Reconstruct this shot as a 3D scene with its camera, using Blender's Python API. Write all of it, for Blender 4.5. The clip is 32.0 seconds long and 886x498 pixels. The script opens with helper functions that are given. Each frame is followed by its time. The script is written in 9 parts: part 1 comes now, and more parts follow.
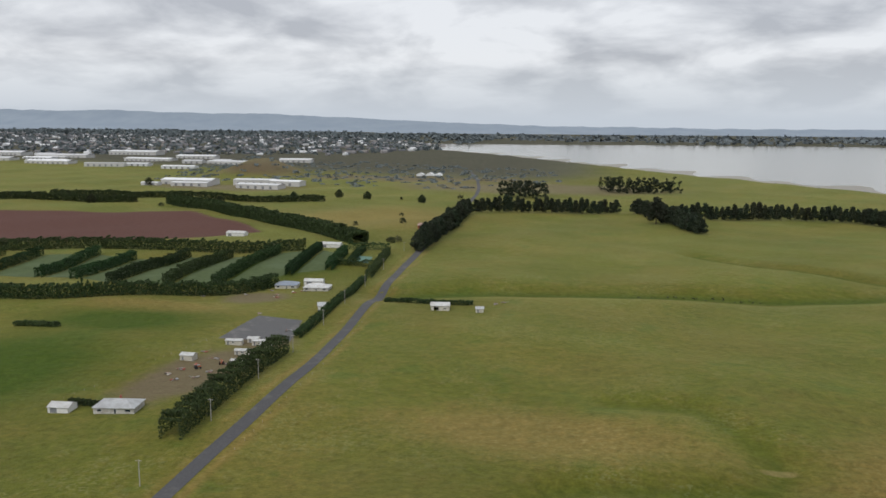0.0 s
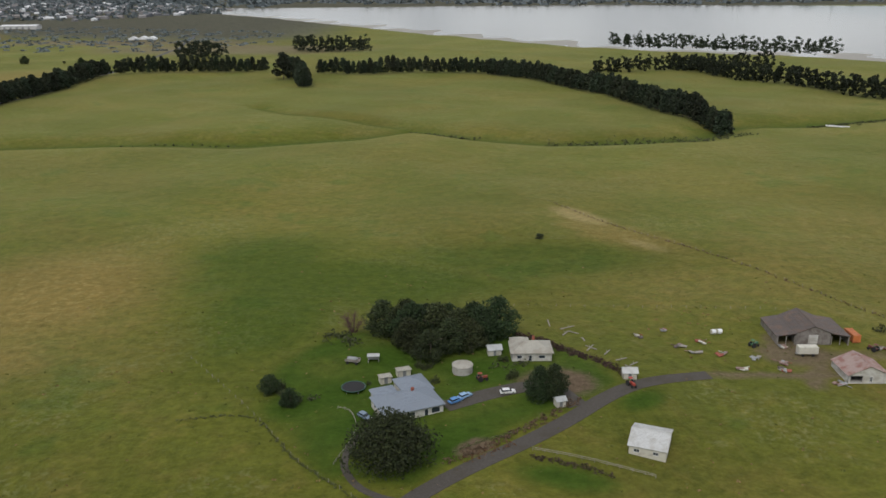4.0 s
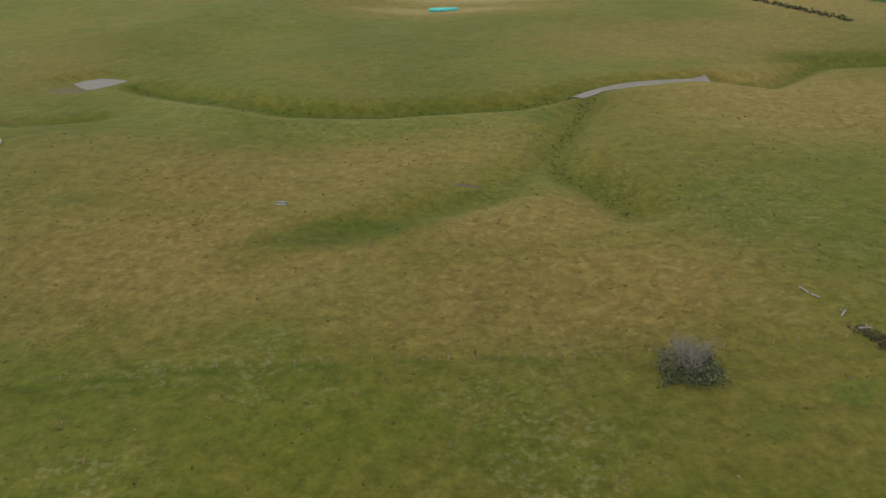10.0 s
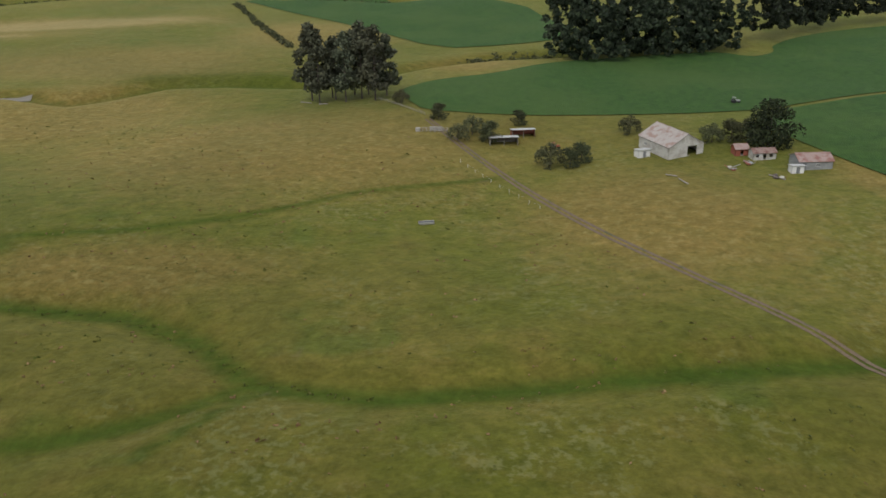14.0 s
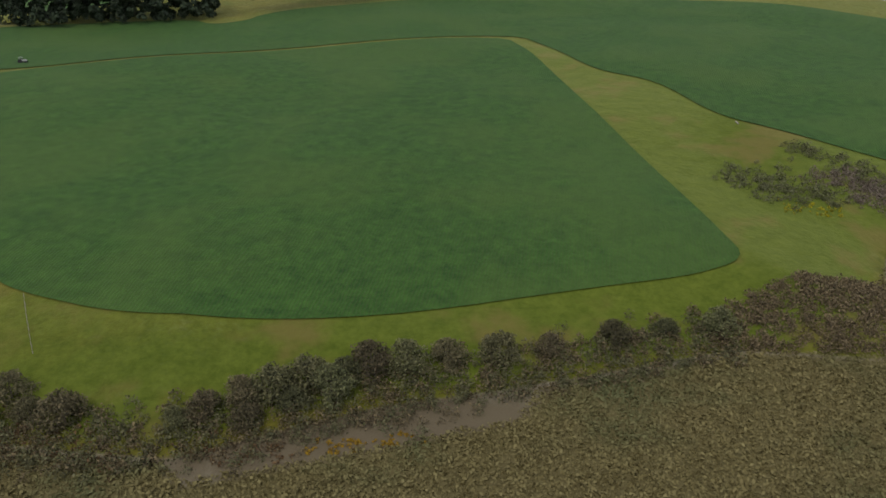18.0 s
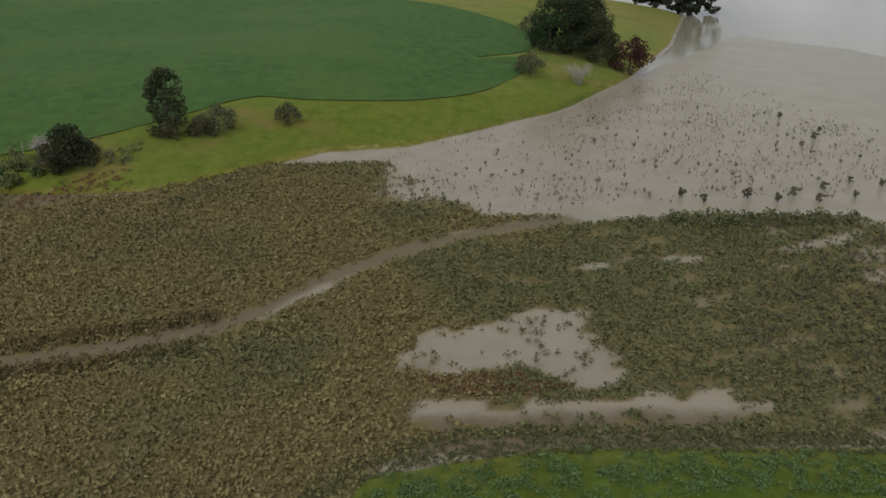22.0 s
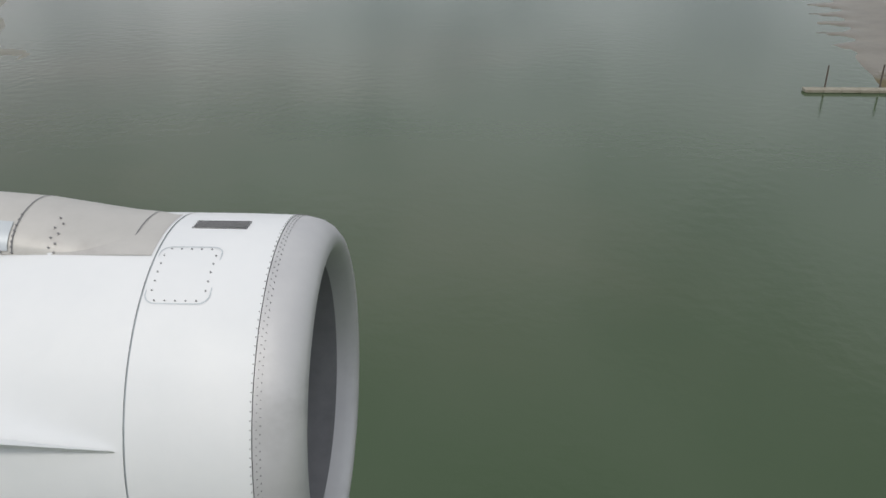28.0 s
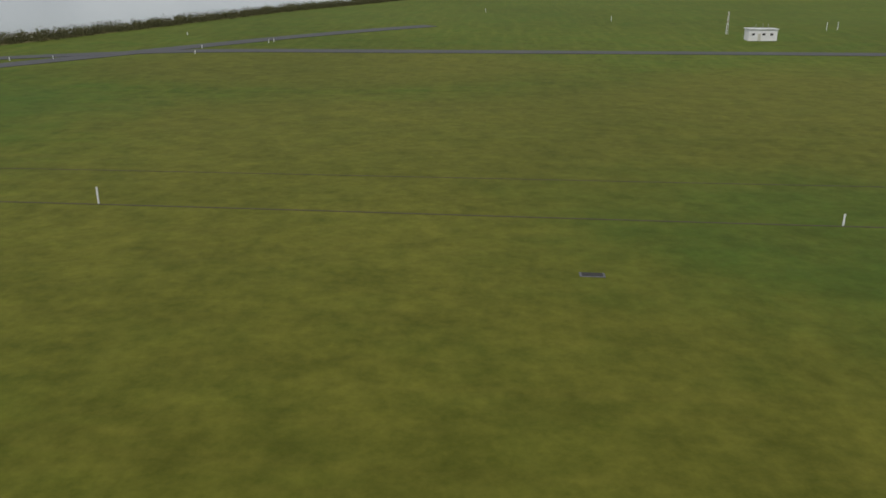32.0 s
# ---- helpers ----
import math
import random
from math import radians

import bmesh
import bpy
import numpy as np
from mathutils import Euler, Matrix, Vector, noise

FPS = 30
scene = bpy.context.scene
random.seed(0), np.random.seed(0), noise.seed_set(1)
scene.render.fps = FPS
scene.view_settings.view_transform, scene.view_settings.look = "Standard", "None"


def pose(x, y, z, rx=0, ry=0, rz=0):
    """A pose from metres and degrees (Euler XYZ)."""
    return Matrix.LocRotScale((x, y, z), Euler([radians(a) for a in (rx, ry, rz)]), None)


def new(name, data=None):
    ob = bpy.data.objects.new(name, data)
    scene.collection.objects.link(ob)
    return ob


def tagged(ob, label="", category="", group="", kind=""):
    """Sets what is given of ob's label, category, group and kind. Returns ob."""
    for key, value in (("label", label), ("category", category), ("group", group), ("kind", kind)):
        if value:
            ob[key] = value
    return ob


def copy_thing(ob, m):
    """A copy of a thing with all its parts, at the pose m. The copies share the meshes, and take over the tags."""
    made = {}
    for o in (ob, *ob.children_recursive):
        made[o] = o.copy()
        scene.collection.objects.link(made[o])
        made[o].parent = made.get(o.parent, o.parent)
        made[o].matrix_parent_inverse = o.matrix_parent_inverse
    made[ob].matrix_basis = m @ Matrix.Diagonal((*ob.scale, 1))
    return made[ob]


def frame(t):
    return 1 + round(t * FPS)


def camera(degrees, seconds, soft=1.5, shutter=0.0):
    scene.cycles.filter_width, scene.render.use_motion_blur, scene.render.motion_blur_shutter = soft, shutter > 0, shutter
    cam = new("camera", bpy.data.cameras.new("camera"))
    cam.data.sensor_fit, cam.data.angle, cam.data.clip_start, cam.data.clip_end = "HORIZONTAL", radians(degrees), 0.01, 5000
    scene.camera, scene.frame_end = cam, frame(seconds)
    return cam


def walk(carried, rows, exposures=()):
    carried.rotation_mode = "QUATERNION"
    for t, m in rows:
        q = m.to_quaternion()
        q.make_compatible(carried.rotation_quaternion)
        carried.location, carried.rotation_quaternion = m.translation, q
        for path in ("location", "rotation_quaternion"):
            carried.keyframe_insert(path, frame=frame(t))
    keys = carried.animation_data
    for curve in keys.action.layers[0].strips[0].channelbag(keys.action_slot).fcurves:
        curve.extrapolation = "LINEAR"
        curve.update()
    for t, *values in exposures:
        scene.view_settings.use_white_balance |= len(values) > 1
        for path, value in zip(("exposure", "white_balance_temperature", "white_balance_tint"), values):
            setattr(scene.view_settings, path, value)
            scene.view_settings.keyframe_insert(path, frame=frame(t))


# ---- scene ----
cam = camera(56.26, 32.0, soft=1.6)
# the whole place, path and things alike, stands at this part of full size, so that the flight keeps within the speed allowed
K = 0.535
# seconds, x, y, z, yaw, pitch, roll; x runs along the approach, y to the side
PATH = [
    (0.0, 0.00, -0.00, 135.92, 11.79, -8.89, 0.34),
    (0.5, 34.15, -0.10, 134.54, 10.62, -11.19, 0.07),
    (1.0, 68.30, -0.20, 133.14, 8.09, -13.29, 0.34),
    (1.5, 102.43, -0.30, 131.74, 6.52, -14.42, 0.26),
    (2.0, 136.56, -0.39, 130.32, 5.23, -16.03, -0.32),
    (2.5, 170.69, -0.48, 128.89, 3.98, -17.64, -0.61),
    (3.0, 204.81, -0.57, 127.46, 2.57, -18.28, -0.17),
    (3.5, 238.93, -0.65, 126.01, 1.70, -17.97, -0.26),
    (4.0, 273.06, -0.73, 124.55, 1.51, -17.81, -0.26),
    (4.5, 307.18, -0.80, 123.08, 1.48, -17.72, -0.24),
    (5.0, 341.31, -0.88, 121.60, 1.48, -17.85, -0.23),
    (5.5, 375.45, -0.94, 120.11, 1.40, -18.32, -0.25),
    (6.0, 409.60, -1.01, 118.62, 0.90, -20.11, -0.41),
    (6.5, 443.75, -1.07, 117.11, 0.64, -22.27, -0.67),
    (7.0, 477.92, -1.12, 115.59, 1.21, -23.85, -0.90),
    (7.5, 512.10, -1.18, 114.06, 2.08, -24.52, -0.99),
    (8.0, 546.30, -1.23, 112.52, 2.36, -24.26, -0.35),
    (8.5, 580.51, -1.28, 110.97, 2.98, -24.91, -0.64),
    (9.0, 614.74, -1.32, 109.41, 3.08, -25.73, -0.91),
    (9.5, 649.00, -1.36, 107.84, 3.50, -26.21, -1.53),
    (10.0, 683.27, -1.40, 106.26, 4.31, -26.22, -1.70),
    (10.5, 717.57, -1.43, 104.67, 5.46, -26.27, -2.41),
    (11.0, 751.89, -1.46, 103.08, 5.81, -26.50, -2.18),
    (11.5, 786.24, -1.49, 101.47, 6.15, -26.27, -2.11),
    (12.0, 820.63, -1.51, 99.85, 5.01, -25.47, -1.30),
    (12.5, 855.04, -1.53, 98.22, 3.68, -24.28, -0.67),
    (13.0, 889.48, -1.55, 96.58, 2.63, -23.18, -0.29),
    (13.5, 923.96, -1.56, 94.94, 1.83, -23.22, -0.56),
    (14.0, 958.48, -1.57, 93.28, 1.47, -23.42, -0.89),
    (14.5, 993.03, -1.58, 91.61, 1.23, -23.67, -1.21),
    (15.0, 1027.62, -1.58, 89.94, 1.06, -23.94, -1.48),
    (15.5, 1062.26, -1.58, 88.25, 0.94, -24.24, -1.65),
    (16.0, 1096.94, -1.58, 86.56, 0.96, -24.58, -1.40),
    (16.5, 1131.66, -1.57, 84.85, 1.08, -24.98, -0.87),
    (17.0, 1166.43, -1.57, 83.14, 1.70, -24.76, -0.84),
    (17.5, 1201.25, -1.55, 81.42, 1.71, -23.98, -0.85),
    (18.0, 1236.12, -1.54, 79.68, 2.16, -24.07, -0.76),
    (18.5, 1271.04, -1.52, 77.94, 2.03, -24.65, -1.11),
    (19.0, 1306.01, -1.50, 76.19, 1.90, -24.82, -1.75),
    (19.5, 1341.04, -1.48, 74.43, 2.24, -25.47, -1.98),
    (20.0, 1376.13, -1.45, 72.66, 2.28, -25.78, -1.40),
    (20.5, 1411.28, -1.42, 70.88, 2.46, -25.11, -0.82),
    (21.0, 1446.48, -1.39, 69.09, 1.99, -23.75, -0.25),
    (21.5, 1481.75, -1.36, 67.30, 1.95, -23.47, -0.18),
    (22.0, 1517.09, -1.32, 65.49, 1.27, -24.33, -0.40),
    (22.5, 1552.49, -1.28, 63.68, 0.71, -24.95, -0.41),
    (23.0, 1587.96, -1.24, 61.85, 0.24, -25.79, 0.26),
    (23.5, 1623.50, -1.19, 60.02, 0.14, -26.29, 0.65),
    (24.0, 1659.10, -1.14, 58.18, -0.24, -26.84, 0.60),
    (24.5, 1694.79, -1.09, 56.33, -0.74, -26.66, 1.10),
    (25.0, 1730.55, -1.03, 54.47, 0.18, -26.27, 1.11),
    (25.5, 1766.38, -0.98, 52.60, 0.62, -26.36, 0.93),
    (26.0, 1802.29, -0.92, 50.72, 1.19, -26.68, 0.63),
    (26.5, 1838.28, -0.86, 48.84, 1.76, -27.02, 0.31),
    (27.0, 1874.36, -0.79, 46.94, 2.27, -27.28, -0.01),
    (27.5, 1910.52, -0.72, 45.04, 2.63, -27.33, -0.29),
    (28.0, 1946.76, -0.65, 43.13, 2.39, -26.56, -0.44),
    (28.5, 1983.09, -0.58, 41.21, 3.08, -25.54, -1.07),
    (29.0, 2019.51, -0.50, 39.28, 3.02, -24.54, -0.18),
    (29.5, 2056.02, -0.43, 37.34, 3.01, -24.37, 0.27),
    (30.0, 2092.63, -0.35, 35.40, 2.74, -24.77, 1.00),
    (30.5, 2129.32, -0.26, 33.45, 2.26, -25.07, 1.63),
    (31.0, 2166.12, -0.18, 31.48, 2.80, -24.44, 0.83),
    (31.5, 2203.01, -0.09, 29.51, 3.29, -22.61, 0.15),
    (32.0, 2240.00, 0.00, 27.53, 4.13, -19.56, 0.30),
]


def aimed(x, y, z, yaw, pitch, roll):
    return pose(K * x, K * y, K * z, 0, 0, yaw) @ pose(0, 0, 0, 90 + pitch) @ pose(0, 0, 0, 0, 0, roll)


walk(cam, [(t, aimed(*p)) for t, *p in PATH], [(0.0, 0.0), (32.0, 0.0)])

# ---- sky and sun: bright overcast ----
world = bpy.data.worlds.new("overcast_sky")
scene.world = world
world.use_nodes = True
wn, wl = world.node_tree.nodes, world.node_tree.links
wn.clear()


def wnode(kind, **sets):
    n = wn.new(kind)
    for k, v in sets.items():
        n.inputs[k].default_value = v
    return n


sky = wn.new("ShaderNodeTexSky")
sky.sky_type, sky.sun_disc = "NISHITA", False
sky.sun_elevation, sky.sun_rotation = radians(52), radians(200)
dirs = wn.new("ShaderNodeTexCoord")
sep = wn.new("ShaderNodeSeparateXYZ")
wl.new(dirs.outputs["Generated"], sep.inputs[0])
up = wn.new("ShaderNodeMath")
up.operation = "MAXIMUM"
up.inputs[1].default_value = 0.0
wl.new(sep.outputs["Z"], up.inputs[0])
lift = wn.new("ShaderNodeMath")
lift.operation = "ADD"
lift.inputs[1].default_value = 0.30
wl.new(up.outputs[0], lift.inputs[0])
flat = wn.new("ShaderNodeVectorMath")
flat.operation = "DIVIDE"
comb = wn.new("ShaderNodeCombineXYZ")
for axis in "XYZ":
    wl.new(lift.outputs[0], comb.inputs[axis])
wl.new(dirs.outputs["Generated"], flat.inputs[0])
wl.new(comb.outputs[0], flat.inputs[1])
cloud = wnode("ShaderNodeTexNoise", Scale=2.7, Detail=8.0, Roughness=0.52, Distortion=0.25)
wl.new(flat.outputs[0], cloud.inputs["Vector"])
ramp = wn.new("ShaderNodeValToRGB")
ramp.color_ramp.elements[0].position, ramp.color_ramp.elements[0].color = 0.38, (0.50, 0.52, 0.57, 1)
ramp.color_ramp.elements[1].position, ramp.color_ramp.elements[1].color = 0.60, (0.88, 0.90, 0.94, 1)
wl.new(cloud.outputs["Fac"], ramp.inputs[0])
# cloud thins into pale haze low down
low = wn.new("ShaderNodeMapRange")
low.inputs["From Min"].default_value, low.inputs["From Max"].default_value = 0.0, 0.07
wl.new(sep.outputs["Z"], low.inputs["Value"])
haze = wn.new("ShaderNodeMix")
haze.data_type = "RGBA"
haze.inputs[6].default_value = (0.60, 0.66, 0.74, 1)
wl.new(low.outputs[0], haze.inputs[0])
wl.new(ramp.outputs[0], haze.inputs[7])
bg_sky = wnode("ShaderNodeBackground", Strength=0.1)
wl.new(sky.outputs[0], bg_sky.inputs["Color"])
bg_cloud = wnode("ShaderNodeBackground", Strength=0.95)
wl.new(haze.outputs[2], bg_cloud.inputs["Color"])
both = wnode("ShaderNodeMixShader", Fac=0.92)
wl.new(bg_sky.outputs[0], both.inputs[1])
wl.new(bg_cloud.outputs[0], both.inputs[2])
wout = wn.new("ShaderNodeOutputWorld")
wl.new(both.outputs[0], wout.inputs[0])

sun = new("sun", bpy.data.lights.new("sun", "SUN"))
sun.data.energy, sun.data.angle, sun.data.color = 1.3, radians(12), (1.0, 0.95, 0.88)
sun.matrix_world = pose(0, 0, 500, 38, 0, -20)

# ---- materials ----
def ramped(nt, fac, stops):
    r = nt.nodes.new("ShaderNodeValToRGB")
    el = r.color_ramp.elements
    while len(el) < len(stops):
        el.new(0.5)
    for e, (p, c) in zip(el, stops):
        e.position, e.color = p, (*c, 1)
    nt.links.new(fac, r.inputs[0])
    return r.outputs[0]


def noisy(nt, vec, scale, detail=4.0, rough=0.6):
    n = nt.nodes.new("ShaderNodeTexNoise")
    n.inputs["Scale"].default_value, n.inputs["Detail"].default_value, n.inputs["Roughness"].default_value = scale, detail, rough
    nt.links.new(vec, n.inputs["Vector"])
    return n.outputs["Fac"]


def blend(nt, fac, a, b, mode="MIX"):
    m = nt.nodes.new("ShaderNodeMix")
    m.data_type, m.blend_type = "RGBA", mode
    for sock, v in ((m.inputs[0], fac), (m.inputs[6], a), (m.inputs[7], b)):
        if isinstance(v, (int, float)):
            sock.default_value = v
        elif isinstance(v, tuple):
            sock.default_value = (*v, 1)
        else:
            nt.links.new(v, sock)
    return m.outputs[2]


def mathy(nt, op, a, b, clamp=False):
    m = nt.nodes.new("ShaderNodeMath")
    m.operation, m.use_clamp = op, clamp
    for sock, v in ((m.inputs[0], a), (m.inputs[1], b)):
        if isinstance(v, (int, float)):
            sock.default_value = v
        else:
            nt.links.new(v, sock)
    return m.outputs[0]


def step(nt, v, lo, hi):
    m = nt.nodes.new("ShaderNodeMapRange")
    m.interpolation_type = "SMOOTHSTEP"
    m.inputs["From Min"].default_value, m.inputs["From Max"].default_value = lo, hi
    nt.links.new(v, m.inputs["Value"])
    return m.outputs[0]


def blank(name):
    m = bpy.data.materials.new(name)
    m.use_nodes = True
    return m, m.node_tree, m.node_tree.nodes["Principled BSDF"]


def place_vec(nt, world_space=True):
    if world_space:
        full = nt.nodes.new("ShaderNodeVectorMath")
        full.operation = "SCALE"
        full.inputs["Scale"].default_value = 1 / K
        nt.links.new(nt.nodes.new("ShaderNodeNewGeometry").outputs["Position"], full.inputs[0])
        return full.outputs[0]
    return nt.nodes.new("ShaderNodeTexCoord").outputs["Object"]


def bumped(nt, shader, fac, strength, distance):
    b = nt.nodes.new("ShaderNodeBump")
    b.inputs["Strength"].default_value, b.inputs["Distance"].default_value = strength, distance
    nt.links.new(fac, b.inputs["Height"])
    nt.links.new(b.outputs[0], shader.inputs["Normal"])


def surface(name, a, b, scale=3.0, rough=0.8, metal=0.0, bump=0.2, world_space=False, spots=None, spot_scale=0.6, vary=0.0):
    """Two tones by fine noise, a broad stain tone, relief."""
    m, nt, sh = blank(name)
    v = place_vec(nt, world_space)
    fine = noisy(nt, v, scale, 6.0, 0.65)
    col = ramped(nt, fine, [(0.3, a), (0.7, b)])
    if spots:
        wide = noisy(nt, v, spot_scale, 5.0, 0.6)
        col = blend(nt, step(nt, wide, 0.52, 0.68), col, spots)
    if vary:
        info = nt.nodes.new("ShaderNodeObjectInfo")
        hue = nt.nodes.new("ShaderNodeHueSaturation")
        nt.links.new(mathy(nt, "MULTIPLY_ADD", info.outputs["Random"], vary), hue.inputs["Value"])
        hue.inputs["Value"].links[0].from_node.inputs[2].default_value = 1 - vary / 2
        nt.links.new(col, hue.inputs["Color"])
        col = hue.outputs[0]
    nt.links.new(col, sh.inputs["Base Color"])
    sh.inputs["Roughness"].default_value, sh.inputs["Metallic"].default_value = rough, metal
    if bump:
        bumped(nt, sh, fine, bump, 0.05)
    return m


def leafy(name, dark, light, bloom=None):
    """Leaves: tone by leaf, by clump and by tree."""
    m, nt, sh = blank(name)
    geo = nt.nodes.new("ShaderNodeNewGeometry")
    info = nt.nodes.new("ShaderNodeObjectInfo")
    col = blend(nt, geo.outputs["Random Per Island"], dark, light)
    hue = nt.nodes.new("ShaderNodeHueSaturation")
    nt.links.new(mathy(nt, "ADD", mathy(nt, "MULTIPLY", info.outputs["Random"], 0.6), 0.7), hue.inputs["Value"])
    nt.links.new(mathy(nt, "ADD", mathy(nt, "MULTIPLY", mathy(nt, "FRACT", mathy(nt, "MULTIPLY", info.outputs["Random"], 7.3), 0.0), 0.07), 0.455), hue.inputs["Hue"])
    nt.links.new(col, hue.inputs["Color"])
    nt.links.new(hue.outputs[0], sh.inputs["Base Color"])
    sh.inputs["Roughness"].default_value = 0.8
    sh.inputs["Specular IOR Level"].default_value = 0.12
    sh.inputs["Sheen Weight"].default_value = 0.08
    return m


def mangrove_material(name, brown, olive, green):
    """Mangrove leaves: brown to olive by leaf, with broad greener stands."""
    m, nt, sh = blank(name)
    v = place_vec(nt)
    s = nt.nodes.new("ShaderNodeSeparateXYZ")
    nt.links.new(v, s.inputs[0])
    geo = nt.nodes.new("ShaderNodeNewGeometry")
    col = blend(nt, geo.outputs["Random Per Island"], brown, olive)
    stand = mathy(nt, "ADD", noisy(nt, v, 0.03, 4.0, 0.6), mathy(nt, "MULTIPLY", step(nt, s.outputs["X"], 1490.0, 1560.0), 0.26))
    col = blend(nt, mathy(nt, "MULTIPLY", step(nt, stand, 0.48, 0.68), 0.75), col, green)
    nt.links.new(col, sh.inputs["Base Color"])
    sh.inputs["Roughness"].default_value = 0.8
    sh.inputs["Specular IOR Level"].default_value = 0.12
    return m


def ground_material():
    """Pasture: sward in greens, dry bronze patches, lush hollows, bare earth and wet mud by painted land cover."""
    m, nt, sh = blank("pasture")
    v = place_vec(nt)
    fine = noisy(nt, v, 0.9, 8.0, 0.7)
    mid = noisy(nt, v, 0.11, 6.0, 0.65)
    wide = noisy(nt, v, 0.012, 5.0, 0.6)
    sod = noisy(nt, v, 0.26, 7.0, 0.68)
    grain = mathy(nt, "ADD", mathy(nt, "MULTIPLY", fine, 0.45), mathy(nt, "MULTIPLY", sod, 0.55))
    green = ramped(nt, grain, [(0.32, (0.046, 0.058, 0.006)), (0.68, (0.130, 0.136, 0.019))])
    tan = ramped(nt, grain, [(0.32, (0.094, 0.066, 0.015)), (0.68, (0.240, 0.169, 0.050))])
    lush = ramped(nt, grain, [(0.32, (0.022, 0.047, 0.005)), (0.68, (0.062, 0.112, 0.014))])
    def cover(name):
        a = nt.nodes.new("ShaderNodeAttribute")
        a.attribute_name = name
        return a.outputs["Fac"]
    ragged = mathy(nt, "ADD", mathy(nt, "MULTIPLY", mid, 0.5), mathy(nt, "MULTIPLY", fine, 0.35))
    def over(col, name, new_col, lo=0.25, hi=0.75):
        f = step(nt, mathy(nt, "ADD", cover(name), mathy(nt, "SUBTRACT", ragged, 0.43)), lo, hi)
        return blend(nt, f, col, new_col)
    col = blend(nt, mathy(nt, "MULTIPLY", step(nt, wide, 0.42, 0.62), 0.32), green, tan)
    col = blend(nt, mathy(nt, "MULTIPLY", step(nt, mid, 0.45, 0.7), 0.30), col, tan)
    rank = step(nt, mathy(nt, "ADD", noisy(nt, v, 0.021, 4.0, 0.6), mathy(nt, "MULTIPLY", mid, 0.35)), 0.66, 0.78)
    blade = step(nt, noisy(nt, v, 0.62, 6.0, 0.62), 0.50, 0.62)
    col = blend(nt, mathy(nt, "MULTIPLY", mathy(nt, "MULTIPLY", rank, blade), 0.6), col, (0.175, 0.178, 0.070))
    damp = step(nt, noisy(nt, v, 0.034, 3.0, 0.5), 0.60, 0.70)
    col = blend(nt, mathy(nt, "MULTIPLY", damp, 0.5), col, lush)
    def streaks(sx, sy):
        turn = nt.nodes.new("ShaderNodeMapping")
        turn.inputs["Scale"].default_value = (sx, sy, 1)
        nt.links.new(v, turn.inputs["Vector"])
        return step(nt, noisy(nt, turn.outputs[0], 1.0, 6.0, 0.6), 0.45, 0.68)
    mown, swath = streaks(0.03, 0.55), streaks(0.42, 0.035)
    sward = ramped(nt, grain, [(0.34, (0.030, 0.050, 0.004)), (0.66, (0.086, 0.112, 0.010))])
    sward = blend(nt, mathy(nt, "MULTIPLY", step(nt, mid, 0.42, 0.68), 0.5), sward, (0.040, 0.096, 0.008))
    sward = blend(nt, mathy(nt, "MULTIPLY", swath, 0.38), sward, (0.108, 0.122, 0.018))
    sward = blend(nt, mathy(nt, "MULTIPLY", mown, 0.42), sward, (0.100, 0.096, 0.016))
    worn = ramped(nt, grain, [(0.34, (0.064, 0.066, 0.008)), (0.66, (0.125, 0.115, 0.018))])
    sward = blend(nt, mathy(nt, "MULTIPLY", step(nt, mathy(nt, "ADD", cover("dry"), mathy(nt, "MULTIPLY", wide, 0.5)), 0.25, 0.9), 0.75), sward, worn)
    tuft = step(nt, noisy(nt, v, 0.42, 5.0, 0.6), 0.52, 0.64)
    tan = blend(nt, mathy(nt, "MULTIPLY", tuft, 0.55), tan, (0.255, 0.205, 0.075))
    col = over(col, "dry", tan, 0.1, 0.9)
    col = over(col, "straw", ramped(nt, grain, [(0.32, (0.170, 0.125, 0.050)), (0.68, (0.330, 0.255, 0.115))]), 0.3, 0.8)
    col = blend(nt, cover("turf"), col, sward)
    shade = ramped(nt, noisy(nt, v, 0.0085, 6.0, 0.62), [(0.36, (0.88, 0.91, 0.86)), (0.62, (1.18, 1.15, 1.15))])
    col = blend(nt, 1.0, col, shade, "MULTIPLY")
    fleck = ramped(nt, noisy(nt, v, 0.34, 8.0, 0.72), [(0.34, (0.78, 0.80, 0.74)), (0.50, (1.0, 1.0, 1.0)), (0.66, (1.22, 1.19, 1.20))])
    col = blend(nt, 0.85, col, fleck, "MULTIPLY")
    col = over(col, "lush", lush, 0.15, 1.0)
    fresh = ramped(nt, grain, [(0.32, (0.054, 0.080, 0.008)), (0.68, (0.124, 0.152, 0.022))])
    fresh = blend(nt, mathy(nt, "MULTIPLY", step(nt, noisy(nt, v, 0.05, 4.0, 0.6), 0.5, 0.66), 0.7), fresh, (0.150, 0.118, 0.036))
    col = over(col, "fresh", fresh, 0.2, 0.9)
    earth = ramped(nt, fine, [(0.3, (0.075, 0.055, 0.035)), (0.7, (0.17, 0.125, 0.085))])
    col = over(col, "bare", earth)
    red = ramped(nt, grain, [(0.3, (0.088, 0.044, 0.036)), (0.7, (0.150, 0.082, 0.068))])
    col = over(col, "ploughed", red, 0.4, 0.6)
    # scrubby ground of the far town, its colour lightened a little for haze
    scrub = ramped(nt, mid, [(0.35, (0.060, 0.064, 0.044)), (0.65, (0.115, 0.108, 0.078))])
    col = over(col, "town", scrub)
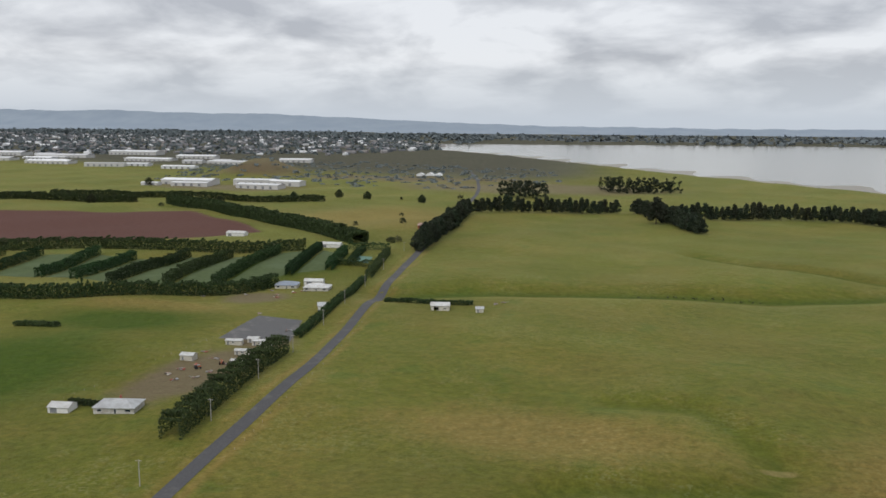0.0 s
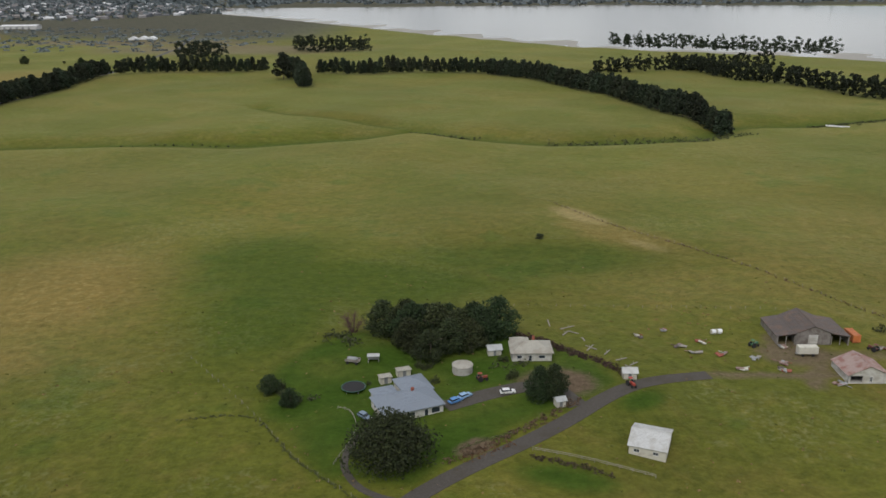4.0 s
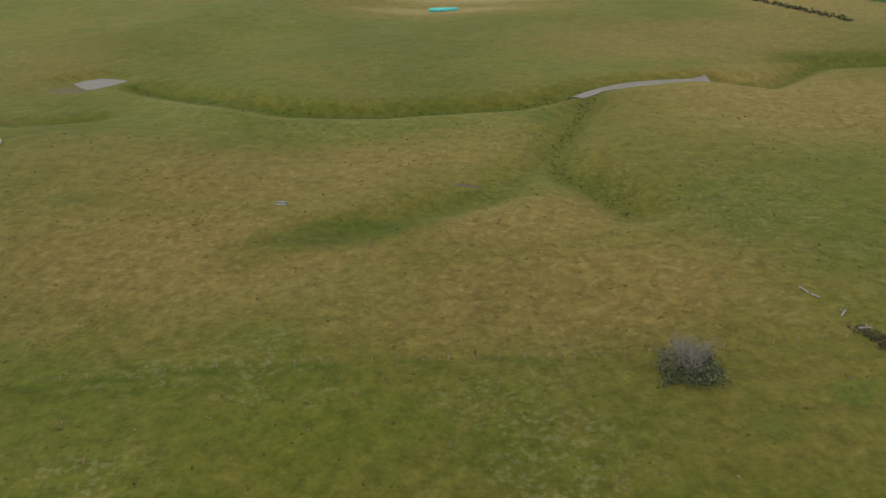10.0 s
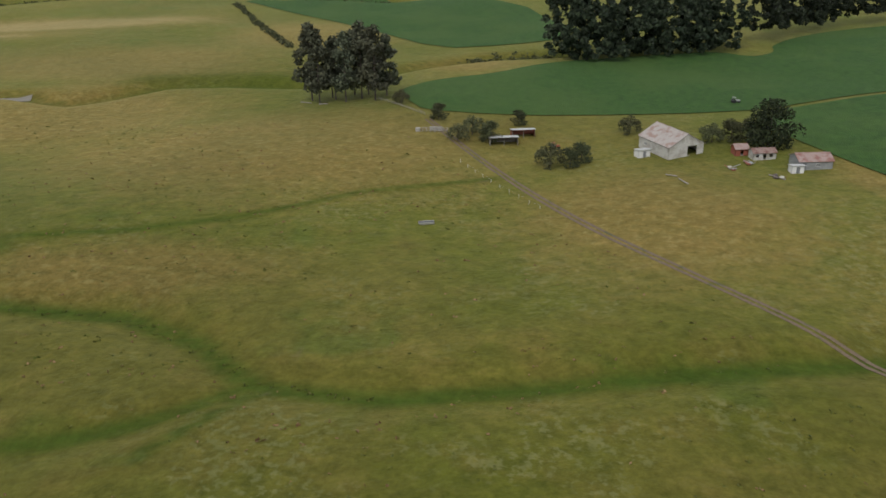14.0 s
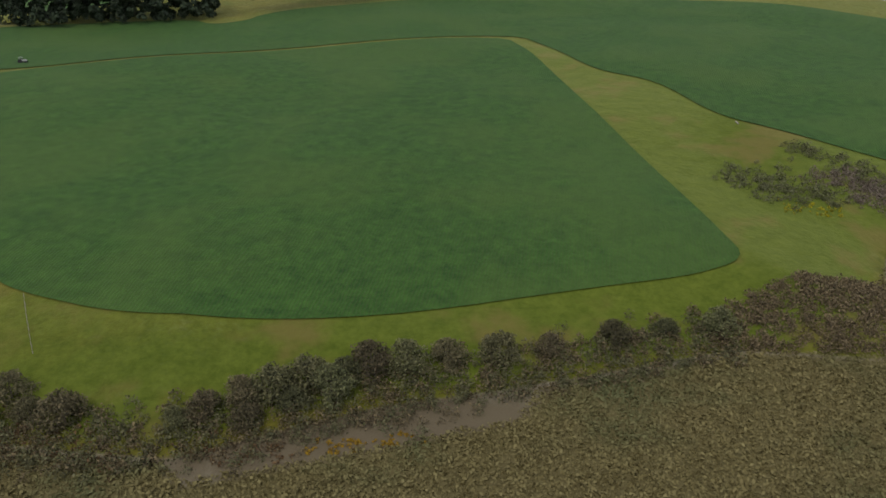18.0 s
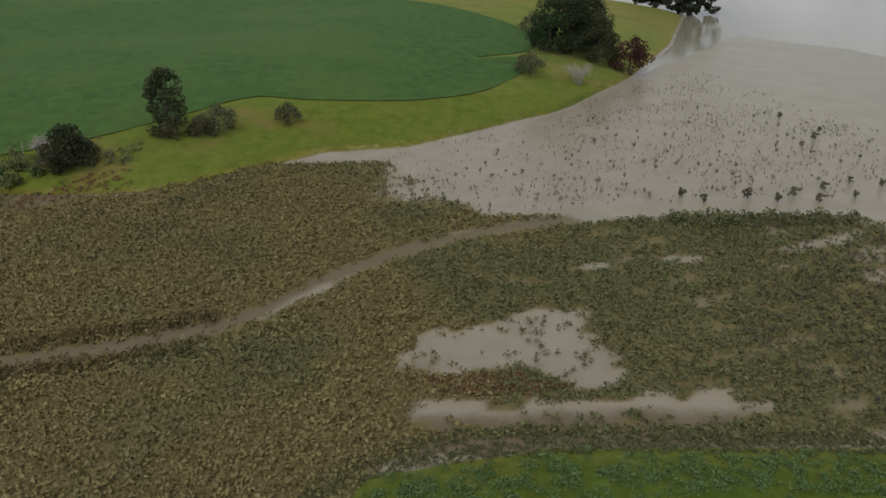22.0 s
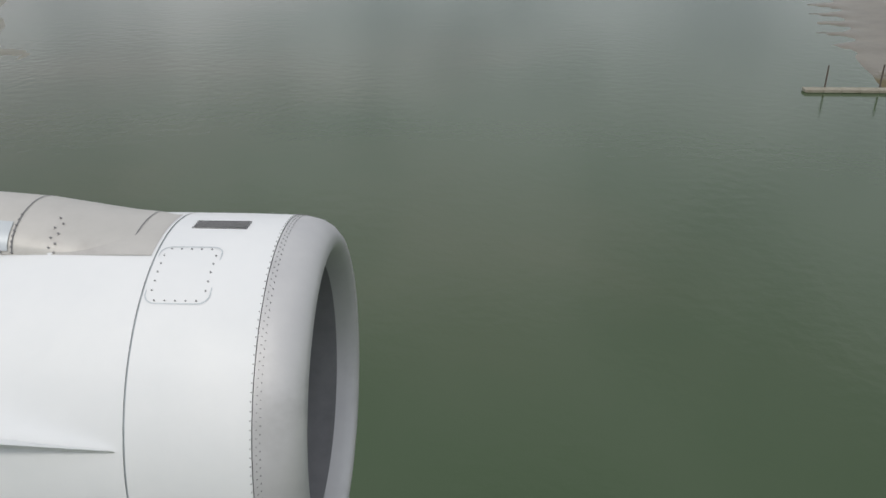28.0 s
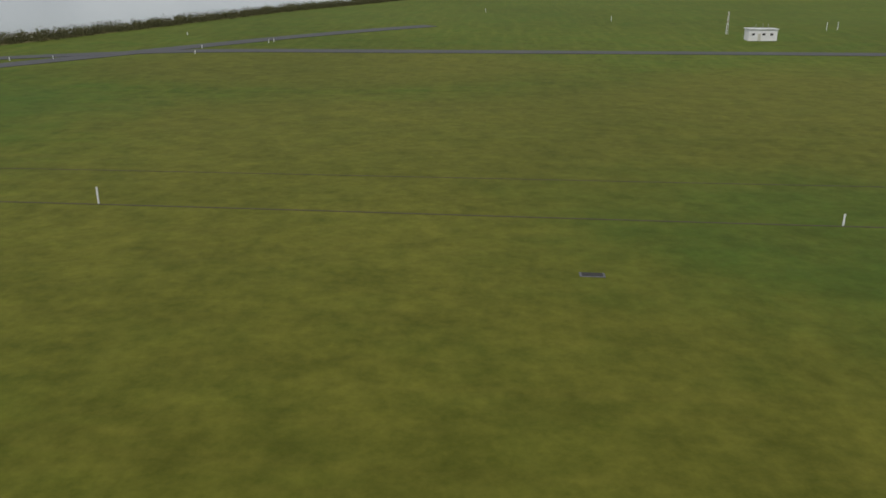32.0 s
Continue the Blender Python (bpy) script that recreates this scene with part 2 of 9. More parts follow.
    mud = ramped(nt, mid, [(0.3, (0.148, 0.139, 0.098)), (0.7, (0.202, 0.190, 0.138))])
    silt = ramped(nt, mid, [(0.3, (0.186, 0.162, 0.112)), (0.7, (0.244, 0.214, 0.156))])
    axes = nt.nodes.new("ShaderNodeSeparateXYZ")
    nt.links.new(v, axes.inputs[0])
    mud = blend(nt, step(nt, mathy(nt, "ADD", axes.outputs["X"], mathy(nt, "MULTIPLY", mid, 60.0)), 1650.0, 1760.0), silt, mud)
    shore = ramped(nt, mid, [(0.3, (0.112, 0.098, 0.070)), (0.7, (0.186, 0.164, 0.122))])
    mud = blend(nt, step(nt, axes.outputs["X"], 1990.0, 2020.0), mud, shore)
    levee = step(nt, mathy(nt, "ADD", cover("levee"), mathy(nt, "MULTIPLY", mathy(nt, "SUBTRACT", mid, 0.5), 0.9)), 0.25, 0.65)
    mud = blend(nt, mathy(nt, "MULTIPLY", levee, 0.88), mud, (0.110, 0.084, 0.054))
    wet = step(nt, mathy(nt, "ADD", cover("mud"), mathy(nt, "MULTIPLY", mathy(nt, "SUBTRACT", mid, 0.5), 0.35)), 0.4, 0.6)
    col = blend(nt, wet, col, mud)
    under = ramped(nt, fine, [(0.3, (0.086, 0.070, 0.030)), (0.7, (0.146, 0.120, 0.056))])
    col = over(col, "thicket", under)
    wet = mathy(nt, "MULTIPLY", wet, mathy(nt, "SUBTRACT", 1.0, cover("thicket")))
    wet = mathy(nt, "MULTIPLY", wet, mathy(nt, "SUBTRACT", 1.0, mathy(nt, "MULTIPLY", levee, 0.7)))
    nt.links.new(col, sh.inputs["Base Color"])
    nt.links.new(mathy(nt, "SUBTRACT", 0.95, mathy(nt, "MULTIPLY", wet, 0.64)), sh.inputs["Roughness"])
    nt.links.new(mathy(nt, "ADD", mathy(nt, "MULTIPLY", mathy(nt, "SUBTRACT", wet, mathy(nt, "MULTIPLY", levee, 0.4)), 0.155), 0.06), sh.inputs["Specular IOR Level"])
    knoll = noisy(nt, v, 0.035, 5.0, 0.6)
    dryness = mathy(nt, "SUBTRACT", 1.0, mathy(nt, "MAXIMUM", wet, mathy(nt, "MULTIPLY", cover("turf"), 0.82)))
    rise = mathy(nt, "ADD", mathy(nt, "MULTIPLY", knoll, 4.0), mathy(nt, "ADD", mathy(nt, "MULTIPLY", mid, 2.2), mathy(nt, "MULTIPLY", fine, 0.8)))
    bumped(nt, sh, mathy(nt, "MULTIPLY", rise, mathy(nt, "ADD", mathy(nt, "MULTIPLY", dryness, 0.9), 0.03)), 0.34, 0.5)
    fuzz = mathy(nt, "MULTIPLY", mathy(nt, "SUBTRACT", 1.0, mathy(nt, "MAXIMUM", wet, mathy(nt, "MAXIMUM", cover("ploughed"), cover("town")))), mathy(nt, "SUBTRACT", 0.26, mathy(nt, "MAXIMUM", mathy(nt, "MULTIPLY", cover("turf"), 0.18), mathy(nt, "MULTIPLY", cover("lush"), 0.25))))
    nt.links.new(fuzz, sh.inputs["Sheen Weight"])
    sh.inputs["Sheen Roughness"].default_value = 0.45
    sh.inputs["Sheen Tint"].default_value = (0.78, 0.82, 0.36, 1)
    return m


def water_material():
    """Turbid shallow harbour: silt brown inshore, green further out, mirror gloss with slight ripple."""
    m, nt, sh = blank("harbour_water")
    v = place_vec(nt)
    s = nt.nodes.new("ShaderNodeSeparateXYZ")
    nt.links.new(v, s.inputs[0])
    wide = noisy(nt, v, 0.014, 4.0, 0.55)
    along = mathy(nt, "ADD", s.outputs["X"], mathy(nt, "MULTIPLY", mathy(nt, "SUBTRACT", wide, 0.5), 280.0))
    col = ramped(nt, step(nt, along, 1705.0, 1985.0), [(0.0, (0.190, 0.180, 0.130)), (0.16, (0.126, 0.128, 0.084)), (0.45, (0.098, 0.106, 0.066)), (1.0, (0.052, 0.083, 0.041))])
    nt.links.new(col, sh.inputs["Base Color"])
    sh.inputs["Roughness"].default_value = 0.12
    sh.inputs["IOR"].default_value = 1.33
    ripple = noisy(nt, v, 0.5, 3.0, 0.5)
    bumped(nt, sh, ripple, 0.06, 0.4)
    return m


PASTURE = ground_material()
WATER = water_material()

# ---- the lie of the land ----
FARM = [(-9500, -9500), (1118, -9500), (1120, 20), (1134, 86), (1147, 103), (1190, 98), (1218, 111), (1247, 119), (1285, 131), (1309, 128), (1333, 141), (1322, 156), (1330, 172),
        (1354, 180), (1400, 171), (1448, 173), (1482, 203), (1504, 208), (1549, 246), (1576, 288), (1604, 350), (1629, 430), (1500, 570), (1260, 770), (900, 1420), (552, 1610),
        (217, 2050), (-460, 3140), (-2100, 5200), (-2100, 9500), (-9500, 9500)]
FIELDEND = [(2030, -9500), (2028.0, 44), (2025.6, 60), (2026.8, 74), (2022.6, 94), (2022.4, 121), (2023.5, 153), (2030, 189), (2055, 280), (2076, 310), (2100, 400), (2160, 520), (2300, 800),
            (2700, 1150), (7000, 1400), (7000, -9500)]
BANK = [(1500, -9500), (1498, 60), (1505, 77), (1530, 83), (1570, 83), (1602, 79), (1637, 69), (1665, 40), (1690, -60), (1720, -9500)]
STREAM = [(1010, 430), (972, 424), (895, 372), (851, 376), (823, 372), (793, 340), (765, 350), (722, 335), (690, 312), (640, 304), (600, 306), (560, 325), (520, 352)]
STREAM_BRANCH = [(722, 335), (711, 292), (700, 258), (703, 240), (713, 228), (720, 211)]
FAR_STREAM = [(-150, 552), (-87, 590), (15, 602), (107, 606), (150, 618), (184, 634), (233, 672), (279, 634), (335, 612), (400, 615), (447, 625), (500, 690), (576, 714), (642, 727), (760, 740), (900, 700)]
HOLLOW = [(850, 153), (888, 150), (907, 139), (921, 123), (943, 118), (975, 121), (1040, 130), (1090, 118)]
HOLLOW_SIDE = [(921, 123), (905, 110), (890, 104)]
POND_RIM = [(491.5, 355.5), (495, 360.5), (501, 364), (507, 363), (515.5, 359.5), (511, 352), (506.5, 346.5), (502.5, 344.8), (497, 349.5)]
DIP = [(-24, 225), (-21, 245), (-16, 260), (4, 266), (34, 270), (52, 277), (60, 288), (60, 301), (54, 316), (46, 334), (38, 350), (3, 357)]


def signed(poly, x, y):
    """Metres inside (+) or outside (-) a closed outline."""
    d = np.full(x.shape, 1e9)
    inside = np.zeros(x.shape, bool)
    for (ax, ay), (bx, by) in zip(poly, poly[1:] + poly[:1]):
        ex, ey = bx - ax, by - ay
        k = np.clip(((x - ax) * ex + (y - ay) * ey) / (ex * ex + ey * ey), 0, 1)
        d = np.minimum(d, np.hypot(x - ax - k * ex, y - ay - k * ey))
        cross = (ay > y) != (by > y)
        if ey:
            inside ^= cross & (x < ex * (y - ay) / ey + ax)
    return np.where(inside, d, -d)


def away(line, x, y):
    """Metres from an open line."""
    d = np.full(x.shape, 1e9)
    for (ax, ay), (bx, by) in zip(line, line[1:]):
        ex, ey = bx - ax, by - ay
        k = np.clip(((x - ax) * ex + (y - ay) * ey) / (ex * ex + ey * ey), 0, 1)
        d = np.minimum(d, np.hypot(x - ax - k * ex, y - ay - k * ey))
    return d


def swell(x, y):
    return (1.3 * np.sin(x / 47 + 0.6 * np.sin(y / 61)) * np.sin(y / 53 + 1.1) + 0.9 * np.sin(x / 29 - y / 41 + 2.0)
            + 0.5 * np.sin(x / 19 + y / 27) * np.sin(y / 23 - x / 60))


def smooth(v, lo, hi):
    k = np.clip((v - lo) / (hi - lo), 0, 1)
    return k * k * (3 - 2 * k)


def height(x, y):
    x, y = np.asarray(x, float), np.asarray(y, float)
    f = signed(FARM, x, y)
    inland = 1 - np.exp(-np.clip(f, 0, None) / 42)
    farm = np.where(f > 0, 0.3 + 14.7 * inland, np.maximum(0.3 + 0.22 * f, -2)) + swell(x, y) * smooth(f, 10, 80)
    farm = farm + 3.0 * np.exp(-(((x - 1090) / 90) ** 2 + ((y - 300) / 70) ** 2)) + 2.0 * np.exp(-(((x - 470) / 90) ** 2 + ((y - 235) / 40) ** 2))
    farm = farm - 4.0 * smooth(y, 600, 1000) * smooth(-y, -2500, -1100)
    carve = np.zeros(x.shape)
    for line, deep, wide in ((STREAM, 3.6, 7.5), (STREAM_BRANCH, 3.6, 9), ([(470, 300), (500, 290), (530, 298)], 1.8, 6), ([(645, 196), (655, 207), (670, 211), (681, 219), (693, 245)], 2.4, 7), ([(75, 800), (127, 738), (175, 716), (233, 675)], 4.0, 14), ([(795, 113), (821, 108), (848, 109), (872, 112)], 1.4, 6), (FAR_STREAM, 6.0, 22), (HOLLOW, 1.6, 7), (HOLLOW_SIDE, 1.2, 5), (DIP, 2.6, 11)):
        carve = np.maximum(carve, deep * np.exp(-(away(line, x, y) / wide) ** 2))
    farm = np.where(f > 3, np.maximum(farm - carve, 0.5), farm)
    basin = smooth(signed(POND_RIM, x, y), -12, -4)
    farm = farm * (1 - basin) + 12.3 * basin
    a = signed(FIELDEND, x, y)
    a = a + 5.0 * np.sin(y / 2.4 + x / 9 + 1.5 * np.sin(y / 17)) * smooth(y, 172, 205) * smooth(-a, -8, 0)
    port = np.where(a > 0, 0.15 + 1.6 * smooth(a, 4, 22) + 0.25 * np.sin(x / 31) * np.sin(y / 37) * smooth(a, 5, 30) + 2.2 * smooth(y, 150, 330) * smooth(a, 0, 60), np.maximum(0.15 + 0.2 * a, -2))
    b = signed(BANK, x, y)
    bank = np.where(b > 0, 0.2 + 2.3 * (1 - np.exp(-np.clip(b, 0, None) / 7)), np.maximum(0.2 + 0.3 * b, -2))
    shoal = signed(SHOAL, x, y)
    bed = np.clip(0.012 * shoal, -1.2, 0.10) + 0.03 * np.sin(x / 9 + y / 13) * np.sin(x / 23 - y / 7)
    bed = bed - (0.07 + 0.21 * smooth(x, 1585, 1640)) * np.exp(-(away(CREEK, x, y) / 1.5) ** 2) + 0.16 * np.exp(-((away(CREEK, x, y) - 5.5) / 3.0) ** 2)
    flats = np.where((y > 1150) & (f < 0), 0.16 + 0.0016 * f + 0.14 * np.sin(x / 37 + y / 53) * np.sin(x / 71 - y / 29), -2)
    far = np.clip(0.03 * (y - 4750 - 160 * np.sin(x / 610)), -2, 9)
    mound = 36 * np.exp(-(((x + 800) / 75) ** 2 + ((y - 1760) / 70) ** 2) ** 1.5)
    return np.maximum(np.maximum(np.maximum(farm + mound, port), np.maximum(bank, np.maximum(bed, flats))), far)


SHOAL = [(1100, -9500), (1110, 110), (1240, 135), (1330, 190), (1440, 190), (1560, 270), (1640, 372), (1700, 310), (1775, 320), (1797, 270), (1822, 214), (1838, 188), (1822, 168), (1800, 152), (1770, 160),
         (1735, 151), (1712, 146), (1702, 128), (1708, 96), (1716, 60), (1740, -9500)]
CHANNEL = [(1600, 164), (1625, 160), (1642, 159), (1643, 164), (1648, 166), (1656, 161), (1664, 154), (1673, 156), (1675, 166), (1680, 170), (1690, 171), (1697, 167), (1696, 160), (1701, 158), (1704, 165), (1710, 170), (1715, 166),
           (1719, 161), (1727, 159), (1735, 156), (1739, 165), (1745, 171), (1756, 169), (1768, 170), (1775, 169), (1778, 172), (1783, 167), (1787, 161), (1791, 163), (1791, 170), (1795, 173), (1807, 172), (1812, 178), (1822, 180), (1823, 174), (1842, 176)]
FAR_LOOP = [(1746, 284), (1730, 293), (1722, 303), (1708, 306), (1694, 300), (1698, 291), (1704, 286), (1692, 277), (1678, 279)]
OXBOW = [(1756, 169), (1751, 165), (1750, 156), (1752, 153), (1757, 154)]


def rounded(line, times=2):
    """Cuts the corners of an open line."""
    for _ in range(times):
        line = [line[0]] + [(a[0] + (b[0] - a[0]) * k, a[1] + (b[1] - a[1]) * k) for a, b in zip(line, line[1:]) for k in (0.25, 0.75)] + [line[-1]]
    return line


CREEK = rounded([(1380, 78), (1414, 88), (1446, 100), (1477, 111), (1488, 121), (1500, 138), (1522, 153), (1560, 163)] + CHANNEL, 1)


def axis(*runs):
    """Steps along one axis: (from, to, step) runs end to end."""
    out = []
    for lo, hi, st in runs:
        out += list(np.arange(lo, hi, st))
    return np.array(out + [runs[-1][1]], float)


def sheet_mesh(name, xs, ys, z):
    nx, ny = len(xs), len(ys)
    X, Y = np.meshgrid(xs, ys)
    co = np.stack([X, Y, z(X, Y)], -1).reshape(-1, 3)
    i = np.arange(nx * ny).reshape(ny, nx)
    quads = np.stack([i[:-1, :-1], i[:-1, 1:], i[1:, 1:], i[1:, :-1]], -1).reshape(-1, 4)
    me = bpy.data.meshes.new(name)
    me.vertices.add(len(co))
    me.vertices.foreach_set("co", co.ravel())
    me.loops.add(quads.size)
    me.loops.foreach_set("vertex_index", quads.ravel())
    me.polygons.add(len(quads))
    me.polygons.foreach_set("loop_start", np.arange(0, quads.size, 4))
    me.update(calc_edges=True)
    me.polygons.foreach_set("use_smooth", np.ones(len(quads), bool))
    return me, co[:, 0], co[:, 1], co[:, 2]


def cover(me, name, values):
    me.attributes.new(name, "FLOAT", "POINT").data.foreach_set("value", np.ascontiguousarray(values, np.float32))


def spot(x, y, cx, cy, rx, ry, turn=0.0):
    c, s = math.cos(radians(turn)), math.sin(radians(turn))
    u, w = (x - cx) * c + (y - cy) * s, -(x - cx) * s + (y - cy) * c
    return np.clip(1.5 - np.hypot(u / rx, w / ry), 0, 1)


DENSE = [(1112, 20), (1136, 94), (1148, 104), (1190, 97), (1195, 93), (1243, 109), (1249, 119), (1286, 131), (1310, 129), (1336, 143), (1322, 158), (1332, 174), (1358, 180), (1400, 171), (1446, 173), (1470, 194),
         (1500, 196), (1522, 160), (1600, 160), (1615, 140), (1612, 110), (1600, 86), (1570, 84.5), (1540, 85.5), (1516, 84.5), (1507, 79), (1500, 60), (1480, 20)]


PANS = ([(1506, 101), (1510.5, 113), (1519.5, 114.5), (1529, 120), (1539, 120), (1537, 110), (1541, 103.5), (1539, 96), (1532.7, 96.7), (1526, 100.5), (1513, 99)],
        [(1508, 85), (1513, 93.7), (1524, 93.2), (1539, 94.8), (1553, 95), (1557, 94), (1560, 89), (1545.5, 87.8), (1523.5, 87.4)])
SEDGE_ISLE = [(1511, 98.5), (1520, 100.4), (1526.6, 100.2), (1533, 96.7), (1528.5, 94.4), (1516, 94.2)]


def carpet(x, y, cracks=1.0):
    """How thick the mangrove stands: thin over creeks, pans and streaks of open mud."""
    wet = np.minimum(away(CREEK, x, y) / 3.4, 1) ** 3
    rough_edge = 1.6 * np.sin(x / 1.9 + 2 * np.sin(y / 2.7)) * np.sin(y / 1.6 + x / 4.1)
    pans = 1.0
    for pan in PANS:
        pans = pans * (1 - 0.97 * smooth(signed(pan, x, y) + rough_edge, -1.0, 1.5))
    pans = np.maximum(pans, 0.8 * smooth(signed(SEDGE_ISLE, x, y), -0.5, 1))
    streak = 1 - 0.8 * np.exp(-(away([(1528, 128), (1543, 137), (1566, 141), (1592, 147)], x, y) / 2.2) ** 2) * smooth(np.sin(x / 3.1) + np.sin(x / 7.7 + y), -0.9, 0.6)
    rusty = 1 - np.clip(spot(x, y, 1424, 169, 11, 5, 32), 0, 1)
    gut = np.minimum(away([(1330, 120), (1322, 109), (1319, 99), (1327, 92), (1340, 80), (1352, 66)], x, y) / 1.0, 1) ** 2 * cracks + 1 - cracks
    gaps = 1 - 0.62 * smooth(x, 1520, 1548) * smooth(np.sin(x / 3.7 + 1.7 * np.sin(y / 3.1)) * np.sin(y / 2.6 - x / 9.1), -0.1, 0.75)
    thin = 1 - 0.62 * smooth(x, 1560, 1612) - 0.9 * smooth(x, 1478, 1510) * smooth(y, 160, 172)
    return np.clip(wet * pans * streak * gut * gaps * thin * rusty, 0, 1)


xs = axis((-9000, -1600, 120), (-1600, -500, 14), (-500, -120, 5), (-120, 1080, 3.6), (1080, 1900, 2.6), (1900, 2000, 5), (2000, 2110, 2.2), (2110, 2320, 4), (2320, 2600, 8), (2600, 8000, 130))
ys = axis((-9000, -500, 425), (-500, 40, 20), (40, 300, 2.6), (300, 560, 4.0), (560, 1200, 8), (1200, 1700, 16), (1700, 9000, 90))
me, gx, gy, gz = sheet_mesh("ground", xs, ys, height)
farm_in, port_in, bank_in = signed(FARM, gx, gy), signed(FIELDEND, gx, gy), signed(BANK, gx, gy)
dry = np.zeros(gx.shape)
for s in ((-25, 312, 70, 30, -4), (115, 285, 48, 52, 10), (110, 225, 42, 22, 0), (35, 240, 45, 16, 0), (625, 240, 62, 26, 22), (690, 205, 26, 14, 40), (345, 360, 16, 45, 35), (610, 235, 60, 30, 5), (600, 180, 70, 40, 0), (690, 200, 40, 22, 25),
          (700, 165, 60, 30, 10), (800, 320, 70, 60, 0), (700, 560, 110, 40, 0), (650, 520, 90, 30, -8), (900, 265, 90, 55, 0), (880, 170, 40, 16, 4), (1010, 200, 40, 45, 0), (1085, 215, 14, 40, 30), (960, 400, 30, 25, 0), (-300, 1020, 140, 130, 0),
          (-290, 480, 60, 25, 0), (870, 500, 60, 60, 0), (780, 420, 90, 50, 0), (2250, 90, 75, 70, 0), (2310, 140, 80, 60, 0), (2062, 85, 12, 20, 0), (2094, 60, 5, 16, 4), (2230, 130, 60, 30, 0), (2330, 60, 50, 40, 0), (2060, 105, 12, 35, 0), (2200, 200, 60, 30, 0)):
    dry = np.maximum(dry, 0.75 * spot(gx, gy, *s))
for s in ((430, 310, 75, 62, 0), (350, 300, 40, 40, 0), (455, 360, 60, 60, 0), (620, 215, 80, 60, 10), (560, 250, 50, 30, 0)):
    dry = np.maximum(dry, 0.46 * spot(gx, gy, *s))
lush = np.zeros(gx.shape)
for s in ((190, 330, 36, 40, 0), (205, 270, 30, 60, 0), (250, 210, 45, 30, 0), (230, 300, 80, 35, 0), (300, 330, 70, 30, 0), (640, 195, 30, 12, 20), (1190, 118, 50, 9, 5), (1270, 145, 30, 9, 15),
          (1315, 225, 12, 30, 0), (1500, 228, 50, 14, 25), (1560, 250, 20, 22, 0), (1090, 110, 70, 20, 0), (2130, 140, 45, 35, 0), (2280, 80, 40, 30, 0),
          (2060, 150, 20, 20, 0), (1540, 72, 60, 9, 0)):
    lush = np.maximum(lush, 0.66 * spot(gx, gy, *s))
for line, w, k in ((STREAM, 5, 0.62), ([(x, y + 4.5) for x, y in STREAM], 4, 0.45), ([(592, 123), (623, 128), (663, 133), (694, 137)], 1.6, 0.6), (STREAM_BRANCH, 11, 0.5), ([(795, 113), (821, 108), (848, 109), (872, 112)], 4, 0.5), ([(645, 196), (655, 207), (670, 211), (681, 219), (693, 245)], 6, 0.45), ([(69, 257), (83, 242), (97, 220), (113, 199)], 6, 0.5), ([(560, 118), (625, 123), (681, 132), (716, 138)], 3.5, 0.42), ([(75, 800), (127, 738), (175, 716), (233, 675)], 7, 0.6), ([(470, 300), (500, 290), (530, 298)], 4, 0.45), (HOLLOW, 4, 0.8), (HOLLOW_SIDE, 3, 0.75), (DIP, 8, 0.5), (FAR_STREAM, 14, 0.7), ([(73, 254), (90, 232), (104, 205)], 9, 0.45), ([(679, 223), (661, 210), (636, 189), (621, 178)], 10, 0.5), ([(788, 173), (817, 182), (845, 178)], 9, 0.7), ([(813, 384), (850, 384), (894, 386)], 12, 0.5), ([(847, 184), (874, 190), (898, 201), (930, 223), (969, 236)], 2.5, 0.7), ([(909, 113), (897, 108), (877, 102)], 3, 0.75), ([(921, 118), (908, 99)], 2.5, 0.7), ([(1067, 159), (1082, 150), (1098, 143), (1115, 121), (1127, 116)], 9, 0.65)):
    lush = np.maximum(lush, k * np.exp(-(away(line, gx, gy) / w) ** 2))
lush = np.maximum(lush, np.where(bank_in > 0, 0.56, 0))
fresh = 0.9 * np.maximum(smooth(gx, 1150, 1215), 0.72 * smooth(gx, 1080, 1140) * smooth(-gy, -150, -132)) * smooth(farm_in, 0, 4) * smooth(-gy, -420, -330)
lush = np.maximum(lush, 0.8 * np.maximum(np.maximum(spot(gx, gy, -300, 330, 70, 90, 0), spot(gx, gy, -290, 440, 60, 40, 0)), spot(gx, gy, -300, 620, 90, 60)))
GARDEN = [(216, 196), (228, 181), (240, 163), (262, 160), (300, 196), (320, 214), (314, 227), (300, 243), (262, 262), (232, 250), (216, 226)]
lush = np.maximum(lush, (0.82 + 0.22 * np.sin(gx / 7 + np.sin(gy / 9)) * np.sin(gy / 6 - gx / 17)) * smooth(signed(GARDEN, gx, gy), -5, 6))
lush = np.maximum(lush, 0.9 * np.maximum(spot(gx, gy, 297, 166, 13, 6, -10), spot(gx, gy, 322, 204, 9, 5, 40)))
bare = np.zeros(gx.shape)
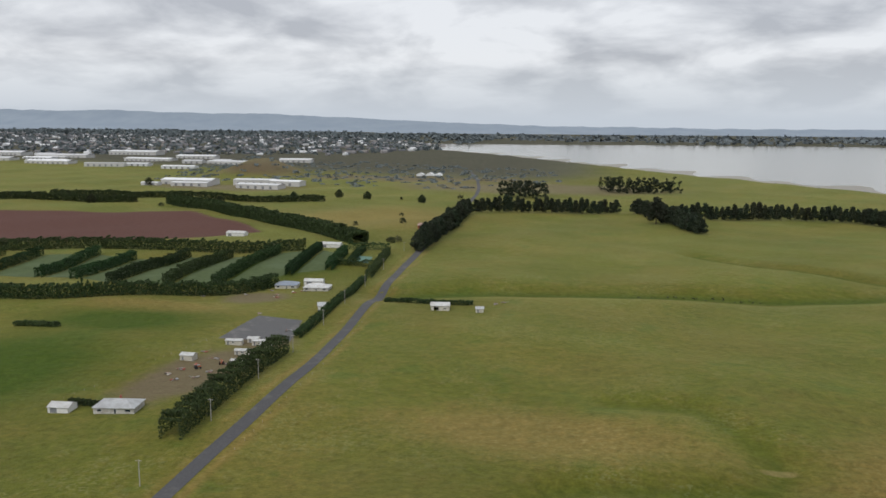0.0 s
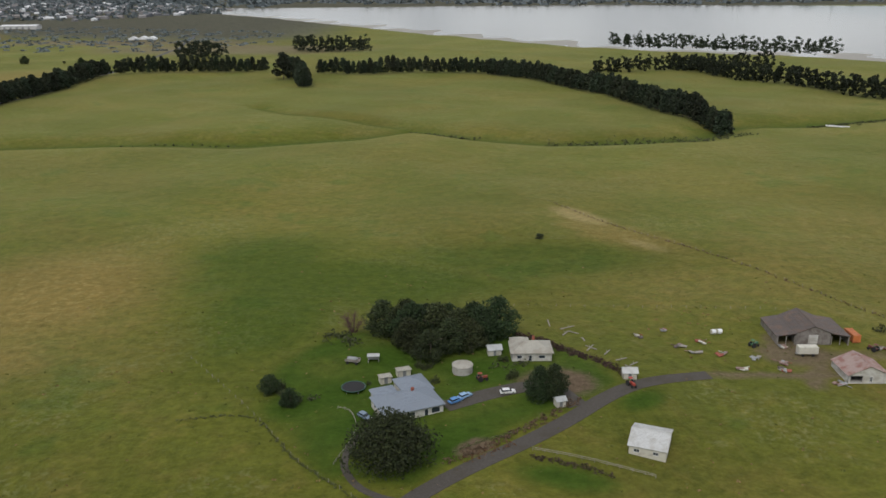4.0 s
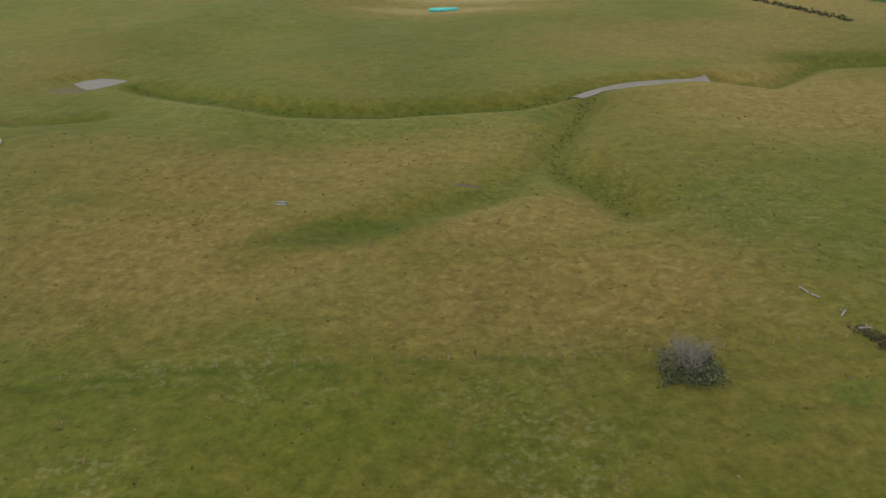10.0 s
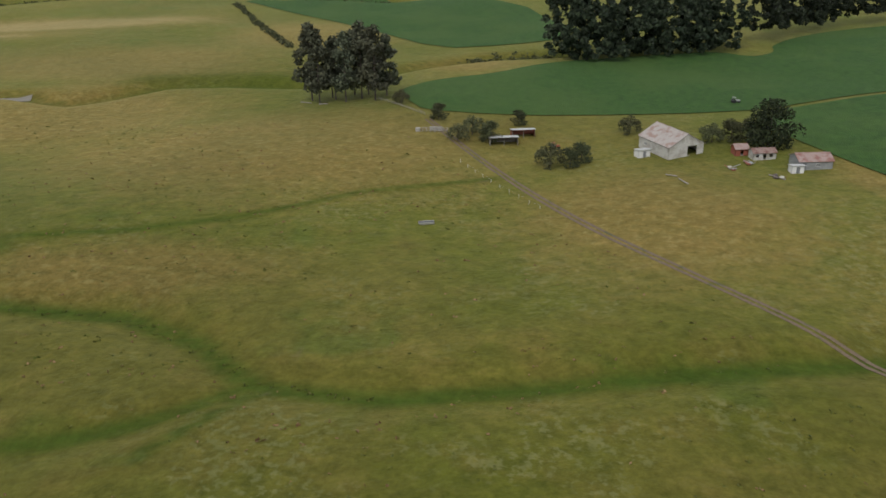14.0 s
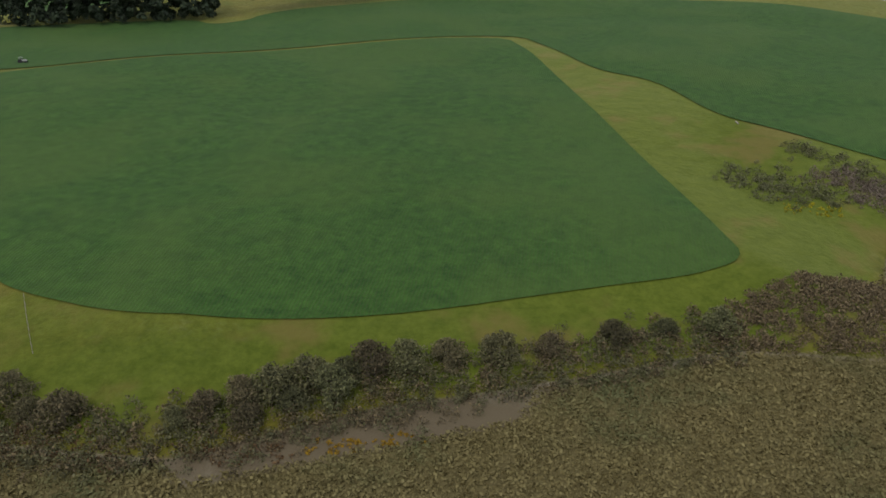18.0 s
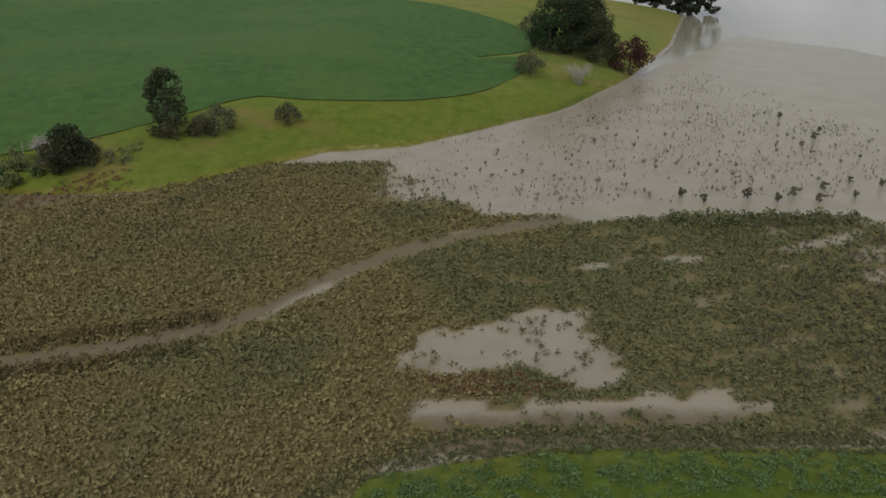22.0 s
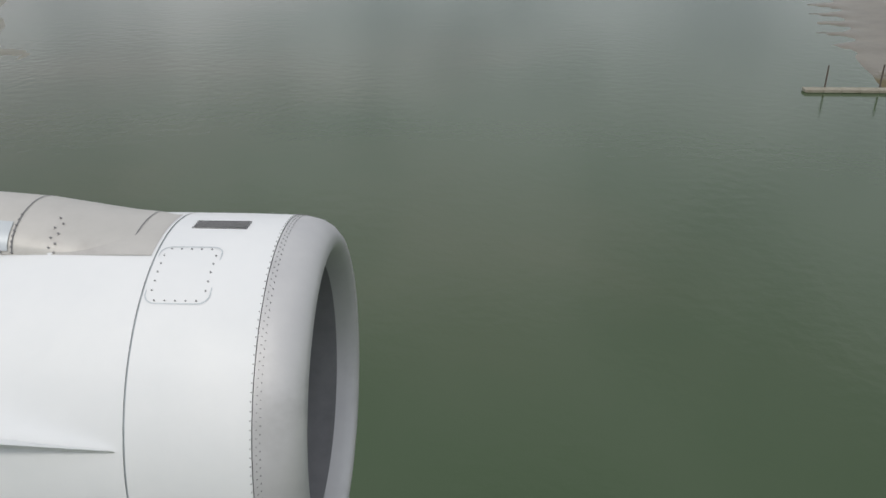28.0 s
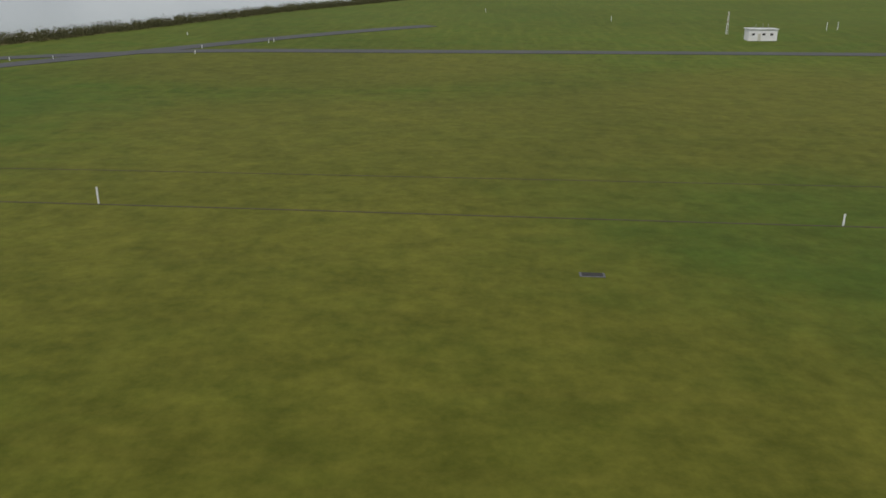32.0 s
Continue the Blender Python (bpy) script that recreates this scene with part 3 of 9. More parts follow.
for s in ((440, 223, 50, 3.5, 2), (470, 228, 22, 7, 0), (375, 236, 12, 9, 0), (500, 226, 9, 6, 0), (498, 180, 6, 20, -10), (496, 344, 9, 7, 20), (674, 227, 5, 1.6, 0), (464, 232, 22, 8, 0), (276, 178, 6, 4, 40),
          (300, 213, 12, 9, 0), (-195, 350, 22, 55, -8), (-188, 415, 20, 18, -8), (-240, 520, 25, 20, 0), (-190, 340, 14, 30, 0), (-700, 1400, 160, 60, 0), (-150, 1520, 260, 120, 0), (-800, 1760, 120, 100, 0), (-400, 1700, 300, 90, 0), (1140, 84, 8, 10, 0),
          (2057, 67, 3.0, 3.0, 0), (2120, 67, 1.6, 0.8, 0), (2060.6, 112.1, 1.5, 0.9, 0)):
    bare = np.maximum(bare, 0.85 * spot(gx, gy, *s))
for line, w, k in (([(345, 221), (374, 222), (439, 224), (476, 226), (500, 230)], 3.2, 0.72), ([(372, 232), (400, 236), (418, 232)], 5.0, 0.6), ([(374, 216), (384, 236), (372, 246)], 5.0, 0.7), ([(404, 211), (424, 212), (446, 213)], 1.6, 0.75), ([(497, 215), (500, 196), (497, 176)], 3.5, 0.6), ([(917, 108), (925, 123), (929, 139), (938, 158), (957, 187)], 1.2, 0.42), ([(863, 168), (877, 188), (912, 200), (943, 223), (973, 237)], 1.2, 0.42),
                   ([(-130, 334), (-119, 302), (-95, 265), (-77, 244)], 2.0, 0.4), ([(692, 136), (685, 153), (679, 162), (676, 173)], 1.3, 0.45)):
    bare = np.maximum(bare, k * np.exp(-(away(line, gx, gy) / w) ** 2))
bare = np.maximum(bare, 0.8 * np.exp(-(away([(2044.5, 30), (2044.8, 45), (2045.6, 54), (2046.2, 63), (2046, 71), (2043.6, 78), (2042.4, 87), (2040.6, 97), (2040.4, 110), (2041, 126), (2045, 142)], gx, gy) / 1.7) ** 4))
PLOUGHED = [(-372, 830), (-430, 780), (-600, 690), (-980, 690), (-1000, 900), (-640, 1010), (-560, 1020), (-420, 900)]
straw = np.zeros(gx.shape)
for s in ((330, 395, 10, 22, 35), (352, 345, 5, 14, 35), (700, 560, 110, 30, 0), (645, 515, 60, 12, -8), (500, 232, 9, 3, 0), (60, 296, 9, 3, 0)):
    straw = np.maximum(straw, 0.75 * spot(gx, gy, *s))
cover(me, "straw", straw)
verge = away([(-138, 40), (-141, 255), (-144, 379), (-158, 515), (-175, 715), (-190, 900)], gx, gy)
dry = np.maximum(dry, 0.75 * np.exp(-((verge - 6.0) / 3.0) ** 2))
cover(me, "dry", dry)
cover(me, "lush", lush)
cover(me, "fresh", fresh)
cover(me, "turf", smooth(port_in, 0, 6))
cover(me, "bare", bare)
cover(me, "ploughed", smooth(signed(PLOUGHED, gx, gy), -6, 6))
cover(me, "town", np.maximum(smooth(gy + 0.25 * gx, 1450, 1900) * smooth(-gx, -200, 300), smooth(gy, 4600, 4800)))
flat_in = signed([(2020, 165), (2038, 168), (2052, 184), (2070, 201), (2088, 236), (2101, 268), (2118, 320), (2143, 400), (2060, 420), (2030, 280)], gx, gy)
mud = np.maximum(smooth(-np.maximum(np.maximum(farm_in, port_in - 7.5), bank_in), -3, 3), smooth(flat_in, -2, 2))
cover(me, "mud", mud * (1 - smooth(gy, 4500, 4700)))
thick = np.zeros(gx.shape)
near = (gx > 1090) & (gx < 2200) & (gy < 600)
dense_in = signed([(1112, -9000)] + DENSE + [(1480, -9000)], gx[near], gy[near])
thick[near] = smooth(dense_in, -2, 4) * np.clip(carpet(gx[near], gy[near], 0.0) * 2.4 - 0.3, 0, 1)
thick[near] = np.maximum(thick[near], 0.9 * np.exp(-(away([(2046, 171), (2061, 189), (2079, 206), (2096, 240), (2108, 270), (2125, 320), (2150, 400), (2190, 520)], gx[near], gy[near]) / 6.0) ** 4))
thick[near] = np.maximum(thick[near], 0.9 * np.exp(-(away([(2036, 30), (2037, 60), (2036, 78), (2033, 96), (2034, 121), (2040, 150)], gx[near], gy[near]) / 6.6) ** 4))
cover(me, "thicket", thick)
levee = np.zeros(gx.shape)
levee[near] = np.maximum(np.exp(-(away(rounded(CHANNEL, 1), gx[near], gy[near]) / 3.6) ** 2), np.exp(-(away(OXBOW, gx[near], gy[near]) / 3.5) ** 2)) * smooth(gx[near], 1630, 1660)
levee[near] = np.maximum(levee[near], 0.9 * np.maximum(spot(gx[near], gy[near], 1220, 104, 34, 9, 15), np.maximum(spot(gx[near], gy[near], 1424, 168, 16, 8, 30), 0.85 * spot(gx[near], gy[near], 1536, 86, 42, 5, 2))))
levee[near] = np.maximum(levee[near], 0.8 * np.exp(-(away([(1321, 159), (1328.7, 149.7), (1336, 142)], gx[near], gy[near]) / 5.0) ** 2))
levee[near] = np.maximum(levee[near], 0.5 * np.exp(-(away(FAR_LOOP, gx[near], gy[near]) / 4.0) ** 2))
levee[near] = np.maximum(levee[near], 0.55 * np.maximum(spot(gx[near], gy[near], 1852, 172, 5, 3, 30), spot(gx[near], gy[near], 1690, 154, 8, 3)))
levee = np.maximum(levee, 0.95 * smooth(port_in, -5, -1) * smooth(-port_in, -14, -9) * smooth(-gy, -175, -150))
inner = away([(1376, 80), (1408, 91), (1436, 98), (1477, 111), (1490, 131), (1510, 145), (1538, 157)], gx[near], gy[near])
levee[near] = np.maximum(levee[near], 0.85 * np.exp(-(inner / 5.0) ** 2))
cover(me, "levee", levee)
ground = tagged(new("ground", me), "rolling green pasture with bronze dry patches and lush hollows", "ground", kind="structure")
me.materials.append(PASTURE)

wme, *_ = sheet_mesh("water", axis((-9000, 1000, 400), (1000, 2400, 50), (2400, 8000, 400)), axis((-9000, -600, 420), (-600, 1000, 50), (1000, 9000, 400)), lambda x, y: 0 * x)
water = tagged(new("water", wme), "calm turbid harbour water, brown inshore and green further out", "water", kind="structure")
wme.materials.append(WATER)


def h1(x, y):
    return float(height(np.array([x], float), np.array([y], float))[0])

# ---- building kit ----
def part(name, bm, material, parent=None, label="", smooth_shade=False):
    """Links a bmesh or a mesh as one object under its thing."""
    if isinstance(bm, bpy.types.Mesh):
        data = bm
    else:
        data = bpy.data.meshes.new(name)
        bm.to_mesh(data)
        bm.free()
    if not data.materials:
        data.materials.append(material)
    if smooth_shade:
        data.polygons.foreach_set("use_smooth", np.ones(len(data.polygons), bool))
    ob = new(name, data)
    ob.parent = parent
    return tagged(ob, label) if label else ob


def empty(name, x, y, z=None, turn=0.0, size=1.0):
    ob = new(name)
    ob.matrix_basis = pose(x, y, h1(x, y) if z is None else z, 0, 0, turn) @ Matrix.Scale(size, 4)
    return ob


def block(x0, x1, y0, y1, z0, z1, bm=None, bevel=0.0):
    bm = bm or bmesh.new()
    made = bmesh.ops.create_cube(bm, size=1.0, matrix=Matrix.Translation(((x0 + x1) / 2, (y0 + y1) / 2, (z0 + z1) / 2)) @ Matrix.Diagonal((x1 - x0, y1 - y0, z1 - z0, 1)))
    if bevel:
        edges = list({e for v in made["verts"] for e in v.link_edges})
        bmesh.ops.bevel(bm, geom=edges, offset=bevel, segments=1, affect="EDGES")
    return bm


def rod(a, b, r0, r1=None, sides=7, bm=None):
    """A tapered round bar from a to b."""
    bm = bm or bmesh.new()
    a, b = Vector(a), Vector(b)
    m = Matrix.Translation((a + b) / 2) @ (b - a).to_track_quat("Z", "Y").to_matrix().to_4x4()
    bmesh.ops.create_cone(bm, cap_ends=True, segments=sides, radius1=r0, radius2=r0 if r1 is None else r1, depth=(b - a).length, matrix=m)
    return bm


def prism(outline, y0, y1, bm=None):
    """An outline in x and z, drawn out from y0 to y1."""
    bm = bm or bmesh.new()
    a = [bm.verts.new((x, y0, z)) for x, z in outline]
    b = [bm.verts.new((x, y1, z)) for x, z in outline]
    bm.faces.new(a)
    bm.faces.new(b[::-1])
    for i in range(len(a)):
        j = (i + 1) % len(a)
        bm.faces.new((a[j], a[i], b[i], b[j]))
    bmesh.ops.recalc_face_normals(bm, faces=bm.faces)
    return bm


def slab_on_land(name, outline, above, cell, material, label, category, soft=0):
    """A sheet with an exact outline that lies on the land."""
    bm = bmesh.new()
    for _ in range(soft):
        outline = [(0.8 * ax + 0.2 * bx, 0.8 * ay + 0.2 * by) if k else (0.2 * cx + 0.8 * ax, 0.2 * cy + 0.8 * ay)
                   for (cx, cy), (ax, ay), (bx, by) in zip(outline[-1:] + outline[:-1], outline, outline[1:] + outline[:1]) for k in (0, 1)]
    bm.faces.new([bm.verts.new((x, y, 0)) for x, y in outline])
    for k in range(2):
        vals = [p[k] for p in outline]
        for c in np.arange(math.ceil(min(vals) / cell) * cell, max(vals), cell):
            no = (1, 0, 0) if k == 0 else (0, 1, 0)
            bmesh.ops.bisect_plane(bm, geom=bm.faces[:] + bm.edges[:] + bm.verts[:], dist=1e-4, plane_co=(no[0] * c, no[1] * c, 0), plane_no=no)
    co = np.array([v.co[:2] for v in bm.verts])
    for v, z in zip(bm.verts, height(co[:, 0], co[:, 1])):
        v.co.z = z + above
    bmesh.ops.recalc_face_normals(bm, faces=bm.faces)
    if sum(f.normal.z for f in bm.faces) < 0:
        bmesh.ops.reverse_faces(bm, faces=bm.faces)
    ob = part(name, bm, material, smooth_shade=True)
    return tagged(ob, label, category, kind="structure")


def curve_points(line, step_m):
    """Even points along a line, its corners rounded."""
    p = np.array(line, float)
    for _ in range(2):
        q = np.empty((2 * len(p) - 2, 2))
        q[0::2], q[1::2] = 0.75 * p[:-1] + 0.25 * p[1:], 0.25 * p[:-1] + 0.75 * p[1:]
        p = np.vstack([p[:1], q, p[-1:]])
    d = np.r_[0, np.cumsum(np.hypot(*np.diff(p, axis=0).T))]
    s = np.arange(0, d[-1] + step_m / 2, step_m)
    return np.stack([np.interp(s, d, p[:, 0]), np.interp(s, d, p[:, 1])], 1)


def strip(name, line, width, above, material, label="", category="", step_m=4.0, offset=0.0, across=4, parent=None):
    """A ribbon along a line on the land, thick enough to show an edge."""
    p = curve_points(line, step_m)
    t = np.gradient(p, axis=0)
    t /= np.hypot(*t.T)[:, None] + 1e-9
    n = np.stack([-t[:, 1], t[:, 0]], 1)
    us = np.linspace(-0.5, 0.5, across + 1)
    g = p[:, None] + n[:, None] * (us * width + offset)[None, :, None]
    z = height(g[..., 0], g[..., 1]) + above
    bm = bmesh.new()
    vs = [[bm.verts.new((g[i, j, 0], g[i, j, 1], z[i, j])) for j in range(across + 1)] for i in range(len(p))]
    for i in range(len(p) - 1):
        for j in range(across):
            bm.faces.new((vs[i][j], vs[i + 1][j], vs[i + 1][j + 1], vs[i][j + 1]))
        for j, s in ((0, 1), (across, -1)):
            a, b = vs[i][j], vs[i + 1][j]
            c, d = bm.verts.new(b.co - Vector((0, 0, above + 0.3))), bm.verts.new(a.co - Vector((0, 0, above + 0.3)))
            bm.faces.new((a, b, c, d) if s < 0 else (d, c, b, a))
    bmesh.ops.recalc_face_normals(bm, faces=bm.faces)
    if sum(f.normal.z for f in bm.faces) < 0:
        bmesh.ops.reverse_faces(bm, faces=bm.faces)
    ob = part(name, bm, material, parent)
    return tagged(ob, label, category, kind="structure") if label else ob


# ---- plants ----
def leaves(name, pts, size, rng, up=0.5, material=None):
    """One mesh of small leaf sprays: a bent four-cornered blade at each point."""
    n = len(pts)
    a = rng.normal(size=(n, 3))
    a /= np.linalg.norm(a, axis=1)[:, None]
    nrm = rng.normal(size=(n, 3)) + (0, 0, up)
    b = np.cross(nrm, a)
    b /= np.linalg.norm(b, axis=1)[:, None] + 1e-9
    s = (np.asarray(size) * rng.uniform(0.6, 1.3, n))[:, None]
    dip = np.stack([np.zeros(n), np.zeros(n), -0.25 * s[:, 0]], 1)
    co = np.stack([pts - a * s + dip, pts - b * s * 0.6, pts + a * s + dip, pts + b * s * 0.6], 1).reshape(-1, 3)
    me = bpy.data.meshes.new(name)
    me.vertices.add(4 * n)
    me.vertices.foreach_set("co", co.ravel())
    me.loops.add(4 * n)
    me.loops.foreach_set("vertex_index", np.arange(4 * n))
    me.polygons.add(n)
    me.polygons.foreach_set("loop_start", np.arange(0, 4 * n, 4))
    me.update(calc_edges=True)
    if material:
        me.materials.append(material)
    return me


def crown_points(rng, n, clumps, radius, low, high, top=0.4, puff=0.33):
    """Points in clumps inside an uneven crown: widest part way up, narrowing by top."""
    pts = []
    for _ in range(clumps):
        k = rng.uniform(0, 1)
        r = radius * (math.sin(math.pi * min(1, k * 0.8 + 0.18)) ** 0.6) * (1 - (1 - top) * k) * rng.uniform(0.75, 1.1)
        a, q = rng.uniform(0, 2 * math.pi), rng.uniform(0.15, 1) ** 0.5
        c = np.array([r * q * math.cos(a), r * q * math.sin(a), low + (high - low) * k])
        d = rng.normal(size=(n // clumps, 3))
        d /= np.linalg.norm(d, axis=1)[:, None]
        pts.append(c + d * radius * puff * rng.uniform(0.55, 1.0, (n // clumps, 1)) * (1, 1, 0.75))
    return np.vstack(pts)


def make_tree(name, label, category, at, tall, radius, low, n, clumps, leaf, leaf_mat, bark, seed, top=0.4, limbs=6, girth=0.35, group="", puff=0.33):
    rng = np.random.default_rng(seed)
    tree = empty(name, *at)
    bm = rod((0, 0, -0.5), (0.15, 0.1, tall * 0.55), girth, girth * 0.6, 8)
    rod((0.15, 0.1, tall * 0.55), (0, 0, tall * 0.92), girth * 0.6, girth * 0.12, 7, bm)
    for i in range(limbs):
        z = low + (tall - low) * (0.05 + 0.7 * i / max(1, limbs))
        a = i * 2.4 + seed
        r = radius * rng.uniform(0.55, 0.85)
        rod((0.1, 0.05, z), (r * math.cos(a), r * math.sin(a), z + 0.18 * (tall - low)), girth * 0.32, girth * 0.08, 5, bm)
    part("trunk", bm, bark, tree)
    if n:
        part("crown", leaves("crown", crown_points(rng, n, clumps, radius, low, tall, top, puff), leaf, rng), leaf_mat, tree)
    return tagged(tree, label, category, group)


def plant(kinds, spots, rng, spread=0.25, sink=0.0):
    """Copies of the given trees at spots; the first of each kind stands at its own place already."""
    made = []
    for i, (x, y) in enumerate(spots):
        src = kinds[int(rng.integers(len(kinds)))]
        s = float(rng.uniform(1 - spread, 1 + spread))
        ob = copy_thing(src, pose(x, y, h1(x, y) - sink, 0, 0, float(rng.uniform(0, 360))) @ Matrix.Scale(s, 4))
        made.append(ob)
    return made


def row_spots(line, gap, rng, wander=0.8, rows=1, apart=5.0):
    out = []
    for r in range(rows):
        p = curve_points(line, gap)
        t = np.gradient(p, axis=0)
        t /= np.hypot(*t.T)[:, None] + 1e-9
        n = np.stack([-t[:, 1], t[:, 0]], 1)
        for q in p + n * (r - (rows - 1) / 2) * apart + rng.normal(scale=wander, size=p.shape):
            out.append((float(q[0]), float(q[1])))
    return out


def scatter(poly, n, rng, density=None):
    p = np.array(poly)
    out = np.empty((0, 2))
    while len(out) < n:
        q = np.stack([rng.uniform(p[:, 0].min(), p[:, 0].max(), 4 * n), rng.uniform(p[:, 1].min(), p[:, 1].max(), 4 * n)], 1)
        keep = signed(poly, q[:, 0], q[:, 1]) > 0
        if density is not None:
            keep &= rng.uniform(size=len(q)) < density(q[:, 0], q[:, 1])
        out = np.vstack([out, q[keep]])
    return out[:n]


def shrubs(name, spots, wide, tall, per, leaf, material, label, category, rng, lift=0.0, inner=0.35):
    """Many low shrubs as one stuff object: a dome of leaf sprays at each spot."""
    k = len(spots)
    w = wide * rng.uniform(0.6, 1.35, k)
    d = rng.normal(size=(k, per, 3))
    d /= np.linalg.norm(d, axis=2)[..., None]
    d[..., 2] = np.abs(d[..., 2])
    d *= rng.uniform(inner, 1.0, (k, per, 1))
    base = np.stack([spots[:, 0], spots[:, 1], height(spots[:, 0], spots[:, 1]) + lift], 1)
    pts = base[:, None] + d * np.stack([w, w, tall / wide * w], 1)[:, None]
    me = leaves(name, pts.reshape(-1, 3), np.repeat(leaf * w / wide, per), rng, 0.8, material)
    return tagged(new(name, me), label, category, kind="stuff")



def stems(name, spots, thick, tall, material, label, category):
    """Thin three-sided stems under many small bushes, as one stuff object."""
    k = len(spots)
    a = np.arange(3) * 2 * math.pi / 3
    ring = np.stack([np.cos(a), np.sin(a), np.zeros(3)], 1) * thick
    base = np.stack([spots[:, 0], spots[:, 1], height(spots[:, 0], spots[:, 1])], 1)
    co = np.concatenate([base[:, None] + ring - (0, 0, 0.1), base[:, None] + ring * 0.6 + (0, 0, tall)], 1).reshape(-1, 3)
    me = bpy.data.meshes.new(name)
    me.from_pydata([tuple(v) for v in co], [], [(6 * i + j, 6 * i + (j + 1) % 3, 6 * i + 3 + (j + 1) % 3, 6 * i + 3 + j) for i in range(k) for j in range(3)])
    me.materials.append(material)
    return tagged(new(name, me), label, category, kind="stuff")


# ---- field crops, roads, plants ----
def crop_material():
    m, nt, sh = blank("crop")
    v = place_vec(nt)
    turn = nt.nodes.new("ShaderNodeMapping")
    turn.inputs["Rotation"].default_value = (0, 0, radians(8))
    nt.links.new(v, turn.inputs[0])
    rows_tex = nt.nodes.new("ShaderNodeTexWave")
    rows_tex.inputs["Scale"].default_value, rows_tex.inputs["Distortion"].default_value, rows_tex.inputs["Detail"].default_value = 0.42, 5.0, 4.0
    nt.links.new(turn.outputs[0], rows_tex.inputs["Vector"])
    fine, wide = noisy(nt, v, 1.1, 7.0, 0.7), noisy(nt, v, 0.02, 4.0, 0.6)
    clump = mathy(nt, "ADD", mathy(nt, "MULTIPLY", fine, 0.4), mathy(nt, "MULTIPLY", noisy(nt, v, 0.3, 6.0, 0.7), 0.6))
    leaf = ramped(nt, clump, [(0.34, (0.012, 0.044, 0.008)), (0.66, (0.056, 0.132, 0.022))])
    soil = blend(nt, 0.6, leaf, (0.075, 0.060, 0.035))
    col = blend(nt, mathy(nt, "MULTIPLY", step(nt, rows_tex.outputs["Fac"], 0.55, 0.9), 0.32), leaf, soil)
    col = blend(nt, mathy(nt, "MULTIPLY", step(nt, wide, 0.42, 0.62), 0.45), col, (0.066, 0.112, 0.024))
    nt.links.new(col, sh.inputs["Base Color"])
    sh.inputs["Roughness"].default_value = 0.95
    sh.inputs["Specular IOR Level"].default_value = 0.2
    sh.inputs["Sheen Weight"].default_value, sh.inputs["Sheen Roughness"].default_value = 0.06, 0.45
    sh.inputs["Sheen Tint"].default_value = (0.45, 0.72, 0.40, 1)
    bumped(nt, sh, mathy(nt, "ADD", fine, mathy(nt, "MULTIPLY", rows_tex.outputs["Fac"], 0.25)), 0.6, 0.3)
    return m


CROP = crop_material()
ASPHALT = surface("asphalt", (0.040, 0.041, 0.045), (0.062, 0.061, 0.063), 1.5, 0.8, bump=0.2, world_space=True, spots=(0.064, 0.062, 0.062), spot_scale=0.12)
OLD_ASPHALT = surface("worn_asphalt", (0.085, 0.085, 0.088), (0.13, 0.13, 0.13), 1.2, 0.9, bump=0.2, world_space=True, spots=(0.16, 0.155, 0.15), spot_scale=0.1)
ROAD_TAR = surface("road_tar", (0.058, 0.058, 0.062), (0.092, 0.092, 0.096), 1.2, 0.9, bump=0.2, world_space=True, spots=(0.11, 0.108, 0.105), spot_scale=0.1)
GRAVEL = surface("gravel", (0.050, 0.044, 0.038), (0.094, 0.083, 0.070), 2.0, 0.95, bump=0.4, world_space=True, spots=(0.062, 0.053, 0.040), spot_scale=0.15)
DIRT = surface("dirt_track", (0.12, 0.085, 0.055), (0.20, 0.15, 0.10), 1.5, 0.95, bump=0.4, world_space=True, spots=(0.10, 0.10, 0.04), spot_scale=0.25)
SHELL = surface("shell_grit", (0.20, 0.18, 0.15), (0.32, 0.29, 0.25), 1.5, 0.95, bump=0.3, world_space=True, spots=(0.14, 0.13, 0.09), spot_scale=0.3)
BARK = surface("bark", (0.07, 0.055, 0.045), (0.15, 0.125, 0.10), 4.0, 0.95, bump=0.5)
GREY_WOOD = surface("bleached_wood", (0.22, 0.20, 0.17), (0.40, 0.37, 0.33), 3.0, 0.9, bump=0.4)
PINE = leafy("pine_foliage", (0.019, 0.030, 0.018), (0.042, 0.056, 0.030))
TALL_PINE = leafy("open_pine_foliage", (0.044, 0.054, 0.034), (0.112, 0.122, 0.075))
BROAD = leafy("broadleaf_foliage", (0.018, 0.032, 0.013), (0.044, 0.062, 0.023))
BRONZE = leafy("bronze_foliage", (0.035, 0.018, 0.012), (0.095, 0.045, 0.030))
OLIVE = leafy("olive_foliage", (0.030, 0.040, 0.018), (0.085, 0.100, 0.045))
GREYGREEN = leafy("grey_green_foliage", (0.042, 0.052, 0.022), (0.125, 0.135, 0.066))
MANGROVE = mangrove_material("mangrove_foliage", (0.138, 0.114, 0.048), (0.222, 0.190, 0.084), (0.092, 0.110, 0.050))
SHORE_MANGROVE = mangrove_material("shore_mangrove_foliage", (0.074, 0.058, 0.025), (0.166, 0.132, 0.060), (0.076, 0.084, 0.034))
FERN = leafy("bank_fern", (0.045, 0.078, 0.020), (0.120, 0.155, 0.058))
MANGROVE_FAR = leafy("mangrove_dark_foliage", (0.075, 0.074, 0.042), (0.170, 0.162, 0.096))
BANK_LEAF = leafy("bank_bush_foliage", (0.052, 0.056, 0.024), (0.150, 0.140, 0.068))
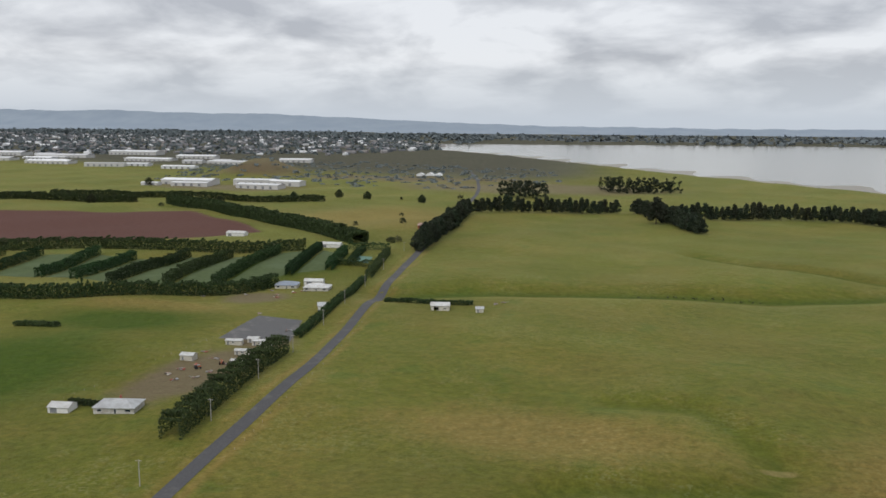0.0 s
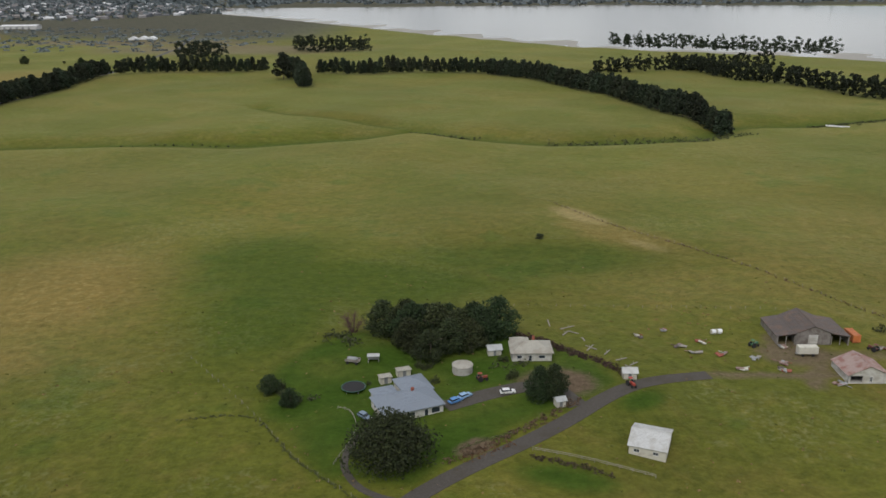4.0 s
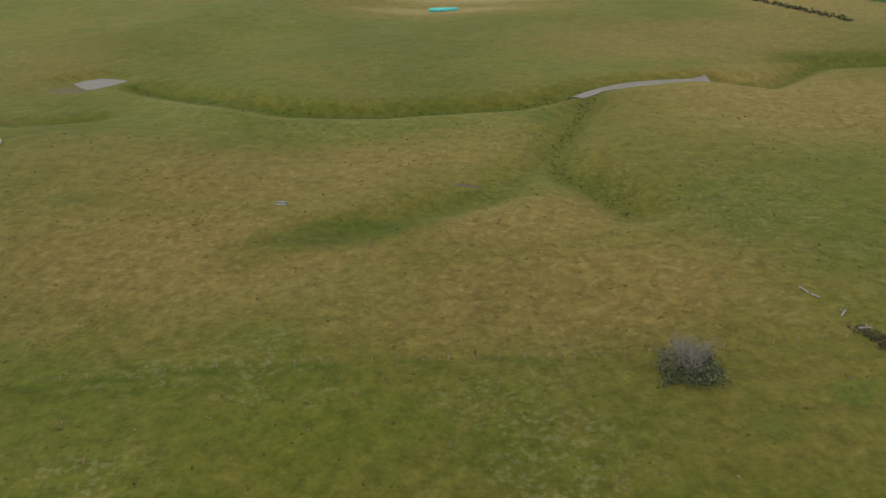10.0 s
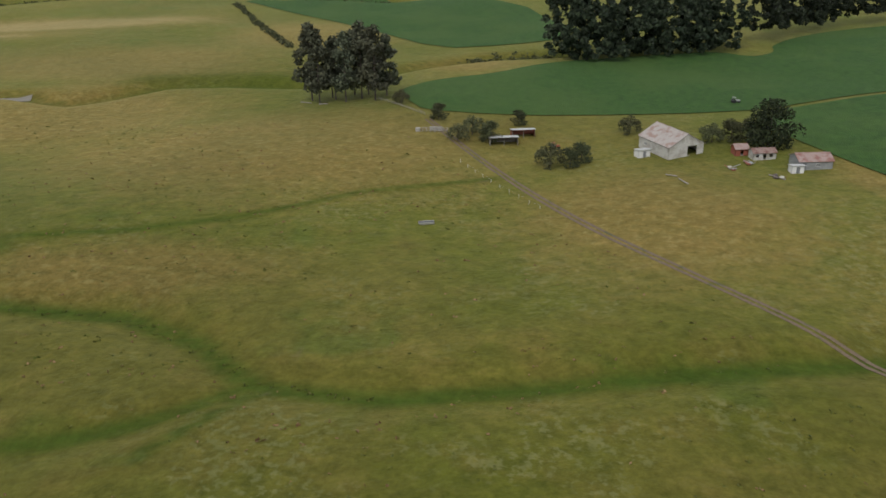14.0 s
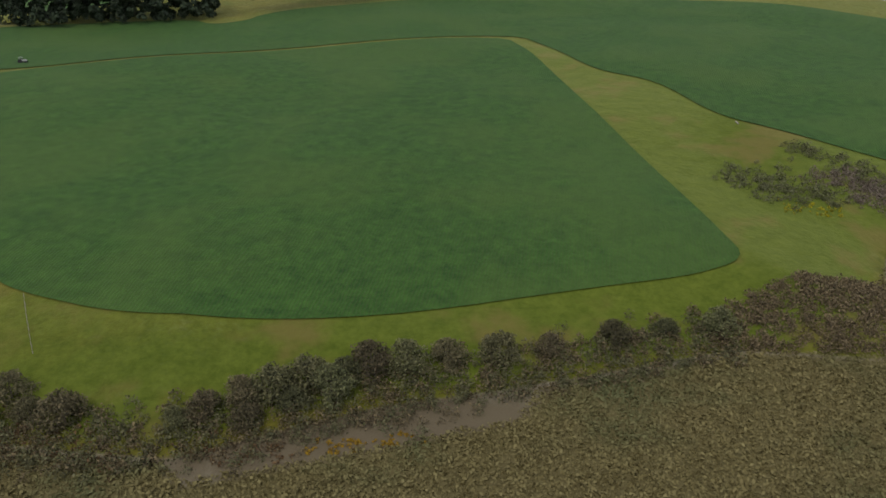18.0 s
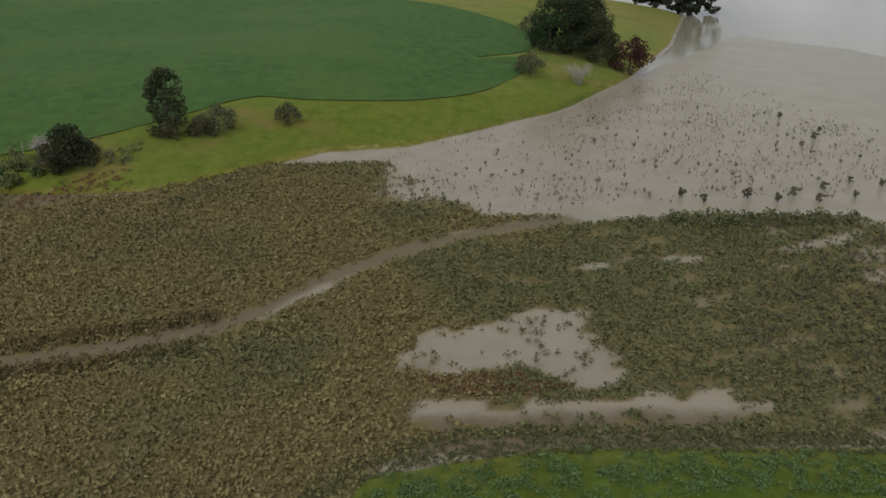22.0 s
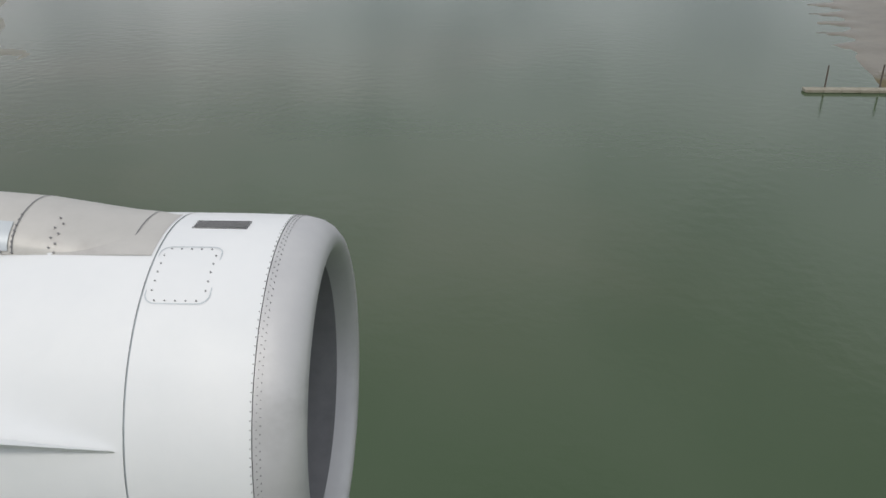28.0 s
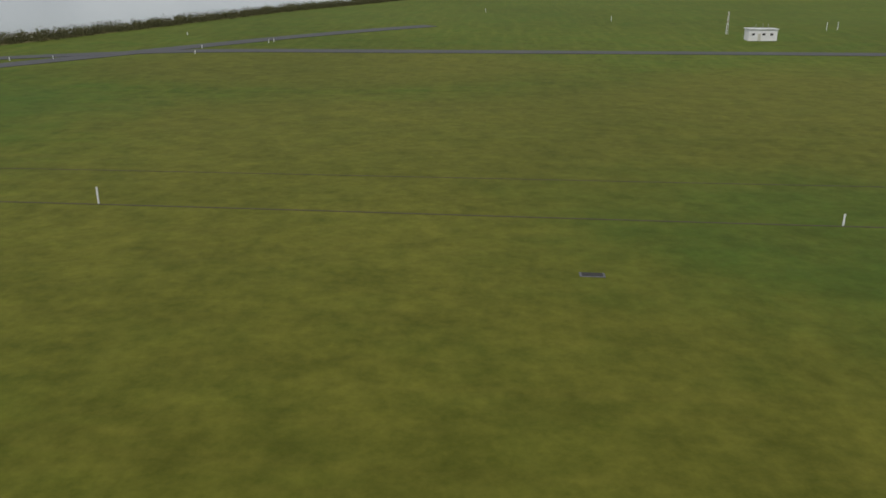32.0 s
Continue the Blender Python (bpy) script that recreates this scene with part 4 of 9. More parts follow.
SCRUB = leafy("scrub_foliage", (0.045, 0.036, 0.018), (0.175, 0.135, 0.075))
HEDGE = leafy("hedge_foliage", (0.024, 0.050, 0.018), (0.046, 0.084, 0.028))
DEAD_BRUSH = leafy("dead_brush", (0.045, 0.032, 0.022), (0.140, 0.100, 0.072))
RUST_SEDGE = leafy("rust_sedge", (0.085, 0.042, 0.022), (0.175, 0.095, 0.052))
BLEACHED = leafy("bleached_twigs", (0.075, 0.062, 0.040), (0.225, 0.195, 0.145))
THORN = leafy("thorn_foliage", (0.070, 0.058, 0.028), (0.210, 0.170, 0.090))
BRIAR = leafy("briar_foliage", (0.050, 0.066, 0.026), (0.130, 0.150, 0.062))
YELLOW = leafy("yellow_flowers", (0.20, 0.16, 0.01), (0.42, 0.34, 0.02))

slab_on_land("crop_field", [(1073, 240), (1094, 199), (1108, 172), (1120, 156), (1139, 143.5), (1149, 137), (1170, 130), (1195, 128.5), (1226, 134), (1261, 145), (1279, 150), (1293, 156), (1291, 168),
                            (1284, 203), (1278, 230), (1271, 262), (1265, 300), (1259, 340), (1250, 378), (1165, 348), (1117, 318), (1056, 291)], 0.30, 8, CROP, "dense dark green crop in drilled rows", "crop field", 2)
slab_on_land("crop_field_far", [(946, 303), (936, 325), (933, 345), (946, 361), (975, 372), (1000, 402), (1042, 416), (1090, 438), (1106, 422), (1120, 434), (1124, 452), (1182, 512), (1300, 525), (1400, 470),
                                (1460, 402), (1497, 373), (1525, 346), (1544, 326), (1545, 296), (1517, 276), (1545, 290), (1540, 272), (1524, 246), (1498, 231), (1474, 229), (1458, 229), (1436, 199), (1401, 183), (1383, 188),
                                (1345, 218), (1327, 239), (1311, 251), (1300, 284), (1280, 300), (1268, 345), (1256, 383), (1165, 352), (1117, 322), (1058, 296)],
             0.30, 12, CROP, "green crop field that runs to the shelter trees and the shore", "crop field", 2)
slab_on_land("crop_field_back", [(778, 690), (828, 616), (889, 538), (948, 455), (982, 462), (1016, 476), (1028, 514), (1000, 640), (912, 690), (850, 780)], 0.30, 20, CROP, "bright green crop field beyond the hedge", "crop field", 1)
strip("road", [(-138, 40), (-141, 255), (-144, 379), (-158, 515), (-175, 715), (-190, 900), (-206, 1110), (-240, 1500), (-330, 1900)], 6.2, 0.10, ROAD_TAR, "straight two-lane country road of worn dark asphalt", "road")
strip("gravel_drive", [(236, 110), (255, 148), (270, 165), (296, 187), (317, 210), (330, 217), (346, 221)], 4.8, 0.08, GRAVEL, "grey gravel farm drive past the house", "drive")
strip("gravel_yard", [(268, 199), (282, 207), (297, 212), (305, 198)], 6.0, 0.09, GRAVEL, "gravel yard beside the farmhouse", "drive")
strip("garden_path", [(247, 184), (244.6, 177), (244.8, 167.5), (251, 158), (262, 154)], 1.8, 0.07, GRAVEL, "curved pale path round the big garden tree", "path", 2.0, across=2)
for side in (-0.85, 0.85):
    strip("wheel_rut", [(946, 296), (968, 245), (987, 204), (1001, 177), (1017, 150), (1050, 105), (1060, 87), (1078, 50)], 0.95, 0.06, DIRT, "bare earth wheel rut of the paddock track", "track", offset=side, across=2)
strip("service_road", [(2084.6, -30), (2084.4, 42), (2083.9, 66), (2083.7, 82), (2084.4, 103), (2088, 125), (2097, 150), (2110, 176), (2135, 212), (2171, 256), (2215, 300)], 7.2, 0.10, ASPHALT, "dark smooth asphalt service road", "road", across=6)
strip("perimeter_road", [(2100, 196), (2130, 214), (2158, 226), (2211, 229), (2345, 236), (2500, 238)], 6.0, 0.115, ASPHALT, "dark asphalt perimeter road on the airfield grass", "road")
strip("boat_ramp_road", [(2079, 122), (2075, 136), (2072.5, 146), (2070, 154), (2063, 160), (2057, 161)], 4.6, 0.085, OLD_ASPHALT, "worn asphalt ramp down to the jetty", "road")

strip("ramp_apron", [(2044, 161.5), (2052, 164), (2060, 166.5), (2069, 169), (2077, 170.5)], 4.2, 0.075, SHELL, "pale concrete boat ramp between shed and jetty", "ramp", 2.0, across=2)
slab_on_land("shed_forecourt", [(2061, 160), (2067, 157.5), (2072, 160), (2078, 169), (2079, 173), (2070, 171.5), (2062, 168.5)], 0.07, 3, SHELL, "pale shell-grit forecourt beside the boat shed", "forecourt")
slab_on_land("road_junction", [(2078, 128), (2078.5, 119), (2085, 106), (2088, 118), (2090, 131), (2085, 130), (2080.5, 133), (2077, 141), (2074, 140)], 0.092, 3, ASPHALT, "dark asphalt junction beside the station", "road")
rng = np.random.default_rng(7)
pine_a = make_tree("pine_tree", "dark dense shelterbelt pine on bare pasture", "tree", (-176, 735), 19, 6.9, 1.6, 1300, 56, 0.95, PINE, BARK, 1, group="shelterbelt pines")
pine_b = make_tree("pine_tree", "dark dense shelterbelt pine on bare pasture", "tree", (-179, 744), 18, 7.2, 2.2, 1300, 54, 0.95, PINE, BARK, 2, group="shelterbelt pines")
pine_c = make_tree("tall_pine", "tall pine with bare lower trunk and a ragged dark crown", "tree", (901, 329), 29, 6.8, 6.0, 2000, 34, 0.75, TALL_PINE, BARK, 3, limbs=9, group="tall pines")
pine_d = make_tree("tall_pine", "tall pine with bare lower trunk and a ragged dark crown", "tree", (907, 333), 25, 6.2, 4.5, 2000, 32, 0.75, TALL_PINE, BARK, 4, limbs=9, group="tall pines")


def far_pines(name, spots, tall, wide, label, seed, bare=0.1, per=240, leaf=1.2):
    """A far belt of pines as one stuff object: trunks and ragged crowns."""
    q = np.random.default_rng(seed)
    pts = []
    for x, y in spots:
        s, z = q.uniform(0.75, 1.2), h1(x, y)
        p = crown_points(q, per, 10, wide * s, tall * bare * s, tall * s, 0.45, 0.36)
        pts.append(p + (x, y, z))
    tagged(new(name, leaves(name, np.vstack(pts), leaf, q, 0.5, PINE)), label, "trees", kind="stuff")


for line, gap, rows in (([(-179, 752), (-186, 900), (-193, 1085)], 8.0, 2), ([(-185, 1105), (0, 1142)], 7.5, 1), ([(28, 1160), (60, 1090), (92, 945)], 8.5, 2),
                        ([(82, 1108), (304, 1112)], 7.0, 1), ([(306, 1112), (370, 1000), (410, 920)], 8.5, 2), ([(412, 915), (478, 650)], 8.5, 2)):
    plant([pine_a, pine_b], row_spots(line, 1.06 * gap, rng, 0.9, rows), rng, 0.16)
plant([pine_a, pine_b], [(722, 790), (730, 782), (714, 798)], rng)
plant([pine_b], [(49, 1036)], rng, 0.02)[0].scale *= 1.75
plant([pine_c, pine_d], [(912, 327), (918, 331), (924, 326), (905, 338), (914, 340), (928, 333), (897, 335), (920, 338)], rng, 0.15)
far_pines("distant_pine_belt", row_spots([(444, 1110), (560, 1150), (700, 1190)], 9, rng, 1.5, 2) + row_spots([(560, 1150), (640, 980), (713, 820)], 9, rng, 1.5, 3, 7), 19, 6.0, "dark belts of shelter pines across far paddocks", 3)
far_pines("shore_pines", row_spots([(545, 1560), (700, 1490), (880, 1400)], 9, rng, 3.0, 3, 14), 28, 6.5, "tall open-trunked pines along the harbour shore", 4, 0.35, 200)
far_pines("copse_pines", row_spots([(-180, 1340), (-115, 1345)], 9, rng, 3, 4, 10) + row_spots([(-20, 1480), (100, 1500)], 10, rng, 3, 4, 12), 24, 7.0, "dark brown-green copses near the shore", 5)
far_pines("shelter_grove", row_spots([(1008, 410), (1050, 428), (1098, 450)], 5.0, rng, 1.5, 4, 8), 30, 5.5, "dense dark grove of tall pines behind the crop", 6, 0.06, 420, 1.1)
far_pines("field_end_pines", row_spots([(1120, 460), (1180, 524), (1250, 548), (1330, 552)], 6.5, rng, 1.5, 2, 8), 26, 6.0, "tall shelter pines along the field end", 7, 0.25, 340, 1.1)
far_pines("headland_pines", row_spots([(1606, 442), (1642, 430)], 6.0, rng, 2, 3, 7) + row_spots([(1548, 415), (1570, 405)], 6.0, rng, 2, 2, 7), 20, 5.5, "dark pines on the far headland", 8, 0.1, 360, 1.0)

broad_a = make_tree("broadleaf_tree", "dark green broadleaf tree with a rounded crown", "tree", (256, 171.5), 11, 11.5, 0.8, 12000, 110, 0.36, BROAD, BARK, 5, top=0.75, group="broadleaf trees")
broad_b = make_tree("broadleaf_tree", "dark green broadleaf tree with a spreading crown", "tree", (247, 250), 10.5, 7.0, 0.8, 5200, 64, 0.36, BROAD, BARK, 6, top=0.7, group="broadleaf trees")
broad_c = make_tree("broadleaf_tree", "dark rounded broadleaf tree at the fence", "tree", (503, 186), 9.5, 6.0, 0.6, 4200, 52, 0.34, BROAD, BARK, 7, top=0.75, group="broadleaf trees")
plant([broad_b], [(254, 252), (261, 250), (268, 251), (276, 250), (284, 248), (257, 244), (265, 243), (272, 243), (279, 244), (269, 236)], rng, 0.15)
for ob in plant([broad_b], [(293.5, 202.5), (298, 203.5)], rng, 0.05):
    ob.scale = (0.62, 0.62, 0.86)
plant([broad_c], [(263, 229), (256, 238), (275, 237)], rng, 0.1)
for ob in plant([broad_c], [(219, 207), (226, 200), (507, 176)], rng, 0.1):
    ob.scale *= 0.55
olive_a = make_tree("paddock_bush", "round olive green paddock bush", "bush", (992, 246), 5.5, 4.2, 0.3, 1900, 26, 0.28, OLIVE, BARK, 8, top=0.8, limbs=4, girth=0.2, group="paddock bushes")
olive_b = make_tree("paddock_bush", "grey green paddock bush with an open crown", "bush", (962, 279), 6.0, 4.6, 0.5, 1700, 24, 0.28, GREYGREEN, BARK, 9, top=0.8, limbs=5, girth=0.2, group="paddock bushes")
plant([olive_a, olive_b], [(986, 247), (996, 250), (957, 272), (968, 272), (979, 290), (1016, 276), (950, 296), (935, 318), (1046, 262), (1052, 265), (1040, 262)], rng, 0.2)
for ob in plant([olive_a], [(1096.8, 127.9)], rng, 0.05):
    ob.scale = (0.32, 0.32, 0.16)
plant([broad_c], [(1056, 256)], rng, 0.05)[0].scale *= 1.5
bank_tree = make_tree("bank_tree", "tall dark tree on the mangrove bank", "tree", (1359, 177), 16.5, 6.2, 1.2, 5200, 46, 0.34, BROAD, BARK, 14, top=0.8, group="bank trees")
plant([bank_tree], [(1379, 167), (1444, 199)], rng, 0.12)
plant([broad_c], [(1426, 182)], rng, 0.1)
big_tree = make_tree("headland_tree", "large dark tree on the low headland", "tree", (1557, 300), 20, 9.0, 2.5, 8000, 60, 0.38, BROAD, BARK, 11, top=0.7, group="headland trees")
plant([big_tree], [(1563, 308), (1549, 298), (1566, 296)], rng, 0.15)
make_tree("bronze_tree", "bronze red tree leaning over the mud", "tree", (1577, 294), 12, 7.5, 0.6, 3000, 34, 0.40, BRONZE, BARK, 12, top=0.8)
plant([olive_b], [(1548, 312), (1545, 322), (1540, 268), (1471, 215), (1455, 205)], rng, 0.3)
for ob in plant([olive_a], [(307, 357)], rng, 0.02):
    ob.scale = (0.62, 0.62, 0.36)

# paddock trees far off on the town side
plant([olive_a, olive_b, broad_b], [(-220, 800), (-216, 808), (-226, 812), (-300, 930), (-275, 1050), (-250, 960), (-430, 1250), (-491, 1213), (-496, 1221), (-842, 1385), (-848, 1392), (-640, 1080), (-700, 1110),
                                    (-560, 1100), (-760, 1090), (-380, 1240), (-330, 1260), (-290, 1230), (-240, 1280)], rng, 0.35)

# mangroves
r = np.random.default_rng(21)
gxy = np.stack(np.meshgrid(np.arange(1110, 1620, 0.92), np.arange(18, 214, 0.92)), -1).reshape(-1, 2)
gxy = gxy + r.uniform(-0.42, 0.42, gxy.shape)
sp = gxy[(signed(DENSE, gxy[:, 0], gxy[:, 1]) > 0) & (r.uniform(size=len(gxy)) < 1.15 * carpet(gxy[:, 0], gxy[:, 1]))]
shrubs("mangrove_carpet", sp, 1.05, 0.72, 12, 0.29, MANGROVE, "dense low brown-olive mangrove scrub on tidal mud", "mangrove", r)
sp = np.array([q for side in (-4.6, 4.6) for q in row_spots([(x, y + side) for x, y in ((1378, 78), (1408, 90), (1436, 98), (1477, 111))], 0.8, r, 0.7, 2, 1.5)])
shrubs("creek_mangroves", sp, 1.2, 1.7, 34, 0.24, SHORE_MANGROVE, "taller green mangroves along the tidal creek", "mangrove", r)
sp = np.concatenate([scatter(PANS[0], 46, r), scatter(PANS[1], 12, r)])
shrubs("pan_mangroves", sp, 0.62, 0.9, 40, 0.14, MANGROVE, "single young mangroves in the open mud pan", "mangrove", r, 0.2, 0.0)
sp = np.array(row_spots([(1504, 79), (1509, 82.5), (1516, 85.6), (1541, 86.2), (1570, 84.8), (1600, 81.4), (1622, 79.8), (1638, 72)], 0.6, r, 0.5, 3, 0.9) + row_spots([(1497, 70), (1504, 78), (1517, 81.5), (1530, 83.2), (1570, 83.2), (1602, 79.2), (1637, 69)], 0.55, r, 0.4, 4, 0.8))
shrubs("bank_edge_scrub", sp, 0.6, 0.5, 22, 0.16, BRIAR, "low dark growth where the bank meets the mud", "scrub", r)
SPARSE = [(1480, 160), (1560, 240), (1600, 250), (1640, 200), (1660, 150), (1680, 120), (1690, 95), (1680, 50), (1640, 74), (1600, 84), (1570, 88), (1560, 110), (1580, 150)]
sp = scatter(SPARSE, 1500, r, lambda x, y: np.clip((0.15 + 0.85 * np.exp(-(((x - 1600) / 34) ** 2 + ((y - 118) / 26) ** 2))) * np.minimum(away(CREEK, x, y) / 8, 1) ** 2 * (1 - 0.7 * smooth(y, 160, 200)), 0, 1))
sp = np.concatenate([sp, scatter([(1646, 66), (1652, 126), (1672, 112), (1688, 84), (1703, 62), (1690, 48)], 85, np.random.default_rng(24), lambda x, y: 1 - 0.75 * smooth(x + 0.3 * y, 1696, 1722))])
shrubs("scattered_mangroves", sp, 0.50, 0.80, 54, 0.12, MANGROVE_FAR, "scattered young mangrove bushes standing on wet mud", "mangrove", r, 0.45, 0.0)
stems("mangrove_stems", sp, 0.05, 0.75, BARK, "thin dark stems of the scattered young mangroves", "mangrove")
sp = scatter([(1478, 172), (1500, 205), (1545, 240), (1580, 285), (1605, 300), (1625, 240), (1640, 205), (1600, 172), (1560, 168), (1520, 160)], 2600, r, lambda x, y: 0.25 + 0.75 * smooth(np.sin(x / 9 + 1.4 * np.sin(y / 7)) * np.sin(y / 6 - x / 15), -0.3, 0.6))
shrubs("mangrove_seedlings", sp, 0.16, 0.85, 7, 0.12, MANGROVE_FAR, "thin mangrove seedlings dotted over the mudflat", "mangrove", r)
sp = np.array(row_spots([(1560, 157), (1597, 157)], 1.1, r, 0.8, 3, 1.6) + row_spots([(1610, 158), (1630, 156)], 1.0, r, 0.7, 3, 1.4) + row_spots([(1646, 145), (1658, 144)], 1.0, r, 0.7, 4, 1.4)
              + row_spots([(1669, 134), (1676, 135)], 1.0, r, 0.5, 2, 1.0) + row_spots([(1640, 126), (1655, 130)], 2.0, r, 0.4, 1, 1.0))
shrubs("mangrove_islets", sp, 1.3, 2.0, 44, 0.3, MANGROVE, "rounded olive mangrove islets in the wet mud", "mangrove", r)

strip("tidal_channel", rounded(CHANNEL, 2), 0.7, 0.06, WATER, "narrow pale tidal channel winding over the mudflat", "channel", 1.5, across=2)
strip("far_tidal_loop", FAR_LOOP, 1.0, 0.05, WATER, "pale loop of tidal channel far out on the mudflat", "channel", 2.0, across=2)
strip("tidal_oxbow", OXBOW, 0.9, 0.05, WATER, "short pale side channel in the mud", "channel", 1.5, across=2)
sp = scatter(SEDGE_ISLE, 420, r)
shrubs("rusty_sedge", sp, 0.6, 0.4, 16, 0.17, RUST_SEDGE, "low rusty sedge islet in the mud pan", "sedge", r)
TUSSOCK = leafy("tussock_grass", (0.060, 0.072, 0.012), (0.140, 0.140, 0.032))
STRAW = leafy("straw_stalks", (0.16, 0.12, 0.04), (0.34, 0.26, 0.11))
sp = scatter([(130, 70), (1060, 70), (1000, 170), (930, 300), (140, 330)], 2600, r, lambda x, y: 0.25 + 0.75 * smooth(np.sin(x / 17 + 2 * np.sin(y / 23)) * np.sin(y / 13 + x / 41), -0.2, 0.8))
shrubs("pasture_tussocks", sp, 0.6, 0.18, 5, 0.30, TUSSOCK, "scattered dark tussocks in the grazed pasture", "grass", r)
sp = scatter([(130, 70), (1060, 70), (1000, 170), (930, 300), (140, 330)], 2500, r, lambda x, y: 0.15 + 0.85 * smooth(np.sin(x / 31 - 1.5 * np.sin(y / 17)) * np.sin(y / 19 - x / 37), 0.0, 0.8))
shrubs("dry_stalks", sp, 0.5, 0.3, 4, 0.28, STRAW, "dry straw stalks in the grazed pasture", "grass", r)
sp = np.array(row_spots([(-87, 590), (15, 602), (107, 606), (150, 618), (184, 634), (233, 672), (279, 634), (335, 612)], 2.6, r, 1.2, 1) + row_spots([(520, 352), (560, 325), (600, 306), (640, 304), (690, 312), (722, 335), (765, 350)], 1.6, r, 1.5, 2, 2.4)
              + row_spots([(722, 335), (711, 292), (700, 258), (703, 240), (713, 228), (720, 211)], 1.5, r, 1.3, 2, 2.6) + row_spots([(850, 153), (888, 150), (907, 139), (921, 123), (943, 118)], 2.4, r, 1.0, 1))
shrubs("gully_tussocks", sp, 0.9, 0.28, 9, 0.3, TUSSOCK, "rank dark tussocks along the gully floor", "grass", r)

# scrub along the banks
sp = np.array(row_spots([(1134, 92), (1148, 104), (1190, 99), (1216, 112), (1246, 121), (1284, 134)], 0.9, r, 1.6, 6, 1.9))
shrubs("bank_scrub", sp[::2], 1.4, 1.9, 50, 0.22, SCRUB, "tangled brown and green scrub along the shore bank", "scrub", r)
shrubs("bank_bushes", sp[1::2], 1.5, 2.2, 54, 0.22, GREYGREEN, "olive green bushes among the bank scrub", "scrub", r)
bank_bush = make_tree("bank_bush", "dense dark green bush on the shore bank", "bush", (1199, 110), 4.0, 3.5, 0.2, 2700, 40, 0.20, BANK_LEAF, BARK, 21, top=0.85, limbs=4, girth=0.18, group="bank bushes")
plant([bank_bush], [(1194, 107), (1204, 112), (1209, 115), (1215, 117), (1201, 106), (1207, 110), (1213, 113), (1190, 104), (1219, 119), (1452, 201), (1445, 197), (1426, 187), (1422, 182), (1139, 101), (1143, 104), (1149, 110), (1155, 111), (1161, 110), (1147, 103), (1153, 105), (1159, 104), (1166, 106), (1172, 105), (1225, 120), (1232, 122), (1241, 124), (1250, 126), (1262, 130), (1272, 133), (1282, 135)], rng, 0.3)
green_bush = make_tree("bank_shrub", "low leafy green shrub between the bank trees", "bush", (1390, 178), 2.6, 2.4, 0.1, 1100, 20, 0.24, FERN, BARK, 22, top=0.9, limbs=3, girth=0.1, group="bank shrubs")
plant([green_bush], [(1395, 176), (1400, 173.5), (1405, 172), (1410, 172), (1415, 175), (1419, 179), (1398, 179), (1404, 178), (1410, 178), (1394, 181), (1387, 179), (1414, 181), (1402, 175)], rng, 0.3)
sp = np.array(row_spots([(1414, 163), (1422, 169), (1432, 176), (1440, 178)], 1.0, r, 1.0, 4, 1.6))
shrubs("rusty_bank_sedge", sp, 0.8, 0.6, 14, 0.24, RUST_SEDGE, "rust brown sedge along the eroded bank", "sedge", r)
sp = np.array(row_spots([(1330, 208), (1340, 198), (1350, 189), (1360, 183)], 0.9, r, 1.6, 4, 2.4) + row_spots([(1325, 205), (1334, 203), (1344, 192), (1350, 193)], 0.9, r, 1.6, 4, 2.0) + row_spots([(1330, 194), (1340, 190), (1352, 186), (1366, 184)], 1.0, r, 1.4, 3, 1.8))
shrubs("bleached_scrub", sp, 1.2, 1.4, 46, 0.19, BLEACHED, "tangled bleached brown scrub on the spit", "scrub", r)
sp = np.array(row_spots([(1144, 110), (1155, 106), (1164, 103), (1173, 100), (1185, 97)], 1.0, r, 1.5, 3, 1.8) + row_spots([(1193, 100), (1200, 99), (1208, 101)], 1.0, r, 1.0, 2, 1.4))
shrubs("dark_bank_thicket", sp, 1.1, 0.9, 18, 0.26, RUST_SEDGE, "dark red-brown thicket under the shore bank", "scrub", r)
sp = scatter([(1280, 131), (1310, 129), (1332, 141), (1321, 156), (1302, 151), (1284, 141)], 900, r)
shrubs("headland_scrub", sp, 1.3, 1.2, 40, 0.22, SCRUB, "dense brown scrub over the low headland", "scrub", r)
sp = np.array(row_spots([(1302, 200), (1312, 205), (1322, 190)], 1.3, r, 3.0, 5, 3.0)
              + row_spots([(1325, 225), (1338, 208), (1354, 190), (1385, 184), (1440, 186)], 1.5, r, 2.2, 3, 2.5))
shrubs("spit_scrub", sp, 1.5, 1.7, 60, 0.23, GREYGREEN, "grey green wind-clipped scrub on the low spit", "scrub", r)
sp = np.array(row_spots([(1508, 72), (1540, 77), (1580, 76), (1610, 73), (1640, 64), (1660, 44)], 0.9, r, 1.4, 5, 1.6))
bracken = (sp[:, 0] + r.normal(0, 14, len(sp)) > 1592)
shrubs("rough_bank_scrub", sp[bracken], 0.95, 1.1, 40, 0.19, SCRUB, "rough brown bracken on the near bank", "scrub", r)
shrubs("bank_fern", sp[~bracken], 1.0, 0.7, 44, 0.16, FERN, "lush green fern and rank grass on the near bank", "fern", r)
sp = np.array(row_spots([(1311, 186), (1324, 188)], 1.0, r, 1.2, 3, 1.4))
shrubs("yellow_flowers", sp, 0.6, 0.7, 14, 0.25, YELLOW, "patch of bright yellow flowering weeds", "flowers", r)
sp = np.array(row_spots([(1210, 101), (1228, 104)], 1.0, r, 0.8, 2, 1.2))
